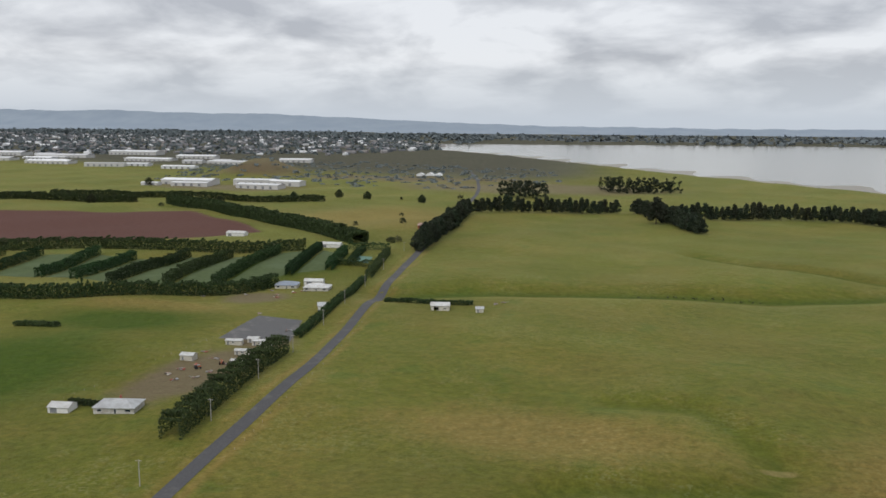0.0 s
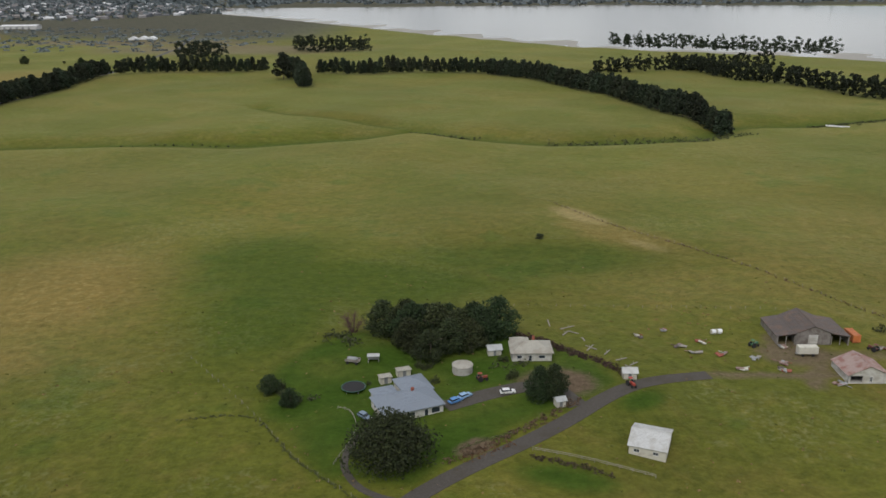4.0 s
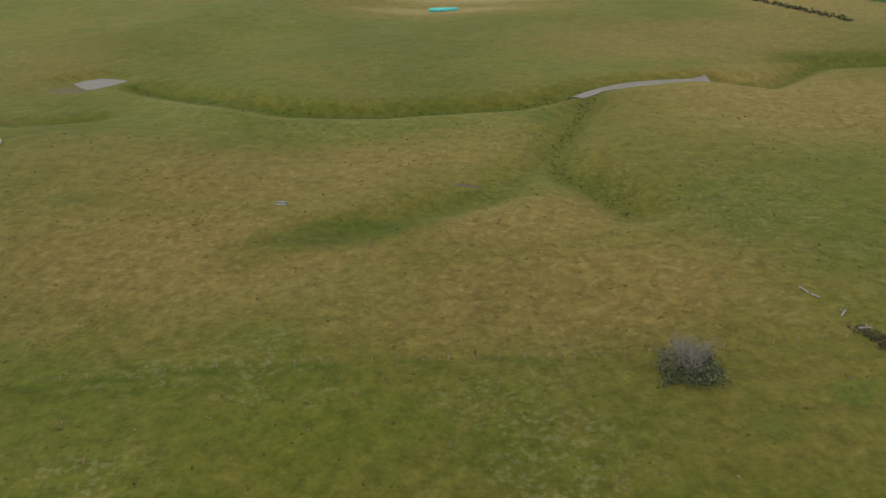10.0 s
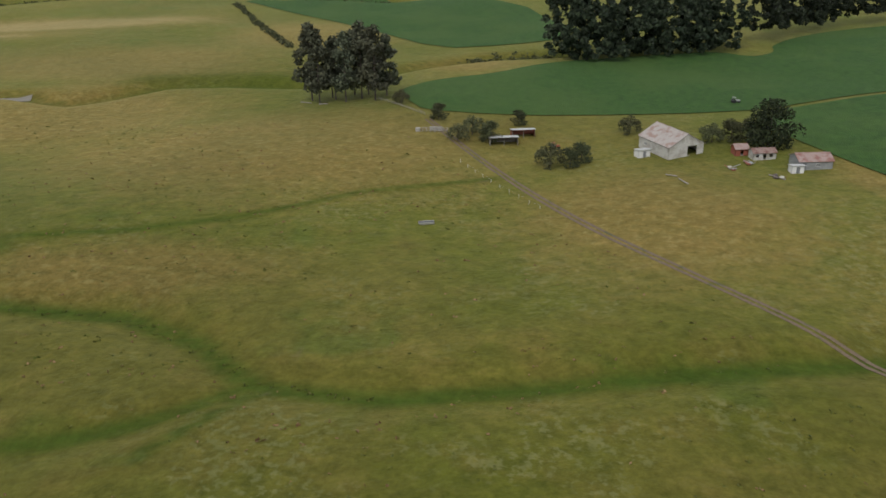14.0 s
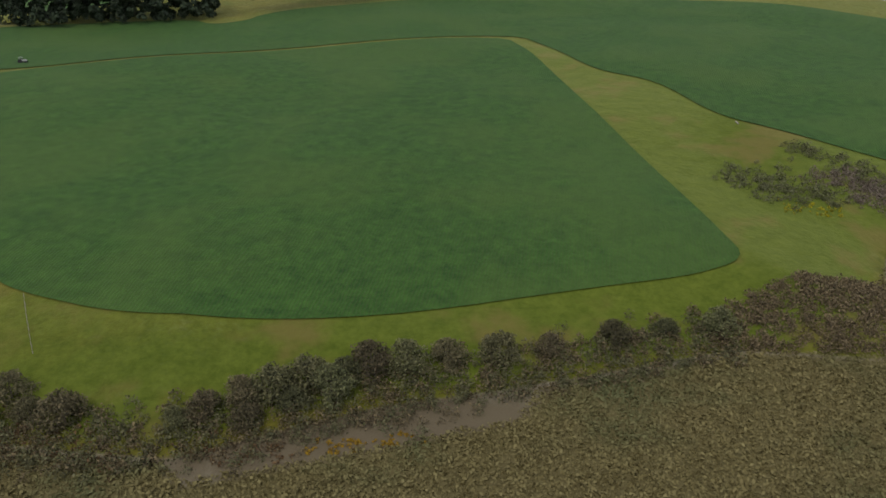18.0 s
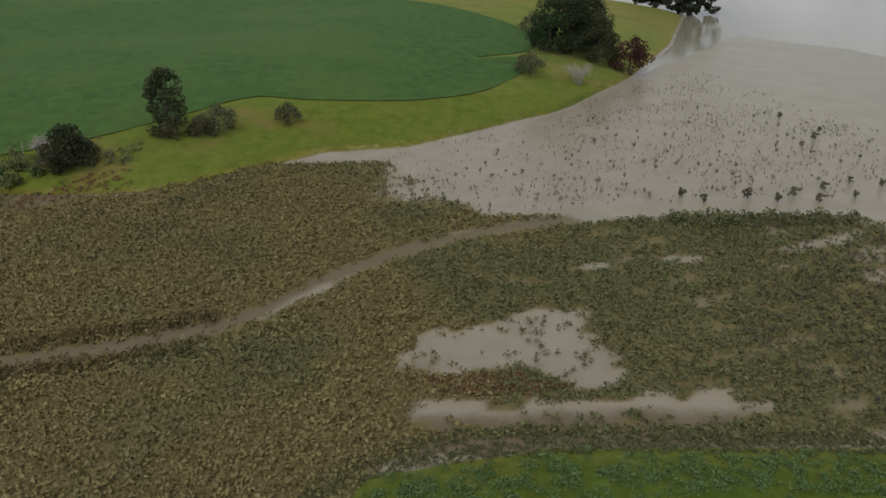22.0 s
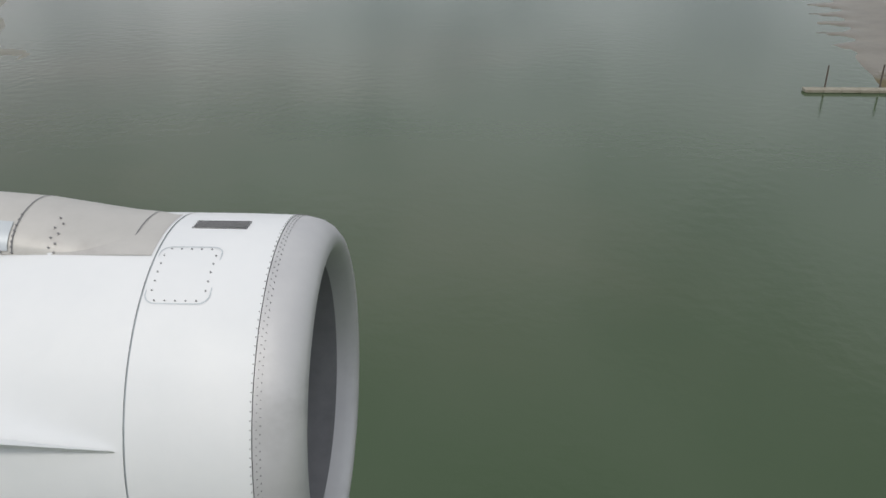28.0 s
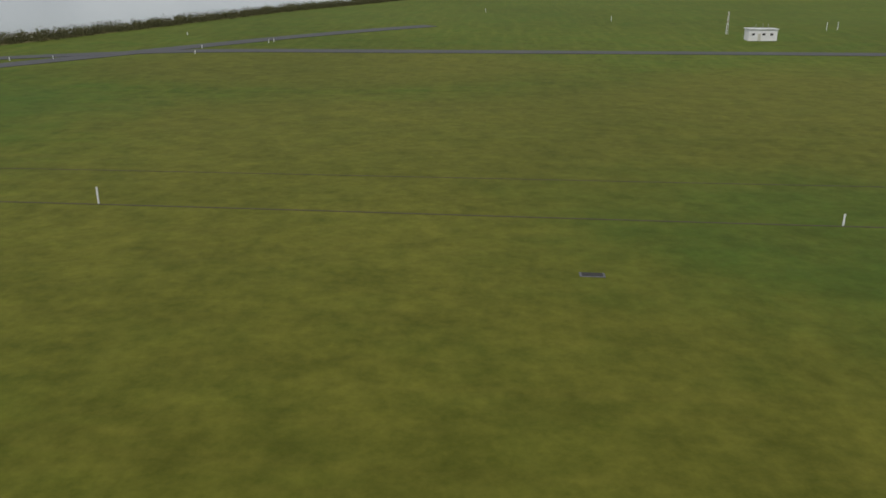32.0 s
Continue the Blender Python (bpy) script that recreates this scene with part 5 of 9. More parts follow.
shrubs("yellow_weeds", sp, 0.5, 0.5, 12, 0.25, YELLOW, "yellow flowering weeds at the mud edge", "flowers", r)
sp = np.array(row_spots([(2038, 26), (2037.8, 45), (2038.5, 55), (2038.2, 63), (2037.2, 72), (2036, 80), (2034.5, 90), (2033.5, 100), (2033.5, 112), (2034, 124), (2038.5, 147)], 1.7, r, 0.8, 5, 2.35)
              + row_spots([(2046, 171), (2061, 189), (2079, 206), (2096, 240), (2108, 270), (2125, 320), (2150, 400), (2190, 520)], 2.0, r, 1.0, 5, 2.5))
shrubs("shore_mangroves", sp, 1.9, 2.8, 150, 0.18, SHORE_MANGROVE, "thick brown-green mangrove belt along the airfield shore", "mangrove", r)
sp = np.array(row_spots([(228, 664), (262, 642), (282, 634)], 2.0, r, 2.0, 2, 5) + row_spots([(335, 612), (400, 614), (447, 620), (490, 640)], 2.5, r, 3.0, 3, 7) + row_spots([(15, 602), (40, 604), (107, 606)], 5.0, r, 1.5, 1) + row_spots([(560, 690), (650, 705), (760, 735), (900, 690)], 2.2, r, 4.0, 4, 7) + row_spots([(785, 655), (830, 540), (866, 452)], 1.6, r, 0.9, 2, 1.8))
shrubs("stream_rushes", sp, 1.6, 1.7, 10, 0.6, OLIVE, "clumps of rushes and gorse along the stream", "scrub", r)
sp = np.array(row_spots([(756, 147), (770, 121), (777, 104), (784, 96)], 0.7, r, 0.7, 3, 1.1))
shrubs("thorn_hedge", sp[::2], 0.8, 1.3, 26, 0.24, THORN, "straggling brown thorn hedge", "hedge", r)
shrubs("hedge_briars", sp[1::2], 0.8, 1.2, 26, 0.24, BRIAR, "green briars grown through the thorn hedge", "hedge", r)
sp = np.array(row_spots([(960, 420), (985, 428), (1004, 424)], 2.0, r, 3.0, 3, 5))
shrubs("gully_scrub", sp, 2.0, 2.0, 14, 0.6, GREYGREEN, "scrub in the gully below the shelter trees", "scrub", r)

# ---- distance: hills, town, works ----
# aerial haze is put into the hills' base colour as pale blue-grey
HAZED_HILL = surface("hazed_far_hills", (0.23, 0.285, 0.35), (0.28, 0.335, 0.395), 0.004, 1.0, bump=0, world_space=True)
WHITE_ROOF = surface("white_sheet_roof", (0.62, 0.63, 0.64), (0.74, 0.75, 0.76), 0.4, 0.6, bump=0.05, vary=0.5)
def town_roof_material():
    """Roofs far off: most dull grey or brown, some bright sheet iron."""
    m, nt, sh = blank("town_roofs")
    pick = nt.nodes.new("ShaderNodeNewGeometry").outputs["Random Per Island"]
    nt.links.new(ramped(nt, pick, [(0.0, (0.10, 0.11, 0.125)), (0.45, (0.19, 0.19, 0.20)), (0.72, (0.26, 0.24, 0.23)), (0.86, (0.62, 0.64, 0.66)), (1.0, (0.74, 0.75, 0.76))]), sh.inputs["Base Color"])
    sh.inputs["Roughness"].default_value = 0.8
    return m


TOWN_ROOF = town_roof_material()
# leaf colour lightened and blued to imitate haze over far trees and scrub
HAZED_LEAVES = leafy("town_trees", (0.105, 0.130, 0.138), (0.155, 0.184, 0.190))


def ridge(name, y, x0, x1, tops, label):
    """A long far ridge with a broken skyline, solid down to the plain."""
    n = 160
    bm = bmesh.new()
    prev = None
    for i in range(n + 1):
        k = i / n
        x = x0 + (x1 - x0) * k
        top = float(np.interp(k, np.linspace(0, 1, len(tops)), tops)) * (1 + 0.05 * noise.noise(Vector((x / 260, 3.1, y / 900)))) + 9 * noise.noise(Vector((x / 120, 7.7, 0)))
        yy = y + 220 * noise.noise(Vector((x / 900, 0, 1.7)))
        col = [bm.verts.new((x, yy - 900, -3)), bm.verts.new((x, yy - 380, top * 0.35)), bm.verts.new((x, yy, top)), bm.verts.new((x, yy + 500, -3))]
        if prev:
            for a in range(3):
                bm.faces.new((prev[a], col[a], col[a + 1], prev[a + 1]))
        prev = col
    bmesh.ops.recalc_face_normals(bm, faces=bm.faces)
    return tagged(part(name, bm, HAZED_HILL, smooth_shade=True), label, "hills", kind="structure")


ridge("backdrop_hills", 8200, -9000, 1500, (190, 215, 240, 225, 205, 215, 190, 185, 160, 130, 100, 80, 70, 65, 60), "low hills along the horizon, blue-grey haze put into their colour")
ridge("backdrop_hills_east", 8300, 1400, 7800, (60, 65, 80, 75, 60, 65, 60, 50), "low hills beyond the harbour, coloured pale with haze")

r = np.random.default_rng(33)


def boxes(name, spots, lx, ly, hz, material, label, category, rng):
    """Many small far houses as one stuff object: walls with a ridged roof each."""
    k = len(spots)
    a = rng.uniform(0, math.pi, k)
    sx, sy, sz = lx * rng.uniform(0.6, 1.5, k), ly * rng.uniform(0.7, 1.3, k), hz * rng.uniform(0.8, 1.4, k)
    cx = np.array([-1, 1, 1, -1, -1, 1, 1, -1, -1, 1]) / 2
    cy = np.array([-1, -1, 1, 1, -1, -1, 1, 1, 0, 0]) / 2
    cz = np.array([-0.3, -0.3, -0.3, -0.3, 0.6, 0.6, 0.6, 0.6, 1, 1])
    lxy = np.stack([cx[None] * sx[:, None], cy[None] * sy[:, None]], -1)
    c, s = np.cos(a)[:, None], np.sin(a)[:, None]
    x = spots[:, :1] + lxy[..., 0] * c - lxy[..., 1] * s
    y = spots[:, 1:] + lxy[..., 0] * s + lxy[..., 1] * c
    z = height(spots[:, 0], spots[:, 1])[:, None] + cz[None] * sz[:, None]
    co = np.stack([x, y, z], -1).reshape(-1, 3)
    faces = [(0, 1, 5, 4), (1, 2, 6, 9, 5), (2, 3, 7, 6), (3, 0, 4, 8, 7), (4, 5, 9, 8), (6, 7, 8, 9)]
    me = bpy.data.meshes.new(name)
    me.from_pydata([tuple(v) for v in co], [], [tuple(i * 10 + q for q in f) for i in range(k) for f in faces])
    me.materials.append(material)
    return tagged(new(name, me), label, category, kind="stuff")


TOWN = [(-4200, 2300), (-2600, 2150), (-1500, 2500), (-900, 2700), (-700, 3300), (-900, 4300), (-1800, 5600), (-4800, 5600)]
boxes("town_houses", scatter(TOWN, 1700, r), 22, 13, 8, TOWN_ROOF, "hundreds of small pale-roofed town houses far off", "houses", r)
sp = scatter(TOWN, 4200, r)
shrubs("town_trees", sp, 13, 13, 8, 6.0, HAZED_LEAVES, "suburban trees among the far houses, paled blue-grey with haze", "trees", r)
sp = scatter([(-5200, 5400), (-800, 4600), (-700, 6800), (-5600, 7400)], 1500, r)
shrubs("far_woods", sp, 26, 16, 7, 14.0, HAZED_LEAVES, "far woodland below the hills, haze in its blue-grey colour", "trees", r)
sp = scatter([(-700, 4900), (3500, 4950), (5500, 5200), (5500, 7000), (-700, 6800)], 1200, r)
shrubs("far_shore_woods", sp, 30, 14, 7, 16.0, HAZED_LEAVES, "tree line on the far harbour shore, haze put into its colour", "trees", r)
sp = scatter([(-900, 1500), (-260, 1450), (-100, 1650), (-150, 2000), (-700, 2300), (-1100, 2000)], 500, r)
shrubs("waste_scrub", sp, 8, 3, 20, 2.2, HAZED_LEAVES, "scrub over the waste ground, coloured blue-grey with haze", "scrub", r)


def long_shed(x, y, length, deep, tall, turn, material, label):
    """A low industrial building: walls, a shallow two-way roof and roller doors."""
    s = empty("warehouse", x, y, None, turn)
    part("wall", block(-length / 2, length / 2, -deep / 2, deep / 2, -1, tall), material, s)
    part("roof", prism([(-deep / 2 - 0.6, tall), (0, tall + deep * 0.06), (deep / 2 + 0.6, tall), (deep / 2 + 0.6, tall + 0.4), (0, tall + deep * 0.06 + 0.5), (-deep / 2 - 0.6, tall + 0.4)], -length / 2 - 0.5, length / 2 + 0.5), WHITE_ROOF, s).matrix_basis = pose(0, 0, 0, 0, 0, 90)
    for i in range(max(2, int(length // 16))):
        u = -length / 2 + 8 + i * 15
        part("roller_door", block(u, u + 5, -deep / 2 - 0.15, -deep / 2 + 0.05, 0, 5), GREY_DOOR, s)
    return tagged(s, label, "warehouse", "white warehouses")


GREY_DOOR = surface("grey_door", (0.16, 0.17, 0.18), (0.24, 0.25, 0.26), 1.0, 0.6, bump=0.1)
PALE_WALL = surface("pale_wall", (0.50, 0.50, 0.49), (0.62, 0.62, 0.60), 0.6, 0.8, bump=0.05, spots=(0.42, 0.41, 0.39))
for x, y, l, d, t, a in ((-790, 1440, 100, 40, 9, 4), (-770, 1405, 70, 22, 6, 4), (-630, 1400, 85, 30, 7, -6), (-670, 1470, 80, 30, 9, 2), (-600, 1455, 60, 28, 8, -4), (-845, 1395, 34, 16, 5, 0)):
    long_shed(x, y, l, d, t, a, PALE_WALL, "long white-roofed warehouse among parked plant")
for x, y, l, d, t, a in ((-1750, 2050, 160, 50, 8, 5), (-1480, 1960, 130, 40, 8, 0), (-1650, 2250, 170, 50, 9, 3), (-1300, 2150, 150, 40, 8, -5), (-1950, 2350, 180, 60, 9, 0), (-1250, 2330, 120, 45, 8, 6), (-1550, 2480, 170, 55, 10, 0),
                         (-1020, 2080, 120, 40, 8, 0), (-880, 2200, 90, 40, 8, 8)):
    long_shed(x, y, l, d, t, a, PALE_WALL, "far white-roofed industrial building on the town edge")
rw = random.Random(8)
for i in range(22):
    x, y = rw.uniform(-2300, -1050), rw.uniform(1720, 2420)
    long_shed(x, y, rw.uniform(40, 110), rw.uniform(18, 40), rw.uniform(5, 8), rw.uniform(-8, 14), (PALE_WALL, TOWN_ROOF)[i % 2], "far grey and white works building on the town edge")
for x, y in ((-420, 1770), (-400, 1775), (-380, 1770)):
    t = empty("white_tent", x, y)
    part("canopy", prism([(-8, 0), (-8, 3.5), (0, 7), (8, 3.5), (8, 0)], -8, 8), WHITE_ROOF, t)
    part("ridge_pole", rod((0, -8.2, 7.0), (0, 8.2, 7.0), 0.15), GREY_DOOR, t)
    tagged(t, "white peaked tent on the waste ground", "tent", "white tents")

# ---- hedges and market gardens beside the country road ----
def hedge(line, wide, tall, label, seed, material=None, per=90, leaf=0.5):
    """A clipped hedge: leaf sprays over a solid core that follows the land."""
    q = np.random.default_rng(seed)
    p = curve_points(line, 1.2)
    t = np.gradient(p, axis=0)
    t /= np.hypot(*t.T)[:, None] + 1e-9
    n = np.stack([-t[:, 1], t[:, 0]], 1)
    m = len(p)
    u, v = q.uniform(-0.5, 0.5, (m, per)), q.uniform(0.05, 1, (m, per))
    edge = q.uniform(size=(m, per)) < 0.5
    u = np.where(edge, np.sign(u) * 0.5, u)
    v = np.where(edge, v, 1.0) * (1 + 0.12 * q.normal(size=(m, 1)))
    z = height(p[:, 0], p[:, 1])
    pts = np.stack([p[:, :1] + n[:, :1] * u * wide, p[:, 1:] + n[:, 1:] * u * wide, z[:, None] + v * tall], -1).reshape(-1, 3) + q.normal(scale=0.25, size=(m * per, 3))
    ob = new("hedge", leaves("hedge", pts, leaf, q, 0.4, material or HEDGE))
    return tagged(ob, label, "hedge", "hedges", "stuff")


for i, (a, b) in enumerate((((-319, 539), (-335, 676)), ((-358, 529), (-371, 667)), ((-428, 543), (-448, 648)), ((-392, 535), (-408, 640)), ((-286, 550), (-302, 706)), ((-478, 545), (-490, 628)), ((-249, 600), (-269, 726)),
                            ((-225, 626), (-236, 701)), ((-520, 560), (-530, 630)))):
    hedge([a, b], 5.0, 7.0, "tall clipped shelter hedge between garden plots", 40 + i, leaf=0.6, per=110)
hedge([(-560, 655), (-420, 690), (-283, 724)], 9.0, 9.0, "dark overgrown shelter hedge", 60, leaf=0.75, per=140)
hedge([(-430, 470), (-386, 470), (-315, 515), (-256, 532), (-246, 566)], 8.0, 8.0, "dark overgrown shelter hedge", 61, leaf=0.75, per=140)
hedge([(-161, 270), (-165, 330), (-169, 396)], 8.0, 8.5, "dark rough roadside hedge", 62, leaf=0.5, per=170)
hedge([(-172, 425), (-178, 520), (-184, 590)], 3.5, 4.0, "low dark roadside hedge", 63)
hedge([(-184, 600), (-199, 712)], 4.0, 6.0, "tall clipped roadside hedge", 64)
hedge([(-243, 733), (-203, 731)], 4.0, 6.0, "tall clipped garden hedge", 65)
hedge([(-228, 652), (-190, 648)], 4.0, 5.0, "clipped garden hedge", 66)
hedge([(-216, 655), (-226, 725)], 4.0, 5.0, "clipped garden hedge", 67)
hedge([(-640, 1110), (-560, 1060), (-420, 945), (-286, 830), (-250, 790)], 18.0, 11.0, "broad dark belt of shelter trees", 68, leaf=1.3, per=110)
hedge([(-1000, 1120), (-850, 1110), (-700, 1110)], 12.0, 9.0, "broad dark belt of shelter trees", 69, leaf=1.3, per=60)
hedge([(-900, 1190), (-600, 1190), (-430, 1180)], 10.0, 8.0, "broad dark belt of shelter trees", 70, leaf=1.3, per=45)
hedge([(-199, 297), (-224, 299)], 2.0, 2.0, "low garden hedge", 71)
hedge([(-345, 416), (-315, 414)], 3.0, 2.5, "low dark paddock hedge", 72)
hedge([(-150, 530), (-120, 522), (-90, 527)], 2.5, 2.5, "low garden hedge round the shed", 73)

PLOT = surface("garden_plot", (0.050, 0.078, 0.024), (0.088, 0.122, 0.040), 0.25, 0.95, bump=0.3, world_space=True, spots=(0.085, 0.12, 0.05), spot_scale=0.05)
for i, q in enumerate(([(-315, 545), (-290, 553), (-305, 700), (-332, 680)], [(-354, 535), (-323, 540), (-339, 674), (-368, 666)], [(-388, 540), (-362, 532), (-375, 665), (-404, 640)], [(-424, 545), (-396, 540), (-410, 640), (-444, 646)],
                       [(-474, 548), (-432, 545), (-452, 645), (-486, 630)], [(-282, 560), (-253, 600), (-272, 725), (-298, 706)], [(-246, 610), (-228, 626), (-238, 700), (-264, 722)])):
    slab_on_land("garden_plot", q, 0.12, 10, PLOT, "green market garden plot between hedges", "garden plot")
slab_on_land("paved_yard", [(-213, 412), (-213, 466), (-184, 464), (-173, 418)], 0.12, 6, OLD_ASPHALT, "dark sealed yard beside the road", "yard")
COURT = surface("tennis_court", (0.10, 0.20, 0.16), (0.13, 0.25, 0.20), 0.5, 0.8, bump=0.05, world_space=True)
slab_on_land("tennis_court", [(-220, 664), (-203, 662), (-207, 690), (-223, 692)], 0.12, 8, COURT, "green hard tennis court within hedges", "court")

# ---- buildings ----
def ribbed(name, a, b, spots, spot_scale, rough=0.6, along="X", metal=0.0, ribs=6.0):
    """Corrugated sheet: ribs as relief, rust or dirt as broad stains."""
    m, nt, sh = blank(name)
    v = place_vec(nt, False)
    w = nt.nodes.new("ShaderNodeTexWave")
    w.bands_direction = along
    w.inputs["Scale"].default_value = ribs
    nt.links.new(v, w.inputs["Vector"])
    fine = noisy(nt, v, 2.5, 6.0, 0.7)
    col = ramped(nt, fine, [(0.3, a), (0.7, b)])
    col = blend(nt, step(nt, noisy(nt, v, spot_scale, 6.0, 0.65), 0.44, 0.62), col, spots)
    col = blend(nt, mathy(nt, "MULTIPLY", w.outputs["Fac"], 0.25), col, (0.10, 0.10, 0.10))
    nt.links.new(col, sh.inputs["Base Color"])
    sh.inputs["Roughness"].default_value, sh.inputs["Metallic"].default_value = rough, metal
    bumped(nt, sh, w.outputs["Fac"], 0.5, 0.05)
    return m


RUSTY = ribbed("rusty_iron_roof", (0.30, 0.20, 0.17), (0.40, 0.28, 0.24), (0.22, 0.10, 0.075), 0.5)
PINK_RUST = ribbed("faded_red_roof", (0.40, 0.27, 0.24), (0.52, 0.40, 0.36), (0.33, 0.15, 0.12), 0.4)
BARN_ROOF = ribbed("barn_iron_roof", (0.46, 0.41, 0.38), (0.62, 0.57, 0.53), (0.40, 0.26, 0.21), 0.35)
CREAM_IRON = ribbed("cream_iron_roof", (0.44, 0.42, 0.36), (0.56, 0.54, 0.47), (0.40, 0.36, 0.30), 0.3)
DARK_ROOF = ribbed("dark_brown_roof", (0.085, 0.066, 0.058), (0.135, 0.108, 0.094), (0.17, 0.105, 0.075), 0.4)
ZINC = ribbed("zinc_roof", (0.50, 0.52, 0.53), (0.62, 0.64, 0.65), (0.45, 0.46, 0.46), 0.3)
WHITE_IRON = ribbed("white_iron_roof", (0.62, 0.63, 0.62), (0.74, 0.75, 0.74), (0.56, 0.55, 0.52), 0.3)
BLUE_ROOF = ribbed("blue_grey_roof", (0.22, 0.26, 0.32), (0.30, 0.35, 0.42), (0.26, 0.30, 0.36), 0.3)
NAVY_ROOF = ribbed("dark_blue_roof", (0.055, 0.085, 0.13), (0.085, 0.12, 0.17), (0.10, 0.14, 0.19), 0.3)
MINT_ROOF = ribbed("pale_green_roof", (0.30, 0.42, 0.36), (0.40, 0.52, 0.46), (0.36, 0.46, 0.42), 0.3)
WEATHERBOARD = ribbed("white_weatherboard", (0.60, 0.59, 0.55), (0.74, 0.73, 0.69), (0.50, 0.47, 0.42), 0.4, 0.8, "Z", 0.0, 2.2)
GREY_BOARD = ribbed("grey_weathered_board", (0.22, 0.20, 0.18), (0.34, 0.31, 0.28), (0.17, 0.14, 0.12), 0.5, 0.9, "X", 0.0, 2.2)
GREY_SHEET = ribbed("grey_sheet_wall", (0.34, 0.36, 0.37), (0.42, 0.44, 0.45), (0.30, 0.31, 0.31), 0.3, 0.6, "X", 0.0, 3.0)
LIGHT_WALL = surface("light_grey_wall", (0.42, 0.44, 0.46), (0.50, 0.52, 0.54), 0.8, 0.7, bump=0.05, spots=(0.38, 0.39, 0.40))
ORANGE = ribbed("orange_container", (0.55, 0.16, 0.04), (0.68, 0.22, 0.06), (0.45, 0.12, 0.04), 0.4, 0.6, "X", 0.0, 3.0)
CREAM = surface("cream_paint", (0.52, 0.50, 0.43), (0.62, 0.60, 0.52), 0.8, 0.8, bump=0.05, spots=(0.45, 0.42, 0.36))
CONCRETE = surface("concrete", (0.32, 0.31, 0.28), (0.46, 0.45, 0.42), 1.0, 0.9, bump=0.2, spots=(0.26, 0.24, 0.21))
WHITE = surface("white_paint", (0.68, 0.68, 0.67), (0.80, 0.80, 0.79), 1.0, 0.6, bump=0.05)
DARK = surface("dark_interior", (0.018, 0.017, 0.016), (0.035, 0.033, 0.030), 1.0, 0.9, bump=0)
RUBBER = surface("tyre_rubber", (0.015, 0.015, 0.016), (0.028, 0.028, 0.03), 3.0, 0.9, bump=0.1)
STEEL = surface("galvanised_steel", (0.34, 0.35, 0.36), (0.48, 0.49, 0.50), 2.0, 0.45, 0.7, 0.1)
TEAL = surface("teal_wrap", (0.08, 0.50, 0.46), (0.14, 0.64, 0.58), 0.6, 0.4, bump=0.1)
BRICK_RED = surface("red_brick_paint", (0.24, 0.07, 0.045), (0.34, 0.11, 0.07), 0.8, 0.8, bump=0.1)
GLASS, gnt, gsh = blank("window_glass")
gsh.inputs["Base Color"].default_value = (0.03, 0.04, 0.05, 1)
gsh.inputs["Roughness"].default_value = 0.05


def paint(name, c, rough=0.4):
    return surface(name, tuple(0.85 * v for v in c), tuple(1.1 * v for v in c), 1.5, rough, bump=0.03)


def wall_panel(length, tall, holes, thick=0.16):
    """A wall along x from 0, y 0 to thick, with openings (u0, u1, z0, z1) right through it."""
    bm = bmesh.new()
    cuts = sorted({0.0, length, *(u for h in holes for u in h[:2])})
    for a, b in zip(cuts, cuts[1:]):
        z = -0.6
        for h in sorted((h for h in holes if h[0] <= a and h[1] >= b), key=lambda h: h[2]):
            if h[2] > z:
                block(a, b, 0, thick, z, h[2], bm)
            z = h[3]
        if z < tall:
            block(a, b, 0, thick, z, tall, bm)
    return bm


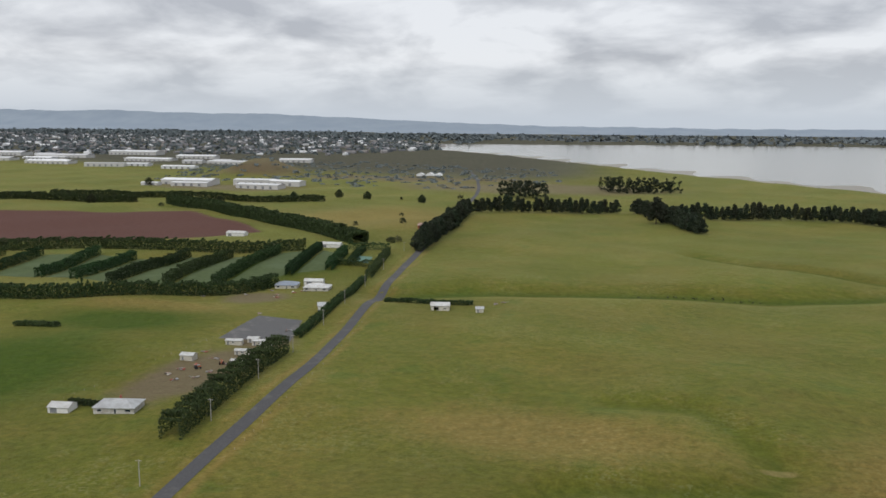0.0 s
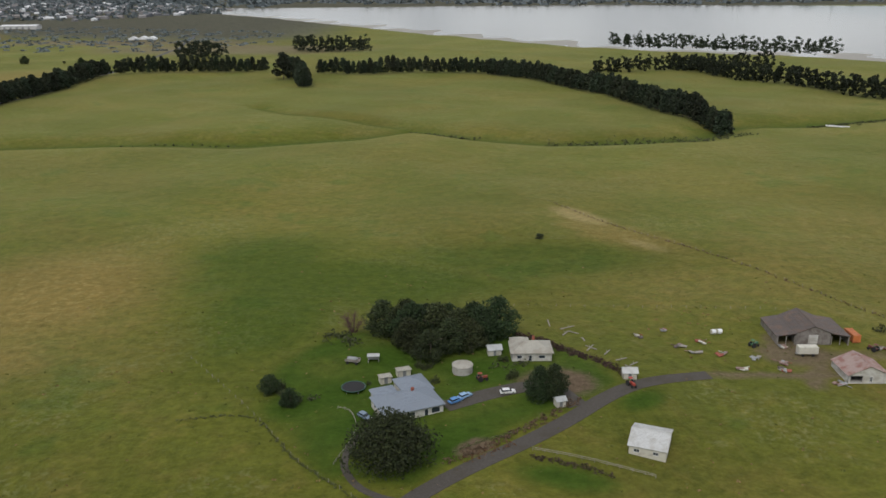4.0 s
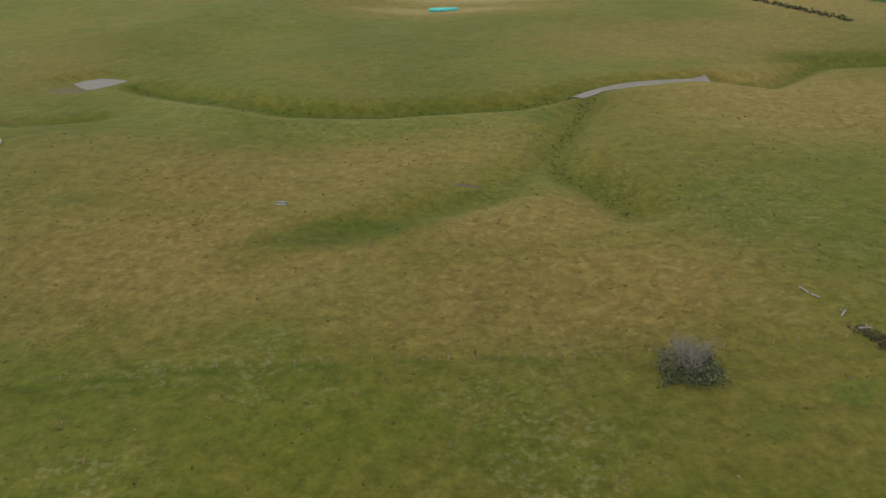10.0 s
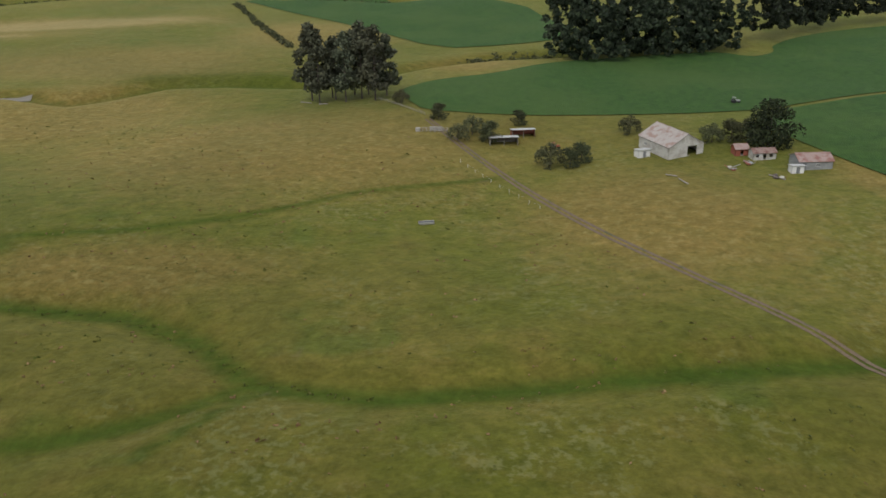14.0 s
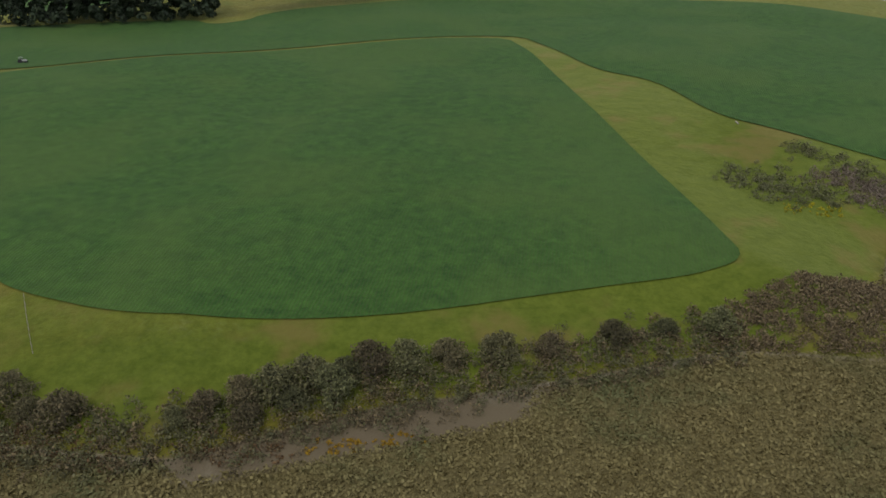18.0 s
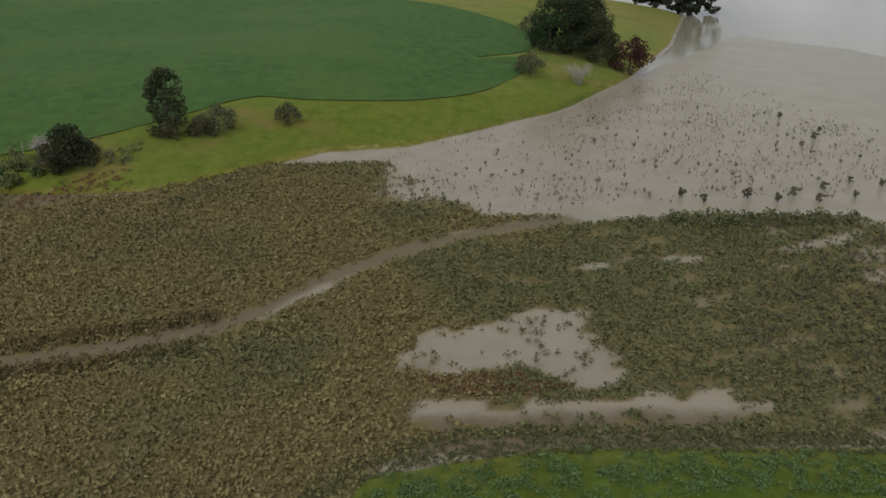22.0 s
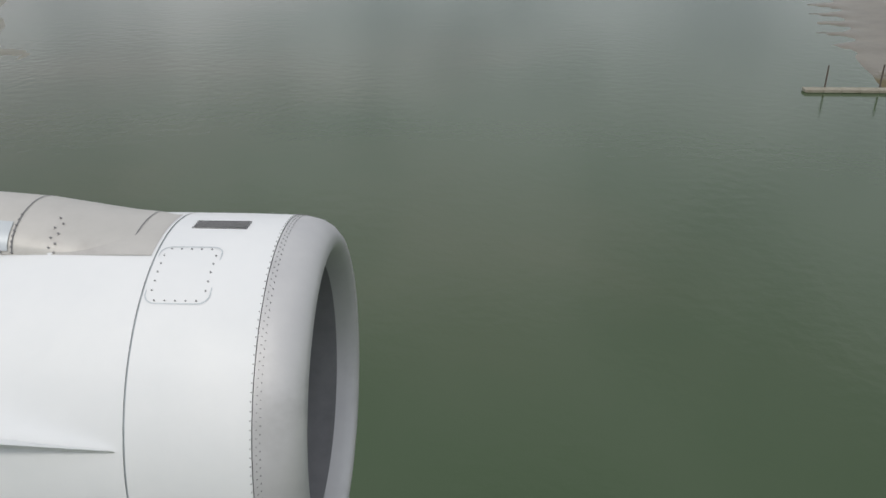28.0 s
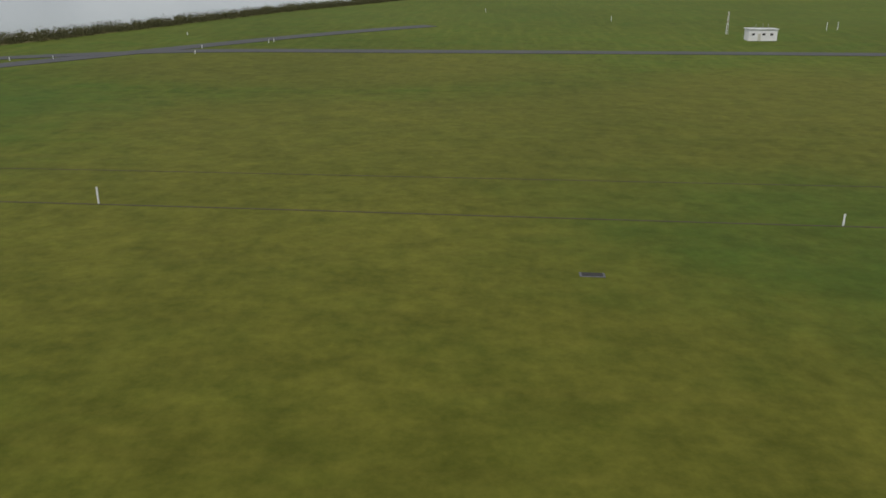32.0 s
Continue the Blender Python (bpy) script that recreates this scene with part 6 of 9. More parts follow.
def gable(name, label, category, x, y, turn, length, wide, eave, rise, wall, roof, holes=(), over=0.35, group="", leaf=None, z=None):
    """A ridged building, long side along x, front wall at -y. holes: (side, u0, u1, z0, z1, kind)."""
    b = empty(name, x, y, z, turn)
    L, W = length, wide
    sides = {"front": pose(-L / 2, -W / 2, 0), "back": pose(L / 2, W / 2, 0, 0, 0, 180), "left": pose(-L / 2, W / 2, 0, 0, 0, -90), "right": pose(L / 2, -W / 2, 0, 0, 0, 90)}
    for s, m in sides.items():
        size = L if s in ("front", "back") else W
        mine = [h for h in holes if h[0] == s]
        w = part("wall", wall_panel(size, eave, [h[1:5] for h in mine]), wall, b)
        w.matrix_basis = m
        for _, u0, u1, z0, z1, kind in mine:
            if kind == "window":
                f = bmesh.new()
                for q in ((u0, u1, z0, z0 + 0.1), (u0, u1, z1 - 0.1, z1), (u0, u0 + 0.08, z0 + 0.1, z1 - 0.1), (u1 - 0.08, u1, z0 + 0.1, z1 - 0.1), ((u0 + u1) / 2 - 0.04, (u0 + u1) / 2 + 0.04, z0 + 0.1, z1 - 0.1)):
                    block(q[0], q[1], -0.05, 0.12, q[2], q[3], f)
                win = part("window", f, WHITE, b)
                win.matrix_basis = m
                part("pane", block(u0 + 0.05, u1 - 0.05, 0.05, 0.07, z0 + 0.05, z1 - 0.05), GLASS, win)
            elif kind == "door":
                d = part("door", block(u0, u1, 0.04, 0.10, z0, z1, bevel=0.01), leaf or GREY_DOOR, b)
                d.matrix_basis = m
                part("handle", block(u1 - 0.25, u1 - 0.15, 0.0, 0.045, z0 + 0.95, z0 + 1.1), STEEL, d)
    for side in (-1, 1):
        g = part("gable_end", prism([(-W / 2, eave), (W / 2, eave), (0, eave + rise)], -0.08, 0.08), wall, b)
        g.matrix_basis = pose(side * (L / 2 - 0.08), 0, 0, 0, 0, 90)
    k = math.hypot(W / 2, rise)
    n = (rise / k * 0.10, W / 2 / k * 0.10)
    o = over / (W / 2)
    for side in (-1, 1):
        e = (side * (W / 2) * (1 + o), eave - rise * o)
        r = part("roof_slope", prism([(e[0], e[1]), (0, eave + rise), (side * n[0], eave + rise + n[1]), (e[0] + side * n[0], e[1] + n[1])], -L / 2 - over, L / 2 + over), roof, b)
        r.matrix_basis = pose(0, 0, 0, 0, 0, 90)
    part("ridge_cap", rod((-L / 2 - over, 0, eave + rise + 0.1), (L / 2 + over, 0, eave + rise + 0.1), 0.12, sides=6), roof, b)
    part("floor_slab", block(-L / 2 + 0.1, L / 2 - 0.1, -W / 2 + 0.1, W / 2 - 0.1, -0.6, 0.05), CONCRETE, b)
    return tagged(b, label, category, group)


def hip_roof(length, wide, eave, rise, over=0.5):
    L, W = length / 2 + over, wide / 2 + over
    r = max(0.1, L - W)
    bm = bmesh.new()
    v = [bm.verts.new(c) for c in ((-L, -W, eave), (L, -W, eave), (L, W, eave), (-L, W, eave), (-r, 0, eave + rise), (r, 0, eave + rise), (-L, -W, eave - 0.18), (L, -W, eave - 0.18), (L, W, eave - 0.18), (-L, W, eave - 0.18))]
    for f in ((0, 1, 5, 4), (1, 2, 5), (2, 3, 4, 5), (3, 0, 4), (0, 6, 7, 1), (1, 7, 8, 2), (2, 8, 9, 3), (3, 9, 6, 0), (6, 9, 8, 7)):
        bm.faces.new([v[i] for i in f])
    bmesh.ops.recalc_face_normals(bm, faces=bm.faces)
    return bm


def hip_house(name, label, x, y, turn, length, wide, eave, rise, wall, roof, holes, wings=(), chimney=None, group="", z=None):
    b = empty(name, x, y, z, turn)
    L, W = length, wide
    sides = {"front": pose(-L / 2, -W / 2, 0), "back": pose(L / 2, W / 2, 0, 0, 0, 180), "left": pose(-L / 2, W / 2, 0, 0, 0, -90), "right": pose(L / 2, -W / 2, 0, 0, 0, 90)}
    for s, m in sides.items():
        size = L if s in ("front", "back") else W
        mine = [h for h in holes if h[0] == s]
        part("wall", wall_panel(size, eave, [h[1:5] for h in mine]), wall, b).matrix_basis = m
        for _, u0, u1, z0, z1, kind in mine:
            f = bmesh.new()
            for q in ((u0, u1, z0, z0 + 0.1), (u0, u1, z1 - 0.1, z1), (u0, u0 + 0.08, z0 + 0.1, z1 - 0.1), (u1 - 0.08, u1, z0 + 0.1, z1 - 0.1)):
                block(q[0], q[1], -0.05, 0.12, q[2], q[3], f)
            win = part("window" if kind == "window" else "door", f, WHITE, b)
            win.matrix_basis = m
            part("pane", block(u0 + 0.05, u1 - 0.05, 0.05, 0.07, z0 + 0.05, z1 - 0.05), GLASS, win)
    part("roof", hip_roof(L, W, eave, rise), roof, b)
    for wx, wy, wl, ww, wr in wings:
        part("wing_wall", block(wx - wl / 2, wx + wl / 2, wy - ww / 2, wy + ww / 2, -0.6, eave - 0.02), wall, b)
        m = pose(wx, wy, 0.004, 0, 0, 0 if wl > ww else 90)
        part("wing_roof", hip_roof(max(wl, ww), min(wl, ww), eave, wr), roof, b).matrix_basis = m
    if chimney:
        part("chimney", block(chimney[0] - 0.4, chimney[0] + 0.4, chimney[1] - 0.3, chimney[1] + 0.3, eave, chimney[2], bevel=0.04), BRICK_RED, b)
    return tagged(b, label, "house", group)


def lean_to(name, label, x, y, turn, length, deep, low, high, wall, roof, open_front=True, category="shed", group=""):
    """One-slope shed, open to -y or closed."""
    b = empty(name, x, y, None, turn)
    L, W = length / 2, deep / 2
    part("back_wall", block(-L, L, W - 0.12, W, -0.5, low), wall, b)
    for s in (-1, 1):
        w = part("end_wall", prism([(-W, -0.5), (W, -0.5), (W, low), (-W, high)], -0.06, 0.06), wall, b)
        w.matrix_basis = pose(s * (L - 0.06), 0, 0, 0, 0, 90)
    if open_front:
        for i in range(max(2, int(length // 4) + 1)):
            u = -L + 0.1 + (2 * L - 0.2) * i / max(1, int(length // 4))
            part("post", block(u - 0.08, u + 0.08, -W, -W + 0.16, -0.5, high), GREY_WOOD, b)
    else:
        part("front_wall", block(-L, L, -W, -W + 0.12, -0.5, high), wall, b)
        part("door", block(-0.5, 0.5, -W - 0.05, -W - 0.003, 0, 2.0), GREY_DOOR, b)
    r = part("roof", prism([(-W - 0.4, high + 0.04), (W + 0.3, low + 0.04), (W + 0.3, low + 0.14), (-W - 0.4, high + 0.14)], -L - 0.3, L + 0.3), roof, b)
    r.matrix_basis = pose(0, 0, 0, 0, 0, 90)
    return tagged(b, label, category, group)


def car(label, x, y, turn, colour, name="car", high=1.45, long=4.3):
    c = empty(name, x, y, None, turn)
    L = long / 2
    body = prism([(-L, 0.35), (-L, 0.85), (-L + 0.2, 0.95), (L - 1.2, 0.98), (L - 0.1, 0.82), (L, 0.6), (L, 0.35)], -0.85, 0.85)
    bmesh.ops.bevel(body, geom=body.edges[:], offset=0.05, segments=1, affect="EDGES")
    p = paint("car_paint", colour)
    part("body", body, p, c)
    part("cabin_glass", prism([(-L + 0.25, 0.94), (-L + 0.6, high - 0.08), (0.4, high - 0.08), (1.05, 0.97)], -0.74, 0.74), GLASS, c)
    part("roof", block(-L + 0.58, 0.42, -0.72, 0.72, high - 0.09, high, bevel=0.03), p, c)
    for sx in (-L + 0.8, L - 0.85):
        for sy in (-0.8, 0.8):
            w = part("wheel", rod((sx, sy - 0.1, 0.32), (sx, sy + 0.1, 0.32), 0.32, sides=14), RUBBER, c)
            part("rim", rod((sx, sy * 1.0 + (0.11 if sy > 0 else -0.11), 0.32), (sx, sy + (0.09 if sy > 0 else -0.09), 0.32), 0.19, sides=10), STEEL, w)
    for sy in (-0.6, 0.6):
        part("headlight", block(L - 0.06, L + 0.01, sy - 0.18, sy + 0.18, 0.62, 0.74), WHITE, c)
    return tagged(c, label, "car", "parked cars")


def tractor(label, x, y, turn, colour):
    c = empty("tractor", x, y, None, turn)
    p = paint("tractor_paint", colour, 0.6)
    part("bonnet", block(0.1, 1.9, -0.35, 0.35, 0.8, 1.4, bevel=0.06), p, c)
    part("seat_pan", block(-0.9, 0.1, -0.5, 0.5, 0.8, 1.1, bevel=0.04), p, c)
    part("cab_roof", block(-1.0, 0.2, -0.6, 0.6, 2.3, 2.4, bevel=0.04), p, c)
    for sx, sy in ((-0.95, -0.55), (-0.95, 0.55), (0.12, -0.55), (0.12, 0.55)):
        part("cab_post", rod((sx, sy, 1.0), (sx, sy, 2.3), 0.04), STEEL, c)
    for sy in (-0.8, 0.8):
        part("rear_wheel", rod((-0.5, sy - 0.2, 0.8), (-0.5, sy + 0.2, 0.8), 0.8, sides=16), RUBBER, c)
        part("front_wheel", rod((1.5, sy * 0.8 - 0.12, 0.45), (1.5, sy * 0.8 + 0.12, 0.45), 0.45, sides=14), RUBBER, c)
    return tagged(c, label, "tractor", "tractors")


OLD_WIRE = surface("old_wire", (0.10, 0.095, 0.085), (0.17, 0.16, 0.145), 2.0, 0.7, 0.3, 0.0)


def fence(label, line, gap, tall, group="fences", wires=2, mat=None, thick=0.055, rail=0.007):
    """Posts with wires or rails between them along a line."""
    p = curve_points(line, gap)
    f = empty("fence", float(p[0, 0]), float(p[0, 1]), 0.0)
    o = Vector((float(p[0, 0]), float(p[0, 1]), 0))
    z = height(p[:, 0], p[:, 1])
    post = bpy.data.meshes.new("post")
    bm = rod((0, 0, -0.3), (0, 0, tall), thick, thick * 0.9, 6)
    bm.to_mesh(post)
    bm.free()
    post.materials.append(mat or GREY_WOOD)
    for (x, y), h in zip(p, z):
        q = part("post", post, None, f)
        q.location = Vector((float(x), float(y), float(h))) - o
    for k in range(wires):
        bm = bmesh.new()
        hh = tall * (0.92 - 0.4 * k)
        side = np.gradient(p, axis=0)
        side = np.stack([-side[:, 1], side[:, 0]], 1) / (np.hypot(*side.T)[:, None] + 1e-9) * rail
        rings = [[bm.verts.new((x - o.x + a * sx, y - o.y + a * sy, h + hh + b * rail)) for a, b in ((-1, 0), (0, -1), (1, 0), (0, 1))] for (x, y), (sx, sy), h in zip(p.tolist(), side.tolist(), z.tolist())]
        for a, b in zip(rings, rings[1:]):
            for i in range(4):
                bm.faces.new((a[i], a[(i + 1) % 4], b[(i + 1) % 4], b[i]))
        bm.faces.new(rings[0][::-1])
        bm.faces.new(rings[-1])
        part("wire", bm, mat or OLD_WIRE, f)
    return tagged(f, label, "fence", group)

def bare_tree(name, label, x, y, tall, wide, seed, material=None):
    """A leafless tree: limbs that fork three times."""
    q = np.random.default_rng(seed)
    t = empty(name, x, y)
    trunk, limb, twig = rod((0, 0, -0.4), (0, 0, tall * 0.25), 0.4, 0.3, 8), bmesh.new(), bmesh.new()
    for i in range(16):
        a, far = i * 2.4 + q.uniform(-0.3, 0.3), wide * q.uniform(0.12, 0.40)
        e = Vector((far * math.cos(a), far * math.sin(a), tall * q.uniform(0.45, 0.9)))
        rod((e.x * 0.45, e.y * 0.45, -0.2), e, 0.11, 0.05, 6, limb)
        for j in range(8):
            d = Vector((q.normal() * wide * 0.2, q.normal() * wide * 0.2, q.uniform(-0.1, 0.3) * tall)) + e * 0.3
            f = e + d * 0.6
            rod(e * q.uniform(0.6, 1.0), f, 0.045, 0.02, 5, twig)
            for k in range(5):
                g = f + Vector((q.normal() * wide * 0.09, q.normal() * wide * 0.09, q.uniform(-0.15, 0.2) * tall))
                rod(f, g, 0.02, 0.01, 4, twig)
    part("trunk", trunk, material or GREY_WOOD, t)
    part("limb_frame", limb, material or GREY_WOOD, t)
    part("twig_crown", twig, material or GREY_WOOD, t)
    return tagged(t, label, "tree", "bare trees")


# ---- farmhouse among trees ----
DEAD_WOOD = surface("red_brown_twigs", (0.085, 0.050, 0.040), (0.15, 0.095, 0.075), 3.0, 0.95, bump=0.2)
hip_house("farmhouse", "white farmhouse with a blue-grey hipped iron roof", 258.0, 198.0, 25, 16.5, 11, 2.7, 2.4, WEATHERBOARD, BLUE_ROOF,
          [("front", 2, 4, 0.9, 2.1, "window"), ("front", 6, 8.5, 0.9, 2.1, "window"), ("front", 11, 12.2, 0.05, 2.1, "door"), ("front", 13, 15.5, 0.4, 2.2, "window"), ("left", 2, 4, 0.9, 2.1, "window"), ("left", 6.5, 8.5, 0.9, 2.1, "window")],
          wings=((5, 8.5, 8, 9, 1.9), (-4, 7.2, 6, 5, 1.3)), chimney=(2, 1, 5.6))
hip_house("cottage", "white cottage with a pale iron roof", 293.5, 231.0, 2, 12, 8.5, 2.9, 2.2, WEATHERBOARD, CREAM_IRON,
          [("front", 1.5, 3, 0.9, 2.1, "window"), ("front", 5, 6, 0.05, 2.1, "door"), ("front", 8, 10, 0.9, 2.1, "window")], wings=((-3, 4.2, 5, 5, 1.5),), chimney=(1, 2, 5.6))
gable("white_shed", "small white shed with a broad white roof", "shed", 319.5, 181.5, -20, 9, 11, 2.6, 1.8, CREAM, WHITE_IRON, [("front", 1.2, 2.6, 0.9, 1.9, "window"), ("front", 5.8, 7.2, 0.9, 1.9, "window")], group="farm sheds")
gable("garden_hut", "cream garden hut with a grey roof", "shed", 282.5, 232.5, 10, 4, 3, 2.1, 0.9, CREAM, ZINC, [("front", 1.5, 2.4, 0, 1.9, "door")], group="garden huts")
gable("garden_hut", "cream hut beside the gravel drive", "shed", 321, 217.5, 0, 4, 3, 2.1, 0.9, CREAM, WHITE_IRON, [("front", 1.5, 2.4, 0, 1.9, "door")], group="garden huts")
gable("garden_hut", "small pale hut at the bend of the drive", "shed", 299, 199.5, 20, 2.6, 2.2, 2.0, 0.6, CREAM, ZINC, [("front", 0.8, 1.7, 0, 1.8, "door")], group="garden huts")
lean_to("chicken_shed", "white open-fronted chicken shed", 245.7, 228.5, 5, 3.2, 2.4, 1.7, 2.1, WHITE, WHITE_IRON, True, group="lean-to sheds")
lean_to("lean_to_shed", "cream lean-to shed behind the farmhouse", 255.5, 218.5, 20, 3.8, 2.8, 1.9, 2.3, CREAM, CREAM_IRON, False, group="lean-to sheds")
lean_to("lean_to_shed", "cream lean-to shed behind the farmhouse", 250.5, 214.5, 20, 3.2, 2.6, 1.8, 2.1, CREAM, CREAM_IRON, False, group="lean-to sheds")
t = empty("water_tank", 272.8, 220)
part("tank_wall", rod((0, 0, -0.3), (0, 0, 2.4), 3.0, sides=24), CONCRETE, t)
part("tank_roof", rod((0, 0, 2.4), (0, 0, 3.0), 3.15, 0.2, sides=24), CREAM_IRON, t)
tagged(t, "round cream concrete water tank with a low cone roof", "water tank")
t = empty("trampoline", 242, 210)
ring = bmesh.new()
for i in range(24):
    a, b = 2 * math.pi * i / 24, 2 * math.pi * (i + 1) / 24
    rod((3.4 * math.cos(a), 3.4 * math.sin(a), 0.9), (3.4 * math.cos(b), 3.4 * math.sin(b), 0.9), 0.14, sides=5, bm=ring)
part("ring", ring, paint("dark_green_pad", (0.03, 0.10, 0.07)), t)
part("mat", rod((0, 0, 0.86), (0, 0, 0.89), 3.3, sides=24), RUBBER, t)
for i in range(6):
    a = math.pi * i / 3
    part("leg", rod((3.3 * math.cos(a), 3.3 * math.sin(a), -0.2), (3.3 * math.cos(a), 3.3 * math.sin(a), 0.9), 0.05), STEEL, t)
tagged(t, "round dark green garden trampoline on steel legs", "trampoline")
car("white saloon car parked on the gravel yard", 285.4, 206, 10, (0.72, 0.72, 0.72))
car("bright blue car parked beside the farmhouse", 271, 201.5, 40, (0.10, 0.26, 0.55))
car("pale blue car parked beside the farmhouse", 273.5, 204, 40, (0.26, 0.42, 0.62))
car("grey-blue car parked by the farmhouse wall", 247, 193.3, -45, (0.18, 0.24, 0.32))
tractor("orange-red machine in the roadside yard", -196, 356, 40, (0.42, 0.12, 0.05))
tractor("orange-red machine in the roadside yard", -188, 366, 100, (0.42, 0.12, 0.05))
tractor("old red tractor on the lawn", 278.2, 214, 20, (0.30, 0.07, 0.04))
tractor("red tractor beside the drive", 320.5, 212, -70, (0.36, 0.06, 0.04))
fence("wire paddock fence with weathered posts", [(190, 228), (217, 195), (226.9, 180.6), (232.8, 171.9), (239.6, 165), (256, 150)], 4.0, 1.1, wires=2)
fence("long wire paddock fence", [(281, 276), (330, 272), (385, 268)], 5.0, 1.1, wires=2)
fence("post and rail fence along the drive", [(290, 177), (302, 174), (318, 168)], 3.0, 1.1, wires=2, mat=GREY_WOOD, rail=0.06)
r = np.random.default_rng(51)
shrubs("boundary_scrub", np.array(row_spots([(290, 248), (298, 245), (304, 235), (313.6, 228), (321.4, 218.5)], 0.6, r, 0.6, 3, 1.0)), 0.8, 0.9, 26, 0.2, DEAD_BRUSH, "brown scrub along the back boundary of the farmyard", "scrub", r)
shrubs("fence_grass", np.array(row_spots([(198.5, 190), (217, 195), (226.9, 180.6), (232.8, 171.9), (239.6, 165), (256, 150)], 0.7, r, 0.25, 1)), 0.42, 0.5, 18, 0.16, BRIAR, "rank grass grown up through the garden fence", "grass", r)
shrubs("garden_bank", np.array(row_spots([(269, 171), (282, 181), (293, 191), (304, 203)], 0.8, r, 0.6, 2, 1.1)), 0.7, 0.7, 24, 0.19, SCRUB, "low planted stone bank above the drive", "shrubs", r)
shrubs("lawn_hedge", np.array(row_spots([(270.5, 175.5), (277, 180.5), (284, 184.5), (290.3, 188.2)], 0.5, r, 0.2, 1)), 0.45, 0.5, 22, 0.14, BRIAR, "low clipped hedge along the house lawn", "hedge", r)
shrubs("rose_bed", np.array(row_spots([(273, 172), (279, 175.5), (285, 180)], 0.7, r, 0.6, 3, 0.9)), 0.5, 0.5, 16, 0.14, RUST_SEDGE, "rust brown planted bed above the drive", "shrubs", r)
shrubs("ditch_growth", np.array(row_spots([(289.6, 174.2), (295, 172.5), (300.2, 171.3), (308, 168)], 0.6, r, 0.4, 2, 0.8)), 0.6, 0.6, 20, 0.17, DEAD_BRUSH, "dark growth along the ditch beside the drive", "scrub", r)
shrubs("yard_bushes", np.array([(245.9, 212.9), (287.6, 216.1), (286.2, 214.8), (284.3, 227.4), (285.6, 226.6), (261.5, 222.2), (263.0, 223.4), (259.8, 223.8), (220.8, 208), (222, 209.5), (221, 211), (225.8, 198.8), (226.8, 200.2), (265, 213.5)]), 1.5, 2.3, 260, 0.2, BROAD, "dark rounded garden bushes round the farmhouse", "bush", r)
bare_tree("bare_tree", "leafless red-brown tree behind the garden", 236.5, 250.5, 5.5, 7, 8, DEAD_WOOD)
wagon = empty("farm_wagon", 239.6, 227.0, None, -12)
part("bed", block(-2.2, 2.2, -1.0, 1.0, 0.8, 0.98, bevel=0.02), GREY_WOOD, wagon)
for sy in (-1.0, 0.9):
    part("side_board", block(-2.2, 2.2, sy, sy + 0.1, 0.99, 1.6), GREY_BOARD, wagon)
part("load", block(-1.6, 1.4, -0.8, 0.8, 0.99, 1.9, bevel=0.25), GREY_SHEET, wagon)
for sx in (-1.4, 1.4):
    for sy in (-1.1, 1.1):
        part("wheel", rod((sx, sy - 0.1, 0.42), (sx, sy + 0.1, 0.42), 0.44, sides=14), RUBBER, wagon)
tagged(wagon, "grey loaded farm wagon on the back lawn", "wagon")
fence("low white garden fence", [(239.2, 198.6), (243.1, 197.3), (246.4, 186), (242.4, 169.8)], 2.0, 0.8, wires=2, mat=GREY_WOOD, rail=0.04)
shrubs("garden_shrubs", np.array(row_spots([(238, 240), (234, 248), (228, 244)], 1.5, r, 1.5, 2, 2) + row_spots([(283, 222), (292, 225)], 1.2, r, 1.0, 1, 1) + row_spots([(222, 206), (230, 203)], 1.5, r, 1, 2, 2)), 1.5, 1.6, 16, 0.4, OLIVE, "olive garden shrubs on the lawn", "shrubs", r)


def logs(label, spots, long, seed, material=None, name="log"):
    q = np.random.default_rng(seed)
    for x, y in spots:
        a, l = float(q.uniform(0, 180)), long * float(q.uniform(0.6, 1.4))
        o = empty(name, x, y, h1(x, y), a)
        part("stem", rod((-l / 2, 0, 0.2), (l / 2, 0, 0.28), 0.22, 0.15, 7), material or GREY_WOOD, o)
        part("branch", rod((0, 0, 0.25), (l * 0.2, 0.9, 0.7), 0.1, 0.04, 5), material or GREY_WOOD, o)
        tagged(o, label, "log", "loose timber")


logs("bleached log lying on the grass", row_spots([(303.5, 258), (310, 244), (325, 224)], 4.0, r, 1.5), 4.0, 1)

# ---- farm sheds ----
barn = gable("barn", "dark rusted barn with a central gable and side sheds", "barn", 383, 249, 90, 15, 11, 3.6, 2.4, GREY_BOARD, DARK_ROOF, [("left", 4.0, 7.0, 0, 3.0, "door")], leaf=WEATHERBOARD)
for s in (-1, 1):
    part("side_roof", prism([(s * 5.6, 3.45), (s * 11.6, 2.5), (s * 11.6, 2.62), (s * 5.6, 3.57)] if s > 0 else [(-11.6, 2.5), (-5.6, 3.45), (-5.6, 3.57), (-11.6, 2.62)], -7.8, 7.8), DARK_ROOF, barn).matrix_basis = pose(0, 0, 0, 0, 0, 90)
    part("side_wall", block(-7.5, 7.5, s * 11.2 - 0.08, s * 11.2 + 0.08, -0.6, 2.5), GREY_BOARD, barn)
    part("back_panel", block(7.3, 7.45, min(s * 5.6, s * 11.1), max(s * 5.6, s * 11.1), -0.6, 2.4), GREY_BOARD, barn)
    for u in (5.7, 8.4, 11.0):
        part("post", block(-7.6, -7.4, s * u - 0.1, s * u + 0.1, -0.5, 2.55), GREY_WOOD, barn)
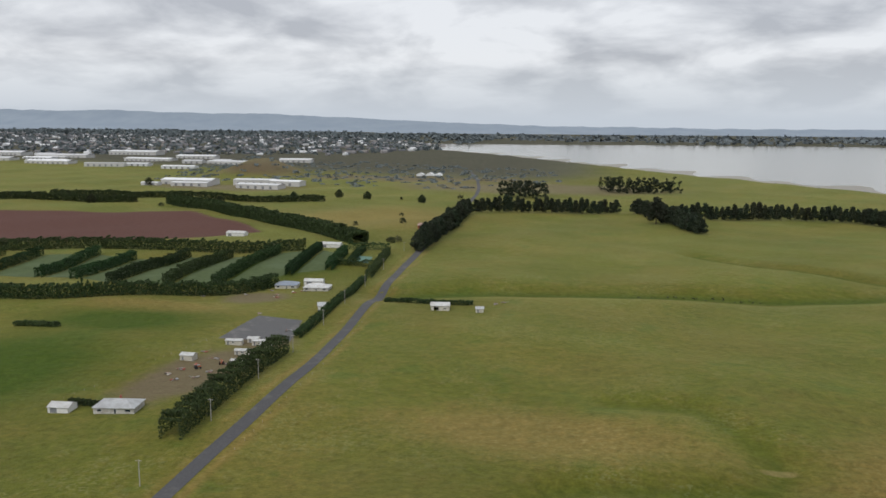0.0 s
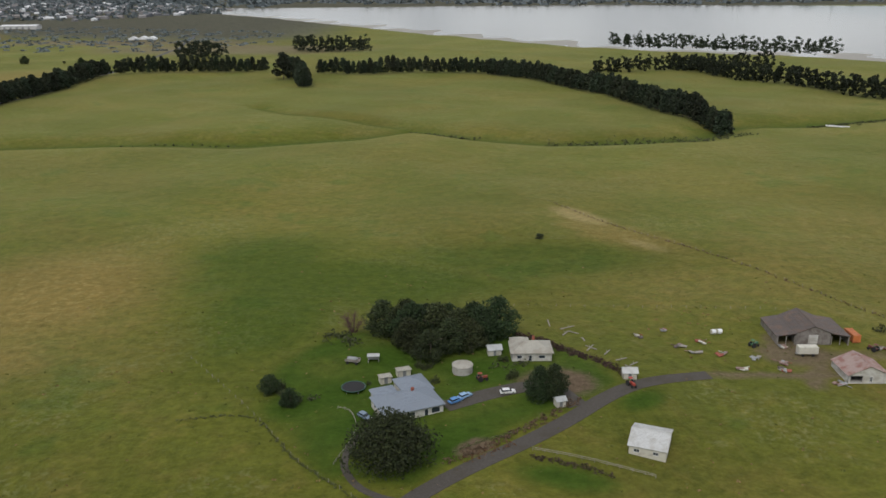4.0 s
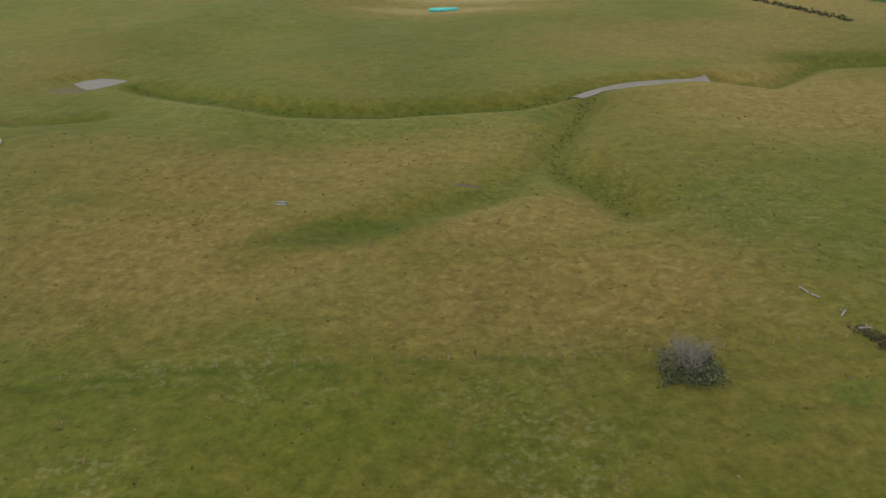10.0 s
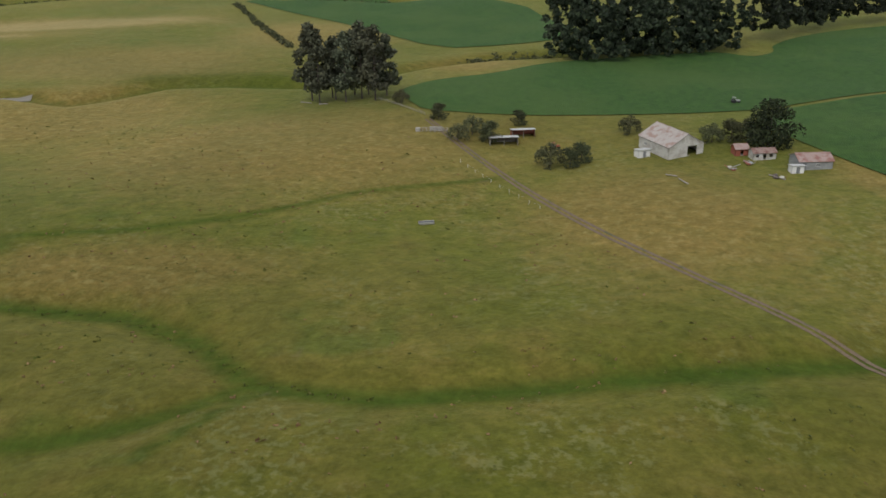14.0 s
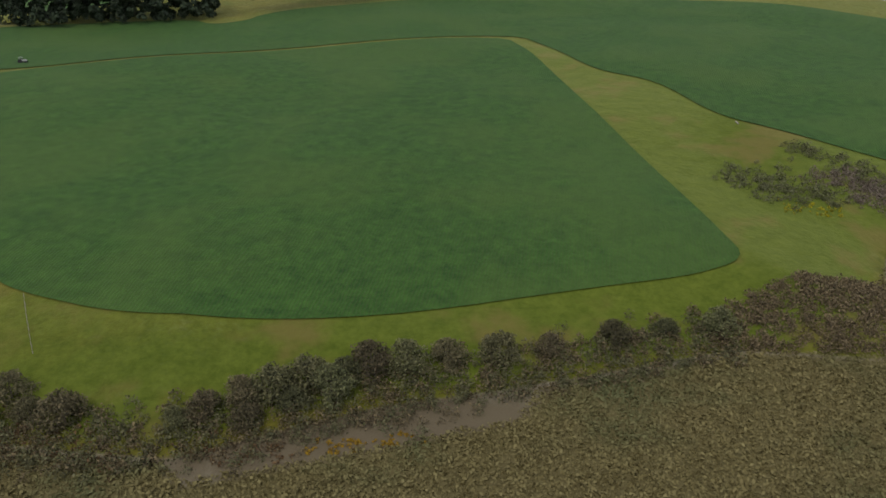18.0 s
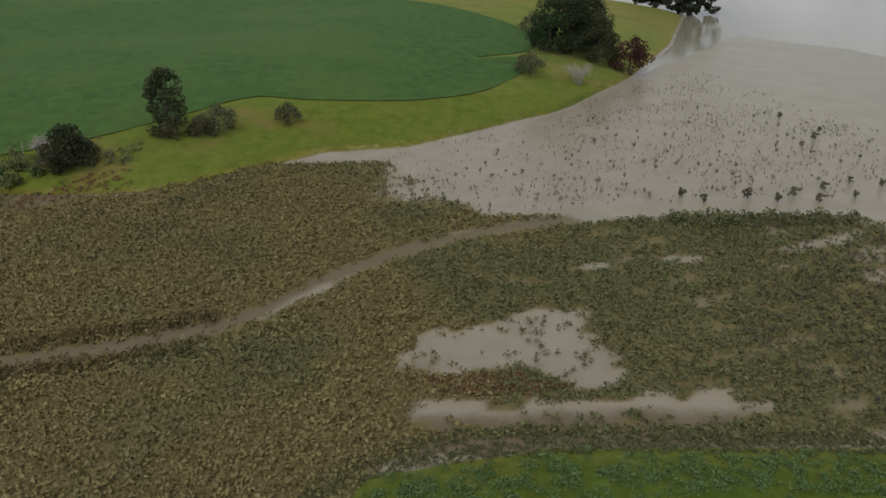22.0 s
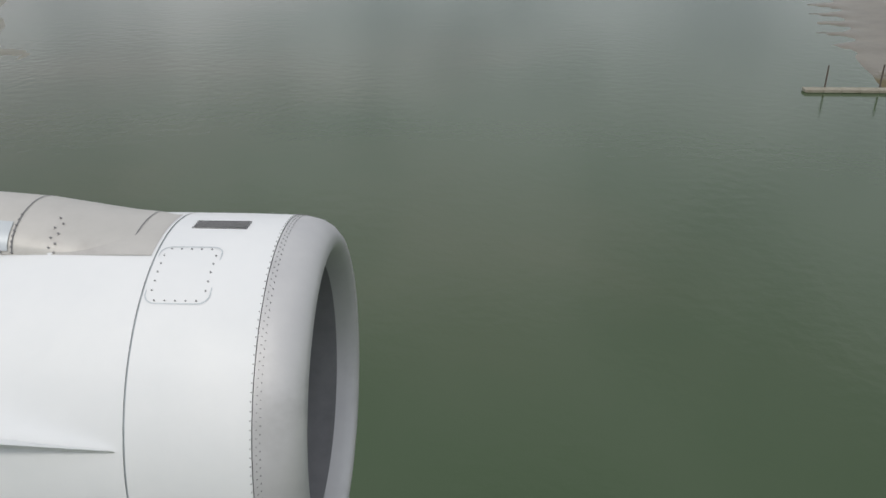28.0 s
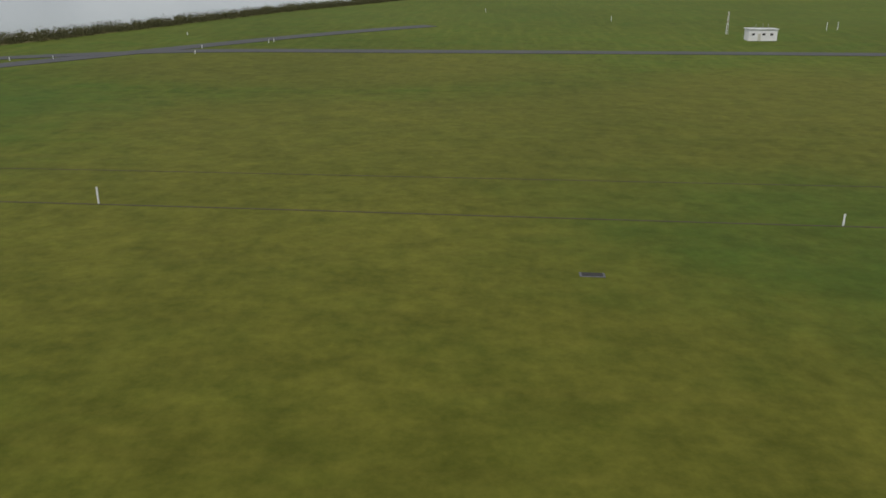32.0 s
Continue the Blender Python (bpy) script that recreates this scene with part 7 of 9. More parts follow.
c = empty("shipping_container", 397.2, 246, None, 93)
part("body", block(-3, 3, -1.2, 1.2, 0.1, 2.6, bevel=0.04), ORANGE, c)
for sy in (-0.6, 0.6):
    part("door", block(-3.06, -3.0, sy - 0.56, sy + 0.56, 0.2, 2.5), ORANGE, c)
for sx in (-2.9, 2.9):
    for sy in (-1.15, 1.15):
        part("corner_post", block(sx - 0.12, sx + 0.12, sy - 0.1, sy + 0.1, 0, 2.66), ORANGE, c)
tagged(c, "bright orange shipping container against the barn", "container")
c = empty("box_trailer", 378.5, 234.5, None, 2)
part("box", block(-3, 3, -1.2, 1.2, 0.9, 3.2, bevel=0.05), CREAM, c)
part("chassis", block(-3.4, 3.0, -0.5, 0.5, 0.6, 0.88), STEEL, c)
for sx in (-1.6, 1.6):
    for sy in (-1.0, 1.0):
        part("wheel", rod((sx, sy - 0.12, 0.45), (sx, sy + 0.12, 0.45), 0.45, sides=14), RUBBER, c)
tagged(c, "pale box trailer parked in front of the barn", "trailer")
gable("workshop", "white workshop with a rust-streaked gable roof", "shed", 389.5, 223, 92, 10.5, 12, 2.5, 2.7, WEATHERBOARD, PINK_RUST, [("left", 0.6, 4.2, 0, 2.2, "open"), ("left", 6.2, 7.1, 0.2, 2.0, "window"), ("front", 3, 4.5, 1, 2, "window")])
shed = gable("long_shed", "long grey shed with a white roof in three bays", "shed", 486.5, 245.8, 8, 18.4, 11, 3.2, 1.8, GREY_BOARD, WHITE_IRON, [("left", 2.6, 8.6, 0, 2.7, "open"), ("front", 6, 7.2, 0, 2.0, "door"), ("front", 10, 12.6, 1.0, 2.0, "open")])
for u in (-3.1, 3.1):
    part("roof_joint", rod((u, -5.8, 3.24), (u, -0.1, 5.1), 0.13, sides=6), GREY_DOOR, shed)
for v in (-5.3, -3.2, 3.2, 5.3):
    part("end_post", block(-9.45, -9.25, v - 0.14, v + 0.14, -0.4, 3.3), WHITE, shed)
part("end_beam", block(-9.46, -9.24, -5.5, 5.5, 2.75, 3.05), WHITE, shed)
gable("pump_shed", "small white pump shed beside the long shed", "shed", 480.3, 237.8, 8, 2.8, 2.2, 2.0, 0.7, WHITE, WHITE_IRON, [("front", 0.9, 1.8, 0, 1.8, "door")])
gable("weatherboard_house", "old white house with a faded red iron roof", "house", 509.9, 225.1, 97, 12, 10.5, 3.1, 3.4, WEATHERBOARD, PINK_RUST,
      [("left", 4.0, 9.6, 1.2, 2.2, "window"), ("left", 1.0, 1.9, 0.4, 1.5, "window"), ("back", 2, 3.2, 0.9, 2.0, "window"), ("back", 6, 7.2, 0.9, 2.0, "window"), ("back", 9, 10, 0, 2.0, "door")])
lean_to("wash_house", "cream lean-to beside the old house", 517.8, 221.6, 7, 3.4, 3.0, 2.0, 2.4, CREAM, CREAM, False, group="lean-to sheds")
gable("white_hut", "small white hut beside the dark bush", "shed", 498.5, 178.5, 15, 3.4, 2.6, 2.0, 0.8, WHITE, WHITE_IRON, [("front", 1.2, 2.0, 0, 1.8, "door")])
w = empty("rusty_fence", 403, 219.5)
for i in range(18):
    part("sheet", block(2.05 * i, 2.05 * i + 2.0, 0.105 * i * 2 - 0.05, 0.105 * i * 2 + 0.03, -0.4, 0.85 + 0.08 * (i % 3)), RUSTY, w)
tagged(w, "low fence of rusty iron sheets", "fence", "fences")
for x, y in ((354.2, 249.3), (356.2, 249.5)):
    b = empty("round_bale", x, y)
    part("straw", rod((-0.75, 0, 0.75), (0.75, 0, 0.75), 0.8, sides=18), CREAM, b)
    part("wrap", rod((-0.6, 0, 0.75), (0.6, 0, 0.75), 0.815, sides=18), WHITE_ROOF, b)
    tagged(b, "white wrapped round bale on the grass", "bale", "round bales")
tractor("green tractor among farm scrap", 364, 240, 30, (0.05, 0.16, 0.08))
tractor("blue tractor beside the rusty fence", 417.5, 226, 10, (0.05, 0.14, 0.26))
tractor("dark red tractor beside the barn", 400.5, 238, 120, (0.16, 0.05, 0.04))


def scrap(x, y, seed, label="heap of farm scrap and timber on the grass"):
    q = np.random.default_rng(seed)
    o = empty("scrap_heap", x, y, size=1.15)
    for i in range(6):
        a, l = q.uniform(0, 2 * math.pi), q.uniform(0.8, 2.4)
        px, py, pz = q.uniform(-1.3, 1.3), q.uniform(-0.9, 0.9), q.uniform(0.1, 0.6)
        mat = (RUSTY, GREY_WOOD, CREAM, STEEL, DARK_ROOF, BRICK_RED)[int(q.integers(6))]
        if i % 2:
            part("pole", rod((px, py, pz), (px + l * math.cos(a), py + l * math.sin(a), pz + q.uniform(-0.1, 0.5)), 0.09, sides=6), mat, o)
        else:
            p = part("panel", block(-l / 2, l / 2, -0.5, 0.5, 0, 0.3, bevel=0.03), mat, o)
            p.matrix_basis = pose(px, py, pz * 0.5, q.uniform(-15, 15), q.uniform(-15, 15), math.degrees(a))
    return tagged(o, label, "scrap heap", "farm scrap")


for i, (x, y) in enumerate(((352, 234.6), (356, 224.7), (367.4, 224.6), (406.4, 226), (411, 226.5), (404.5, 239.3), (437, 239), (428.4, 230), (448.3, 226), (460, 238.3), (467.3, 239.5), (462.4, 226), (398, 221), (381, 217),
                            (412, 228), (442, 236), (455, 240), (400, 224), (370, 229), (345, 236), (330, 247), (338, 252), (494, 236), (-190, 343), (-203, 353), (-198, 338), (-186, 366), (-180, 380), (-196, 375), (-188, 352),
                            (-228, 530), (-220, 540), (-240, 545), (-252, 530), (-236, 565), (-280, 520), (-268, 535), (-70, 536), (-75, 530), (-92, 528), (1049.6, 227), (1046, 240), (1038, 236), (-205, 345), (-199, 362), (-207, 385), (-192, 395), (-184, 376), (-178, 420), (-182, 438), (-215, 470), (-225, 520), (-215, 545), (349, 243), (341, 240), (362, 232), (374, 240), (418, 240), (425, 226), (434, 226), (452, 239), (474, 228))):
    scrap(x, y, 100 + i)
logs("bleached broken branch lying at the hedge end", [(750.4, 163.3), (752.0, 160.5), (755.3, 153.1), (757.5, 147.3)], 2.2, 7, name="fallen_branch")
brush = make_tree("brush_pile", "toppled brown dead tree beside the farm track", "brush pile", (433, 252), 7.0, 6.6, 0.2, 2200, 30, 0.34, DEAD_BRUSH, GREY_WOOD, 77, top=0.9, limbs=8, girth=0.3)
brush.scale = (1.2, 0.9, 0.92)
part("fallen_trunk", rod((-7.5, -0.5, 0.5), (-1.0, 0, 1.0), 0.22, 0.34, 8), GREY_WOOD, brush)
part("broken_limb", rod((2.4, 0, 2.0), (4.6, 0.6, 7.2), 0.3, 0.12, 7), DEAD_WOOD, brush)
shrubs("bramble_patch", np.array(row_spots([(408, 253), (415, 256), (424, 256)], 1.2, r, 0.8, 2, 1.5)), 1.3, 1.2, 14, 0.4, OLIVE, "low green bramble patch beside the fallen tree", "scrub", r)
logs("bleached fallen trunk by the track", [(417, 260), (421, 257), (425, 254), (494, 212.6), (490, 219), (495, 208), (499, 168), (503, 165), (509, 163)], 5.0, 3)
fence("dark overgrown fence line across the paddock", [(317, 420), (372, 335), (417, 264)], 4.0, 1.2, wires=2)
shrubs("fence_rushes", np.array(row_spots([(317, 420), (372, 335), (417, 264)], 1.4, r, 0.5, 1)), 0.6, 0.6, 6, 0.3, SCRUB, "dark rank grass along the fence", "scrub", r)
fence("pale board fence round the vegetable yard", [(497.2, 262.6), (512.2, 263.8), (513.2, 254), (513.5, 246)], 2.0, 1.4, wires=3, mat=CREAM, rail=0.15)
VEGETABLE = leafy("vegetable_leaves", (0.030, 0.085, 0.016), (0.120, 0.210, 0.055))
slab_on_land("vegetable_bed", [(497.4, 243), (503, 236), (508, 240), (512.6, 246), (511.8, 263), (497.6, 262)], 0.06, 2.5, PLOT, "dark green vegetable bed behind the old house", "garden")
shrubs("vegetable_patch", scatter([(497.8, 244), (503, 238), (511.5, 247), (511, 262), (498.5, 261.5)], 520, r, lambda x, y: 0.2 + 0.8 * smooth(np.sin(x / 2.3 + y / 5) * np.sin(y / 3.1 - x / 7), -0.4, 0.5)), 0.6, 0.45, 16, 0.22, VEGETABLE, "rank green vegetables beside the long shed", "vegetables", r)
DARK_EARTH = surface("dark_yard_earth", (0.050, 0.037, 0.027), (0.098, 0.074, 0.055), 1.2, 0.95, bump=0.4, world_space=True, spots=(0.052, 0.046, 0.024), spot_scale=0.3)
slab_on_land("earth_yard", [(493.2, 226), (495.4, 221.5), (494.8, 218), (499, 216.8), (501.6, 214.2), (504.6, 216), (504.2, 221), (505, 226), (503.2, 229), (503.8, 233.6), (500.4, 233), (497.2, 235.2), (495.6, 231.4), (493.4, 230.6)], 0.07, 2.5, DARK_EARTH, "dark trodden earth yard beside the old house", "yard", soft=1)
fence("grey yard fence beside the old house", [(491.4, 215), (491, 223), (493, 229)], 1.6, 1.3, wires=3, mat=GREY_WOOD, rail=0.05)
shrubs("yard_weeds", np.array(row_spots([(486, 236.5), (491, 237), (497, 235)], 0.6, r, 0.5, 3, 0.8)), 0.5, 0.4, 14, 0.16, BRIAR, "strip of pale weeds in front of the long shed", "grass", r)
fence("long wire fence across the paddocks", [(515, 113), (567, 122), (624, 129), (693, 137), (775, 147)], 5.0, 1.1, wires=2)
fence("diagonal wire paddock fence", [(517, 209), (545, 170), (576, 128)], 5.0, 1.1, wires=2)
fence("pale wire fence running down to the scrub", [(1151.8, 134.8), (1155.4, 128.2), (1160.3, 119.6)], 2.2, 1.1, wires=2, mat=GREY_WOOD)
fence("wire fence with white posts beside the track", [(958, 250), (968, 230), (980, 210)], 5.0, 1.1, wires=1, mat=WHITE)
shrubs("overgrown_fence_line", np.array(row_spots([(499, 168), (505, 140), (511, 118), (514, 90)], 1.0, r, 0.7, 2, 1.2)), 0.8, 0.9, 26, 0.2, BRIAR, "grey-green overgrown fence line", "scrub", r)
p = empty("sheep_pen", 444, 162)
for a in range(4):
    for k in (0.35, 0.75):
        q = part("rail", block(-2, 2, -0.05, 0.05, k, k + 0.15), GREY_WOOD, p)
        q.matrix_basis = pose(0, 0, 0, 0, 0, 90 * a) @ pose(0, -2, 0)
    part("post", block(-0.1, 0.1, -0.1, 0.1, -0.3, 1.1), GREY_WOOD, p).matrix_basis = pose(0, 0, 0, 0, 0, 90 * a) @ pose(2, -2, 0)
tagged(p, "small square pen of grey timber rails", "pen")
t = empty("silage_tube", 649, 515, None, 4)
tube = rod((-9, 0, 0.9), (9, 0, 0.9), 1.25, sides=20)
bmesh.ops.bevel(tube, geom=[e for e in tube.edges if abs(e.verts[0].co.x - e.verts[1].co.x) < 0.01], offset=0.5, segments=3, affect="EDGES")
part("wrap", tube, TEAL, t, smooth_shade=True)
part("seam", block(-8.6, 8.6, -0.05, 0.05, 2.14, 2.17), WHITE, t)
tagged(t, "long tube of teal plastic-wrapped silage", "silage bales")
t = empty("white_trough", 574, 673, None, -25)
part("tray", block(-9, 9, -0.9, 0.9, 0.3, 1.2, bevel=0.05), WHITE, t)
for sx in (-7, 0, 7):
    part("leg", block(sx - 0.2, sx + 0.2, -0.8, 0.8, -0.3, 0.298), STEEL, t)
tagged(t, "long white feed trough across the paddock", "trough")


def feed_trough(x, y, turn, long, label):
    t = empty("water_trough", x, y, None, turn)
    part("basin", prism([(-0.6, 0), (-0.75, 0.65), (-0.6, 0.65), (-0.5, 0.15), (0.5, 0.15), (0.6, 0.65), (0.75, 0.65), (0.6, 0)], -long / 2, long / 2), CONCRETE, t).matrix_basis = pose(0, 0, 0, 0, 0, 90)
    part("water", block(-long / 2 + 0.05, long / 2 - 0.05, -0.52, 0.52, 0.45, 0.5), GLASS, t)
    return tagged(t, label, "trough", "water troughs")


feed_trough(949, 201.5, 8, 4.2, "dark concrete water trough on the pasture")
feed_trough(621, 214, 0, 3.0, "pale concrete water trough on dry grass")

# ---- water on the farm ----
POND = surface("pond_water", (0.17, 0.155, 0.115), (0.23, 0.21, 0.165), 0.1, 0.4, bump=0, world_space=True)


def pool(outline, z, label):
    bm = bmesh.new()
    bm.faces.new([bm.verts.new((x, y, z)) for x, y in outline])
    if sum(f.normal.z for f in bm.faces) < 0:
        bmesh.ops.reverse_faces(bm, faces=bm.faces)
    return tagged(part("pond", bm, POND), label, "pond", kind="structure")


pool(POND_RIM, 12.36, "small grey farm pond with a muddy rim")
strip("stream_pool", [(714, 326), (722, 334), (735, 341), (750, 346), (772, 352)], 5.5, 0.35, POND, "still silver pool in the stream bed", "pond", 2.0, across=2)

# ---- barn paddock ----
gable("hay_barn", "pale hay barn with a rusting iron roof", "barn", 1025.4, 257, 113, 16, 13, 3.6, 3.6, WEATHERBOARD, BARN_ROOF, [("left", 7.0, 10.5, 0, 3.2, "open"), ("front", 3, 4, 1.5, 2.3, "open"), ("back", 3, 4.2, 1.2, 2.2, "window")])
lean_to("barn_lean_to", "small white lean-to against the hay barn", 1015.5, 252.5, 20, 4.0, 3.0, 2.0, 2.5, WHITE, WHITE_IRON, False, group="lean-to sheds")
gable("red_hut", "derelict hut with red boards and roof", "shed", 1045, 249.5, 5, 4, 4, 2.2, 1.0, BRICK_RED, PINK_RUST, [("front", 1.5, 2.5, 0, 1.9, "open")])
gable("ruined_shed", "roof-worn white ruined shed", "shed", 1050.5, 245, 4, 7.0, 4, 2.2, 0.9, WEATHERBOARD, RUSTY, [("front", 0.8, 1.8, 0.8, 1.8, "open"), ("front", 3, 4, 0, 1.9, "open"), ("front", 5, 6, 0.8, 1.8, "open")])
gable("tin_shed", "grey tin shed with a faded pink roof", "shed", 1062, 236.5, 3, 10, 7, 2.5, 1.5, GREY_SHEET, PINK_RUST, [("front", 1, 2.2, 0, 2.0, "door"), ("front", 5, 6.2, 0.9, 1.8, "window")])
lean_to("tin_lean_to", "white iron lean-to on the tin shed", 1056.0, 231.6, 3, 3.6, 2.6, 1.9, 2.3, WHITE, WHITE_IRON, False, group="lean-to sheds")
lean_to("implement_shed", "long open implement shed with a white roof", 972.5, 270, 4, 9.5, 4.2, 2.1, 2.8, GREY_BOARD, WHITE_IRON, True, group="implement sheds")
lean_to("implement_shed", "low open shed with a pale roof", 979.5, 278, 6, 8.0, 3.6, 2.1, 2.7, BRICK_RED, WHITE_IRON, True, group="implement sheds")
s = empty("stockyard", 949, 281, None, -5)
for i in range(7):
    part("post", block(-4.5 + 1.5 * i - 0.1, -4.5 + 1.5 * i + 0.1, -0.1, 0.1, -0.3, 1.6), CONCRETE, s)
for k in (0.4, 0.9, 1.4):
    part("rail", block(-4.5, 4.5, 0.1, 0.18, k, k + 0.15), GREY_WOOD, s)
part("pen_wall", block(-2, 2.5, 1.5, 1.8, -0.3, 1.5), CONCRETE, s)
part("tank", rod((-6, 0.5, -0.3), (-6, 0.5, 1.3), 0.9, sides=16), CONCRETE, s)
tagged(s, "old stockyard of grey posts, rails and concrete", "stockyard")
tractor("rusty red harvester under a bush", 989, 264, 10, (0.30, 0.09, 0.05))
fence("grey stockyard rails by the pines", [(925, 326), (935, 313), (945, 300)], 2.5, 1.2, wires=2, mat=GREY_WOOD, rail=0.06)
logs("weathered beam lying in dry grass", [(1020, 232), (1022, 226), (1049, 227), (895, 331), (903, 326), (1315.8, 244)], 4.0, 9)
tractor("small spray tractor at the field edge", 1063, 314, 0, (0.35, 0.36, 0.34))


TWIG = surface("grey_twigs", (0.15, 0.135, 0.12), (0.27, 0.245, 0.22), 3.0, 0.95, bump=0.2)
bare_tree("bare_tree", "leafless grey thorn tree over the hedge", 769, 108, 6.5, 15, 1, TWIG)
bare_tree("bare_tree", "leafless grey thorn tree in the paddock", 719, 132, 6.0, 9, 2, TWIG)
bare_tree("bare_tree", "dead bleached tree under the bank trees", 1374, 178, 4.5, 7, 3)
bare_tree("bare_tree", "dead bleached tree on the headland", 1556, 270, 5, 9, 4)
bare_tree("bare_tree", "dead bleached tree behind the bank scrub", 1366, 198, 5.5, 5, 5)
bare_tree("bare_tree", "dead bleached tree beside the round bank tree", 1418, 186, 4.5, 6, 6)
for x, y in ((1398.6, 185.7), (1413.2, 185.4), (1389, 174)):
    sn = empty("dead_snag", x, y)
    part("stem", rod((0, 0, -0.4), (0.3, 0.1, 4.2), 0.16, 0.07, 7), GREY_WOOD, sn)
    part("stub", rod((0.15, 0.05, 2.2), (0.9, 0.3, 3.4), 0.07, 0.03, 5), GREY_WOOD, sn)
    tagged(sn, "bleached dead snag standing above the bank shrubs", "dead tree", "dead snags")
shrubs("thorn_undergrowth", np.concatenate([scatter([(714, 127), (725, 127), (725, 138), (714, 138)], 170, r), scatter([(761, 102), (778, 101), (778, 114), (761, 114)], 150, r)]), 1.2, 3.6, 22, 0.26, GREYGREEN, "grey tangled thorn undergrowth", "scrub", r)

# ---- beside the country road ----
def villa(x, y, turn, l, w, label, roof, wall=None, chimney=None):
    hip_house("bungalow", label, x, y, turn, l, w, 2.7, 2.2, wall or WEATHERBOARD, roof, [("front", 1.5, 3.5, 0.9, 2.1, "window"), ("front", l / 2, l / 2 + 1, 0.05, 2.1, "door"), ("front", l - 4, l - 1.5, 0.9, 2.1, "window")], chimney=chimney, group="roadside bungalows")


villa(-199, 296, 10, 17, 11, "white bungalow with a grey hipped roof", ZINC, chimney=(0, 2, 5.6))
villa(-208, 555, 5, 18, 12, "white bungalow with a flat pale roof beside the hedges", WHITE_IRON)
villa(-234, 562, 10, 16, 12, "bungalow with a dark hipped roof among gardens", BLUE_ROOF, CREAM)
gable("garage", "white garage behind the bungalow", "shed", -222, 291, 5, 9, 7, 2.5, 1.2, WHITE, WHITE_IRON, [("front", 1, 4, 0, 2.2, "door")], group="roadside sheds")
gable("garage", "white roadside garage beside the low hedge", "shed", -182, 494, 20, 6, 7, 2.6, 1.6, WHITE, ZINC, [("left", 1, 4, 0, 2.2, "door")], group="roadside sheds")
gable("garage", "white packing shed beside the bungalow", "shed", -218, 575, 8, 14, 8, 3, 1.2, WHITE, WHITE_IRON, [("front", 2, 6, 0, 2.6, "door")], group="roadside sheds")
gable("cabin", "pale cabin on the yard", "shed", -208, 370, 0, 7, 5, 2.8, 0.8, CREAM, WHITE_IRON, [("front", 1, 2, 0, 2, "door")], group="roadside sheds")
for x, y, l in ((-200, 405, 9), (-186, 388, 10), (-186, 408, 9), (-178, 367, 10), (-192, 412, 6), (-180, 402, 6)):
    gable("cabin", "pale portable cabin in the roadside yard", "shed", x, y, 8, l, 4, 2.5, 0.5, CREAM, WHITE_IRON, [("front", 1, 2, 0, 2, "door"), ("front", 3.5, 5, 1, 1.9, "window")], group="roadside sheds")
gable("glasshouse", "white packhouse on the ploughed field edge", "shed", -388, 800, 0, 20, 10, 3.5, 1.5, WHITE, WHITE_IRON, [("front", 2, 6, 0, 2.8, "door")], group="roadside sheds")
gable("glasshouse", "white shed behind the court", "shed", -267, 753, 0, 20, 9, 3.5, 1.5, WHITE, WHITE_IRON, [("front", 2, 6, 0, 2.8, "door")], group="roadside sheds")
gable("shed", "red-roofed shed behind the pines", "shed", -215, 930, 0, 16, 12, 4, 2, BRICK_RED, PINK_RUST, [("front", 2, 6, 0, 3, "open")], group="roadside sheds")
gable("cream_shed", "cream shed beside the paddock hedge", "shed", -108, 510, 10, 12, 8, 3.2, 1.5, CREAM, WHITE_IRON, [("front", 2, 5, 0, 2.6, "open"), ("front", 8, 10, 1, 2, "window")], group="roadside sheds")
gable("cream_shed", "small cream shed in the paddock", "shed", -82, 508, 10, 5, 4, 2.5, 1, CREAM, ZINC, [("front", 1, 2, 0, 2, "door")], group="roadside sheds")
for i, (x, y) in enumerate(((-155, 291), (-159, 345), (-163, 397), (-168, 457), (-172, 509), (-177, 570), (-183, 640), (-152, 235), (-189, 730))):
    p = empty("power_pole", x, y)
    part("pole", rod((0, 0, -0.5), (0, 0, 9.5), 0.19, 0.13, 8), CONCRETE, p)
    part("crossarm", block(-1.1, 1.1, -0.06, 0.06, 8.9, 9.05), GREY_WOOD, p)
    for u in (-0.95, -0.4, 0.4, 0.95):
        part("insulator", rod((u, 0, 9.05), (u, 0, 9.22), 0.05, sides=6), WHITE, p)
    tagged(p, "pale concrete power pole beside the country road", "power pole", "power poles")
fence("wire fence behind the roadside yard", [(-231, 304), (-222, 365), (-214, 424)], 6.0, 1.1, wires=1)
fence("roadside wire paddock fence", [(-134, 260), (-138, 379), (-152, 515), (-168, 715)], 9.0, 1.1, wires=1)

# ---- tidal flat ----
for x, y in ((1705, 148), (1711.5, 149), (1698, 146.5)):
    p = empty("marker_stake", x, y, -0.2)
    part("stake", rod((0, 0, -0.5), (0.1, 0, 1.6), 0.09, 0.07, 6), GREY_WOOD, p)
    part("topmark", block(-0.12, 0.28, -0.1, 0.1, 1.5, 1.72), BARK, p)
    tagged(p, "dark timber stake in the wet mud", "stake", "channel stakes")
mang = make_tree("mangrove_tree", "small round mangrove tree standing in wet mud", "mangrove", (1631.5, 181), 2.2, 1.0, 0.6, 520, 14, 0.17, MANGROVE_FAR, BARK, 91, top=0.8, limbs=4, girth=0.12, group="mangrove trees")
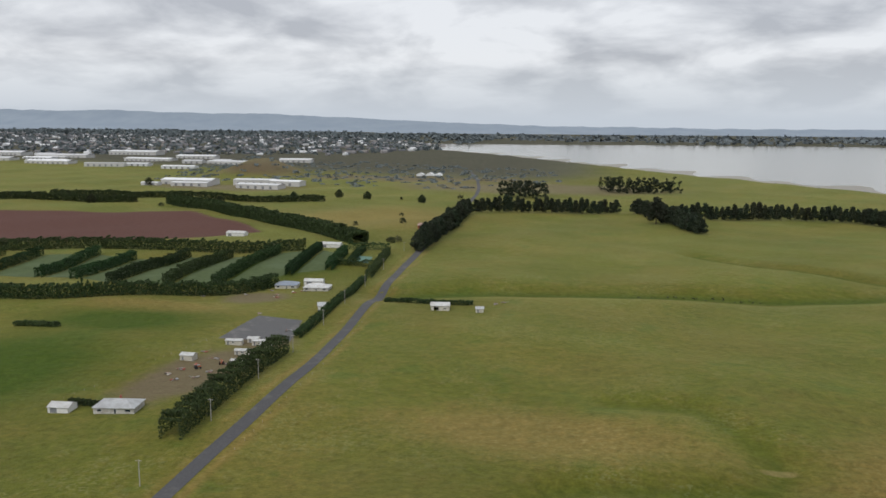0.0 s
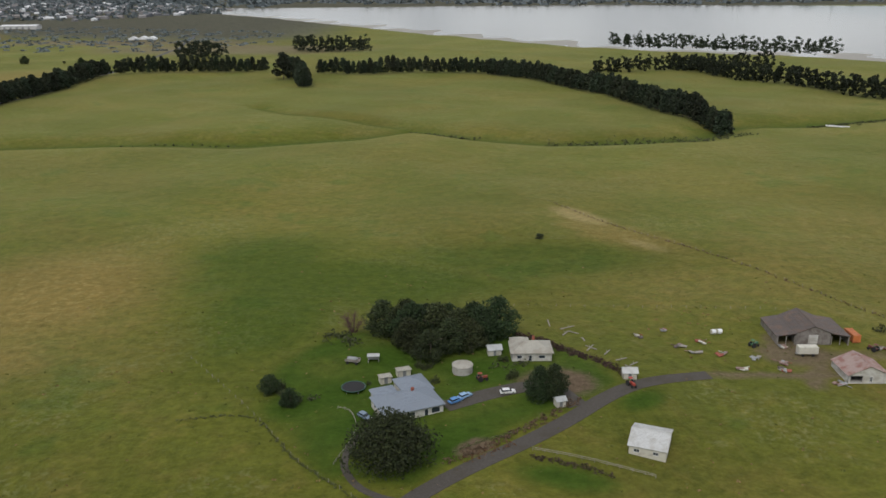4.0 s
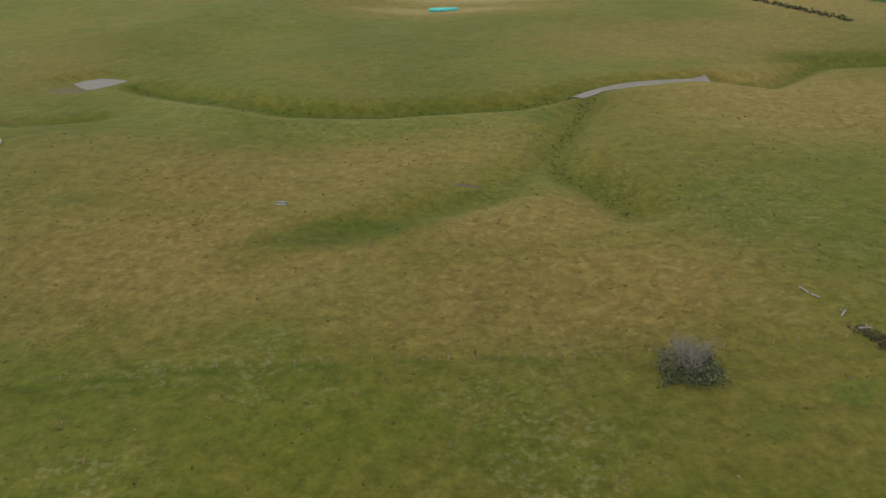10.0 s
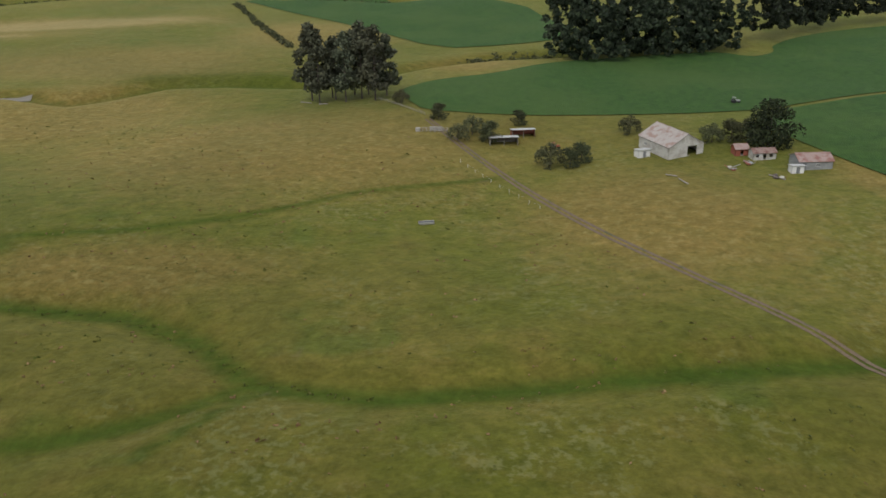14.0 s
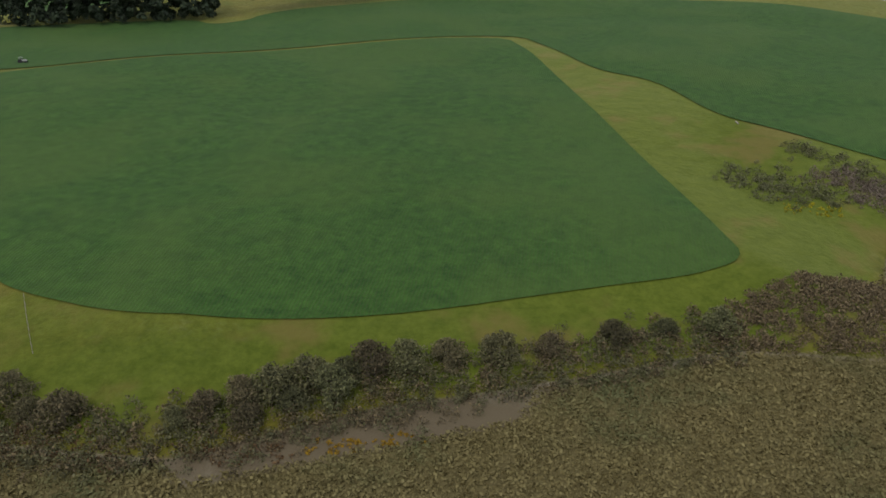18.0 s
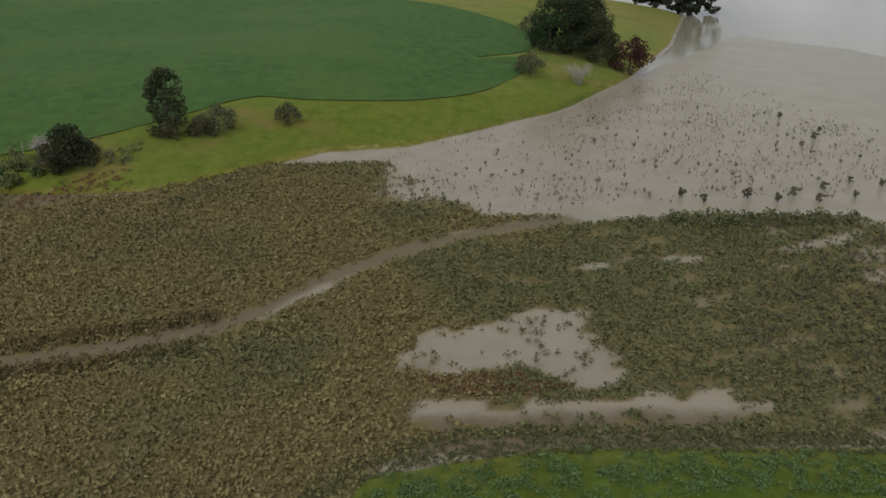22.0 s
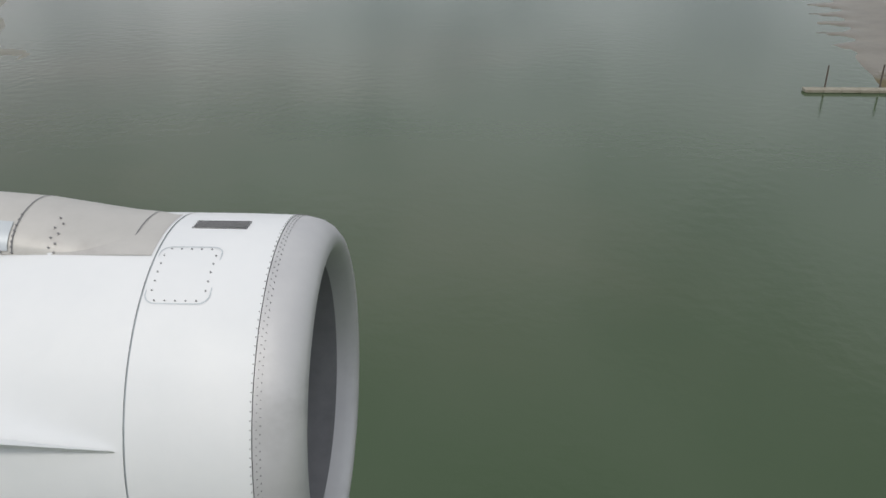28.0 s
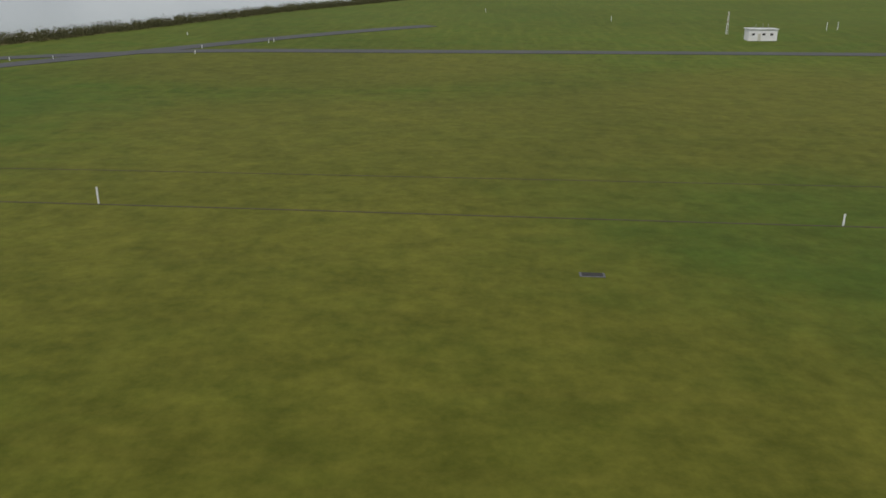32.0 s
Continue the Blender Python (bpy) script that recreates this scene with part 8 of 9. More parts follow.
plant([mang], [(1625, 180), (1599, 176), (1607, 181), (1613, 178), (1604, 171), (1591, 172), (1586, 168), (1580, 170), (1570, 168), (1566, 171), (1595, 168), (1640, 108), (1648, 100), (1655, 92), (1661, 103), (1668, 88), (1676, 76), (1652, 80),
               (1672, 98), (1690, 84), (1620, 116), (1629, 107), (1636, 96), (1612, 215), (1616, 222), (1606, 208), (1610, 236)], np.random.default_rng(5), 0.25)

# ---- airfield edge ----
st = empty("rescue_station", 2074.6, 115.8, None, 2)
W2, D2 = 4.4, 3.7
part("wall", wall_panel(8.8, 3.3, [(4.6, 8.3, 0.05, 2.9)]), LIGHT_WALL, st).matrix_basis = pose(-W2, -D2, 0)
part("wall", wall_panel(8.8, 3.3, []), LIGHT_WALL, st).matrix_basis = pose(W2, D2, 0, 0, 0, 180)
part("wall", wall_panel(2 * D2, 3.3, []), LIGHT_WALL, st).matrix_basis = pose(-W2, D2, 0, 0, 0, -90)
part("wall", wall_panel(2 * D2, 3.3, []), LIGHT_WALL, st).matrix_basis = pose(W2, -D2, 0, 0, 0, 90)
gate = part("garage_door", block(-W2 + 4.6, -W2 + 8.3, -D2 + 0.10, -D2 + 0.14, 0.05, 2.9), GREY_DOOR, st)
for i in range(5):
    part("door_bar", block(-W2 + 4.62 + i * 0.9, -W2 + 4.70 + i * 0.9, -D2 + 0.04, -D2 + 0.098, 0.05, 2.9), WHITE, gate)
for k in range(4):
    part("door_bar", block(-W2 + 4.62, -W2 + 8.28, -D2 + 0.045, -D2 + 0.095, 0.08 + k * 0.92, 0.16 + k * 0.92), WHITE, gate)
part("sill_band", block(-W2 - 0.05, W2 + 0.05, -D2 - 0.05, D2 + 0.05, 3.3, 3.5), WHITE, st)
for m, long in ((pose(0, -D2 + 0.1, 0), 2 * W2), (pose(0, D2 - 0.1, 0, 0, 0, 180), 2 * W2), (pose(-W2 + 0.1, 0, 0, 0, 0, -90), 2 * D2), (pose(W2 - 0.1, 0, 0, 0, 0, 90), 2 * D2)):
    n = max(3, round(long / 1.5))
    for i in range(n):
        u0, u1 = -long / 2 + long * i / n, -long / 2 + long * (i + 1) / n
        w = part("window", block(u0 + 0.04, u0 + 0.14, -0.06, 0.06, 3.5, 4.7), NAVY_ROOF, st)
        w.matrix_basis = m
        part("pane", block(u0 + 0.14, u1 + 0.04, -0.01, 0.01, 3.5, 4.7), GLASS, w)
part("roof", prism([(-D2 - 0.7, 4.75), (D2 + 0.5, 5.25), (D2 + 0.5, 5.5), (-D2 - 0.7, 5.0)], -W2 - 0.4, W2 + 0.4), NAVY_ROOF, st).matrix_basis = pose(0, 0, 0, 0, 0, 90)
part("fascia", block(-W2 - 0.42, W2 + 0.42, -D2 - 0.75, -D2 - 0.70, 4.6, 5.02), NAVY_ROOF, st)
part("floor_slab", block(-W2 + 0.2, W2 - 0.2, -D2 + 0.2, D2 - 0.2, -0.6, 0.04), CONCRETE, st)
st.matrix_basis = st.matrix_basis @ Matrix.Diagonal((1, 1, 0.80, 1))
tagged(st, "two-storey grey station with dark blue roof and glazed upper floor", "building")
slab_on_land("station_apron", [(2065, 123), (2065, 110), (2077, 109.5), (2080, 106), (2082, 107), (2084, 127), (2079, 128), (2078.5, 126), (2069, 125)], 0.09, 3, ASPHALT, "dark asphalt apron round the station", "apron")
KERB = surface("pale_kerb", (0.24, 0.22, 0.17), (0.34, 0.32, 0.26), 1.0, 0.9, bump=0.1, world_space=True)
strip("kerb", [(2064.6, 123.5), (2064.8, 109.6)], 0.18, 0.16, WHITE, "white kerb along the apron edge", "kerb", 1.0, across=1)
strip("kerb_pale", [(2064.8, 108.9), (2075.8, 108.6), (2077.6, 106.5), (2078.2, 103)], 0.22, 0.16, KERB, "pale concrete kerb of the apron", "kerb", 1.0, across=1)
for run in ([(2062.6, 126), (2062.9, 117), (2063.3, 107.6)], [(2063.3, 107.3), (2070, 107.1), (2076, 106.9)], [(2076.1, 106.8), (2079.2, 103.6)], [(2079.0, 103.2), (2078.2, 92), (2077.4, 79)]):
    strip("grass_edging", run, 0.15, 0.08, KERB, "thin pale edging in the grass", "kerb", 1.0, across=1)
VERGE = surface("dry_verge", (0.105, 0.080, 0.036), (0.185, 0.140, 0.072), 1.0, 0.95, bump=0.3, world_space=True, spots=(0.075, 0.085, 0.016), spot_scale=0.45)
STRAW_GRASS = surface("straw_grass", (0.16, 0.125, 0.055), (0.27, 0.21, 0.10), 1.0, 0.95, bump=0.3, world_space=True, spots=(0.13, 0.125, 0.035), spot_scale=0.3)
strip("road_verge", [(2080.5, 30), (2080.4, 42), (2079.9, 66), (2079.7, 82), (2080.2, 101), (2079.6, 105)], 0.8, 0.06, VERGE, "dry brown verge beside the service road", "verge", 2.0, across=2)
strip("road_verge_east", [(2088.6, 30), (2088.4, 42), (2087.9, 66), (2087.7, 82), (2088.5, 102), (2092.7, 123)], 0.7, 0.06, VERGE, "dry pale verge beside the service road", "verge", 2.0, across=2)
strip("dry_bank", [(2085, 131), (2090.5, 146), (2098.5, 163)], 3.4, 0.07, STRAW_GRASS, "dry straw-coloured bank beside the road", "verge", 2.0, across=3)
kerb_mesh = bpy.data.meshes.new("kerb_block")
bm = block(-0.07, 0.07, -0.55, 0.55, -0.1, 0.16, bevel=0.03)
bm.to_mesh(kerb_mesh)
bm.free()
kerb_mesh.materials.append(WHITE)
kb = empty("kerb_blocks", 2082, 40, 0.0)
for side in (-1, 1):
    for i in range(14):
        y = 34 + 3.6 * i
        x = 2084.4 - (y - 42) * 0.7 / 40 + side * 3.45
        q = part("kerb_block", kerb_mesh, None, kb)
        q.location = (x - 2082, y - 40, h1(x, y))
tagged(kb, "row of white kerb blocks along the service road", "kerb blocks")

MARK = surface("road_paint", (0.34, 0.34, 0.33), (0.52, 0.52, 0.50), 2.0, 0.7, bump=0.05)
rm = empty("stop_marking", 2084.6, 90, h1(2084.6, 90) + 0.125)
fo = bpy.data.curves.new("letters", "FONT")
fo.body, fo.size, fo.extrude, fo.align_x, fo.align_y = "STOP", 0.95, 0.004, "CENTER", "CENTER"
fo.materials.append(MARK)
letters = new("letters", fo)
letters.parent = rm
letters.matrix_basis = pose(0, 0, 0, 0, 0, 180) @ Matrix.Diagonal((1, 1.6, 1, 1))
part("centre_line", block(-1.75, -1.67, -7, 7.5, -0.01, 0.006), MARK, rm)
part("limit_line", block(-1.75, 1.9, -7.2, -7.08, -0.01, 0.006), MARK, rm)
tagged(rm, "white painted stop marking and lines on asphalt", "road marking")

# marine shed
ms = empty("marine_shed", 2087.8, 176.5, None, 7)
L, D, T = 21.0, 10.0, 4.5
for m, size, holes in ((pose(-L / 2, -D / 2, 0), L, []), (pose(L / 2, D / 2, 0, 0, 0, 180), L, []), (pose(-L / 2, D / 2, 0, 0, 0, -90), D, [(2.5, 7.0, 0.05, 3.9)]), (pose(L / 2, -D / 2, 0, 0, 0, 90), D, [])):
    part("wall", wall_panel(size, T, holes), GREY_SHEET, ms).matrix_basis = m
part("roller_door", block(2.5, 7.0, 0.05, 0.09, 0.05, 3.9), MINT_ROOF, ms).matrix_basis = pose(-L / 2, D / 2, 0, 0, 0, -90)
for s in (-1, 1):
    part("roof_slope", prism([(s * (D / 2 + 0.3), T - 0.05), (0, T + 1.1), (0, T + 1.25), (s * (D / 2 + 0.3), T + 0.1)], -L / 2 - 0.3, L / 2 + 0.3), MINT_ROOF, ms).matrix_basis = pose(0, 0, 0, 0, 0, 90)
    part("gable_end", prism([(-D / 2, T), (D / 2, T), (0, T + 1.1)], -0.08, 0.08), GREY_SHEET, ms).matrix_basis = pose(s * (L / 2 - 0.08), 0, 0, 0, 0, 90)
sign = part("sign_board", block(-3.6, 7.6, -D / 2 - 0.12, -D / 2 - 0.02, 3.0, 4.1, bevel=0.02), paint("sign_blue", (0.03, 0.06, 0.20)), ms)
for u0, word in ((0.0, "AIRPORT"), (3.75, "MARINE"), (7.2, "RESCUE")):
    fc = bpy.data.curves.new("lettering", "FONT")
    fc.body, fc.size, fc.extrude, fc.align_y = word, 0.82, 0.01, "CENTER"
    fc.materials.append(WHITE)
    lo = new("lettering", fc)
    lo.parent = sign
    lo.matrix_basis = pose(-3.35 + u0, -D / 2 - 0.135, 3.55, 90, 0, 0) @ Matrix.Diagonal((0.92, 1, 1, 1))
part("badge", rod((-4.6, -D / 2 - 0.06, 3.55), (-4.6, -D / 2 - 0.01, 3.55), 0.5, sides=18), WHITE, ms)
for u in (-2, 3.5, 7):
    part("roof_vent", rod((u, 0, T + 1.1), (u, 0, T + 1.8), 0.2, sides=10), STEEL, ms)
part("gutter", block(-L / 2 - 0.3, L / 2 + 0.3, -D / 2 - 0.45, -D / 2 - 0.31, T - 0.08, T + 0.06), WHITE, ms)
tagged(ms, "grey sheet-metal boat shed with a pale green roof and blue sign", "building")
cb = empty("white_cabin", 2090.8, 168.0, None, 5)
part("box", block(-2.3, 2.3, -1.4, 1.4, 0, 2.5, bevel=0.04), WHITE, cb)
part("roof", prism([(-1.6, 2.5), (0, 2.85), (1.6, 2.5)], -2.45, 2.45), WHITE_IRON, cb).matrix_basis = pose(0, 0, 0, 0, 0, 90)
part("door", block(-0.5, 0.5, -1.45, -1.403, 0, 2.0), CREAM, cb)
tagged(cb, "small white site cabin in front of the boat shed", "cabin")
tk = empty("water_tank", 2078.6, 169.3)
part("tank_wall", rod((0, 0, -0.2), (0, 0, 2.0), 0.85, sides=20), CREAM, tk)
part("lid", rod((0, 0, 2.0), (0, 0, 2.2), 0.87, 0.3, sides=20), GREY_DOOR, tk)
tagged(tk, "small pale water tank at the shed corner", "water tank")
car("pale yellow utility car beside the service road", 2098.6, 169.5, 45, (0.62, 0.56, 0.28), high=1.7)
sg = empty("notice_board", 2056, 150.6, None, 0)
for u in (-0.55, 0.55):
    part("post", rod((u, 0, -0.3), (u, 0, 2.6), 0.07, sides=6), WHITE, sg)
part("board", block(-0.8, 0.8, -0.08, -0.04, 1.7, 2.8, bevel=0.02), paint("pale_blue_board", (0.35, 0.50, 0.68)), sg)
tagged(sg, "blue notice board on white posts by the shore", "sign")
sn = empty("road_sign", 2088.2, 81.2)
part("pole", rod((0, 0, -0.3), (0, 0, 2.4), 0.05, sides=6), STEEL, sn)
part("disc", rod((0, -0.06, 2.1), (0, -0.03, 2.1), 0.42, sides=8), WHITE, sn)
tagged(sn, "white road sign at the stop line", "sign", "roadside posts")
for x, y, t in ((2088.9, 81.3, 1.3), (2088.6, 80.6, 1.1), (2091.3, 81.6, 1.2), (2110, 168, 1.6), (2196.6, 83.2, 1.8), (2275, 83.5, 1.2), (2158, 219, 0.9), (2156, 230, 0.9), (2171, 244, 0.9), (2172, 246, 0.9), (2231, 376, 1.8), (2280, 331, 1.8),
                (2127, 204, 0.9), (2140, 262, 0.9), (2349, 300, 2.6), (2353, 301, 2.6), (2118, 200, 0.9)):
    p = empty("marker_post", x, y)
    part("post", block(-0.08, 0.08, -0.08, 0.08, -0.3, t, bevel=0.02), WHITE, p)
    part("cap", block(-0.10, 0.10, -0.10, 0.10, t, t + 0.06), CREAM, p)
    tagged(p, "white marker post in the airfield grass", "post", "roadside posts")
ht = empty("radio_hut", 2318, 268, None, 3)
part("wall", block(-4.3, 4.3, -2.2, 2.2, -0.3, 3.3, bevel=0.03), WHITE, ht)
part("roof", block(-4.6, 4.6, -2.5, 2.5, 3.3, 3.55, bevel=0.03), WHITE_IRON, ht)
for u in (-3, 0.2, 2.6):
    part("vent", block(u - 0.45, u + 0.45, -2.26, -2.203, 1.6, 2.2), DARK, ht)
part("door", block(-1.6, -0.7, -2.25, -2.203, 0, 2.1), CREAM, ht)
for u in (-1.8, 0.4, 2.0):
    part("aerial", rod((u, 0, 3.55), (u, 0, 4.9), 0.05, sides=5), STEEL, ht)
tagged(ht, "white radio hut with short roof aerials", "hut")
mt = empty("lattice_mast", 2312, 285)
for sx, sy in ((-0.35, -0.2), (0.35, -0.2), (0, 0.4)):
    part("leg", rod((sx, sy, -0.3), (sx * 0.4, sy * 0.4, 7.2), 0.06, sides=5), WHITE, mt)
for k in range(6):
    z = 0.5 + k * 1.1
    part("brace", rod((-0.33 * (1 - z / 24), -0.2, z), (0.33 * (1 - z / 24), -0.15, z + 0.9), 0.04, sides=4), BRICK_RED if k % 2 else WHITE, mt)
tagged(mt, "slim lattice mast banded red and white", "mast")
TRENCH = surface("dark_turf_cut", (0.035, 0.030, 0.012), (0.070, 0.058, 0.024), 1.5, 0.95, bump=0.3, world_space=True)
strip("cable_trench", [(2095, 82), (2150, 83.2), (2200, 82.8), (2290, 83.4), (2420, 84)], 0.30, 0.03, TRENCH, "narrow dark trench line across the airfield grass", "trench", 3.0, across=1)
strip("mower_line", [(2100, 97), (2190, 97.5), (2286, 99.5), (2420, 101)], 0.22, 0.025, TRENCH, "faint dark wheel line in the mown grass", "trench", 3.0, across=1)
for x, y in ((2248, 67), (2183.8, 68.5), (2073.6, 104.1)):
    pt = empty("pit_cover", x, y)
    part("slab", block(-1.1, 1.1, -0.5, 0.5, -0.2, 0.06, bevel=0.03), OLD_ASPHALT, pt)
    part("lid", block(-0.9, 0.9, -0.38, 0.38, 0.06, 0.10, bevel=0.02), DARK, pt)
    tagged(pt, "concrete pit cover flush with the airfield grass", "pit cover", "pit covers")
pt = empty("drain_pit", 2057, 67)
part("rim", rod((0, 0, -0.2), (0, 0, 0.10), 0.7, sides=18), BARK, pt)
part("pipe", rod((-0.2, -0.4, 0.1), (0.25, 0.1, 0.4), 0.09, sides=7), WHITE, pt)
tagged(pt, "small red-brown drain pit with a white pipe", "pit cover", "pit covers")
FENCE_GREY = surface("fence_grey", (0.15, 0.155, 0.155), (0.22, 0.225, 0.225), 2.0, 0.5, 0.4, 0.1)
boundary = fence("airfield boundary fence of grey mesh on steel posts", [(2045, 30), (2046.6, 45), (2048, 54), (2049, 68), (2049.3, 77), (2048.4, 104), (2046.4, 130), (2047.5, 134)], 2.6, 2.1, wires=3, mat=FENCE_GREY, thick=0.05, rail=0.014)
mp = curve_points([(2045, 30), (2046.6, 45), (2048, 54), (2049, 68), (2049.3, 77), (2048.4, 104), (2046.4, 130), (2047.5, 134)], 0.16)
mz = height(mp[:, 0], mp[:, 1])
mesh_verts, mesh_faces = [], []
for (ax, ay), (bx, by), az, bz in zip(mp[:-1].tolist(), mp[1:].tolist(), mz[:-1].tolist(), mz[1:].tolist()):
    k = len(mesh_verts)
    mesh_verts += [(ax, ay, az + 0.1), (ax + 0.016, ay + 0.018, az + 0.1), (ax + 0.016, ay + 0.018, az + 1.9), (ax, ay, az + 1.9)]
    mesh_faces.append((k, k + 1, k + 2, k + 3))
    for lift in (0.25, 0.5, 0.75, 1.0, 1.25, 1.5, 1.75):
        k = len(mesh_verts)
        mesh_verts += [(ax, ay, az + lift), (bx, by, bz + lift), (bx, by, bz + lift + 0.024), (ax, ay, az + lift + 0.024)]
        mesh_faces.append((k, k + 1, k + 2, k + 3))
netting = bpy.data.meshes.new("chain_mesh")
netting.from_pydata([(x - boundary.location.x, y - boundary.location.y, z) for x, y, z in mesh_verts], [], mesh_faces)
netting.materials.append(FENCE_GREY)
tagged(part("chain_mesh", netting, None, boundary), "grey woven wire mesh", kind="stuff")
strip("fence_footing", [(2045, 30), (2046.6, 45), (2048, 54), (2049, 68), (2049.3, 77), (2048.4, 104), (2046.4, 130)], 0.4, 0.04, GRAVEL, "pale gravel strip under the boundary fence", "edging", 2.0, across=1)

# jetty
jt = empty("jetty", 2024, 152.5, 0.0)
line = [(-16.5, 0.0), (0.3, -0.2), (9.0, 4.4), (24.5, 12.0)]
for (ax, ay), (bx, by) in zip(line, line[1:]):
    n = max(2, round(math.hypot(bx - ax, by - ay) / 3.4))
    ang = math.degrees(math.atan2(by - ay, bx - ax))
    step_l = math.hypot(bx - ax, by - ay) / n
    for i in range(n):
        k = (i + 0.5) / n
        d = part("deck_section", block(-step_l / 2 + 0.04, step_l / 2 - 0.04, -0.95, 0.95, 0.05, 0.62, bevel=0.05), KERB, jt)
        d.matrix_basis = pose(ax + (bx - ax) * k, ay + (by - ay) * k, 0.0 if bx < 12 else 0.25 * k, 0, 0, ang)
for px, py, tall in ((-12.2, 1.2, 4.6), (-2.2, 1.1, 4.8), (8.9, 6.0, 2.4), (16, 9.5, 1.6)):
    part("pile", rod((px, py, -2.0), (px, py, tall), 0.17, 0.15, 8), BARK, jt)
for s in (-1, 1):
    part("handrail", rod((9.5, 4.6 + s * 0.9, 1.4), (24, 11.7 + s * 0.9, 1.7), 0.04, sides=5), STEEL, jt)
tagged(jt, "pale floating jetty with dark timber piles", "jetty")
bt = empty("dinghy", 2051, 169.5, None, 40)
part("hull", prism([(-1.6, 0.1), (1.2, 0.1), (1.9, 0.65), (-1.7, 0.65)], -0.7, 0.7), WHITE, bt)
part("thwart", block(-0.3, 0.1, -0.65, 0.65, 0.651, 0.70), GREY_WOOD, bt)
tagged(bt, "white dinghy drawn up beside the jetty", "boat")

# ---- the aircraft engine, as it hangs beside the cabin over the water ----
COWL, ent, esh = blank("white_cowl_paint")
ev = place_vec(ent, False)
ecol = ramped(ent, noisy(ent, ev, 1.3, 6.0, 0.6), [(0.3, (0.74, 0.76, 0.77)), (0.75, (0.82, 0.83, 0.83))])
ent.links.new(ecol, esh.inputs["Base Color"])
esh.inputs["Roughness"].default_value, esh.inputs["Coat Weight"].default_value, esh.inputs["Coat Roughness"].default_value = 0.55, 0.06, 0.3
LIP = surface("brushed_lip_metal", (0.52, 0.52, 0.53), (0.60, 0.60, 0.60), 2.0, 0.55, 0.35, 0.03, spots=(0.47, 0.47, 0.47), spot_scale=1.5)
SILVER = surface("silver_pylon_paint", (0.50, 0.49, 0.46), (0.60, 0.58, 0.55), 1.5, 0.55, 0.2, 0.04, spots=(0.42, 0.40, 0.38), spot_scale=1.2)
PANEL_GREY = surface("pale_blue_panel", (0.50, 0.54, 0.57), (0.60, 0.64, 0.66), 1.5, 0.4, 0.2, 0.03)
DUCT = surface("inlet_liner", (0.20, 0.20, 0.21), (0.28, 0.28, 0.29), 3.0, 0.6, 0.1, 0.05)
SEAL = surface("dark_seam", (0.05, 0.05, 0.055), (0.10, 0.10, 0.11), 4.0, 0.7, bump=0)


def lathe(profile, sides=96, a0=0.0, a1=360.0):
    """Turns (x, radius) pairs about the x axis; angle 90 is the top, 0 the cabin side."""
    bm = bmesh.new()
    closed = a1 - a0 >= 360
    n = sides if closed else sides + 1
    rings = []
    for x, r in profile:
        ring = []
        for i in range(n):
            a = radians(a0 + (a1 - a0) * i / sides)
            ring.append(bm.verts.new((x, -r * math.cos(a), r * math.sin(a))))
        rings.append(ring)
    for p, q in zip(rings, rings[1:]):
        for i in range(sides):
            j = (i + 1) % n
            bm.faces.new((p[i], p[j], q[j], q[i]))
    bmesh.ops.recalc_face_normals(bm, faces=bm.faces)
    return bm


def skin(x, ang, r):
    a = radians(ang)
    return Vector((x, -r * math.cos(a), r * math.sin(a)))


engine = empty("aircraft_engine", 1946.76, -0.65 + 4.0, 43.13 - 2.96)
part("inlet_lip", lathe([(-1.030, 1.050), (-0.97, 1.044), (-0.90, 1.026), (-0.85, 0.995), (-0.812, 0.950), (-0.798, 0.908), (-0.805, 0.876), (-0.833, 0.850), (-0.88, 0.828), (-0.94, 0.812)]), LIP, engine, "bare metal inlet lip", True)
part("inlet_duct", lathe([(-0.94, 0.809), (-1.1, 0.80), (-1.5, 0.80), (-1.85, 0.80)]), DUCT, engine, smooth_shade=True)
part("fan_cowl", lathe([(-1.034, 1.052), (-1.3, 1.058), (-1.634, 1.060)]), COWL, engine, "white riveted front cowl", True)
part("reverser_cowl", lathe([(-1.644, 1.060), (-2.2, 1.060), (-3.0, 1.035), (-3.8, 0.96), (-4.3, 0.88)]), COWL, engine, smooth_shade=True)
part("cowl_seam", lathe([(-1.634, 1.056), (-1.639, 1.052), (-1.644, 1.056)]), PANEL_GREY, engine)
part("lip_seam", lathe([(-1.030, 1.047), (-1.032, 1.044), (-1.034, 1.048)]), SEAL, engine)
part("spinner", lathe([(-1.25, 0.01), (-1.35, 0.10), (-1.5, 0.2), (-1.62, 0.26)], 32), SEAL, engine, smooth_shade=True)
fan = part("fan_disc", lathe([(-1.75, 0.02), (-1.75, 0.80)], 48), SEAL, engine)
for i in range(24):
    b = part("blade", block(-0.05, 0.05, -0.008, 0.008, 0.25, 0.785), DUCT, fan)
    b.matrix_basis = pose(-1.66, 0, 0, 15 * i, 0, 0) @ pose(0, 0, 0, 0, 0, 35)
part("exhaust", lathe([(-4.3, 0.60), (-4.9, 0.50), (-5.2, 0.42)], 48), SILVER, engine, smooth_shade=True)
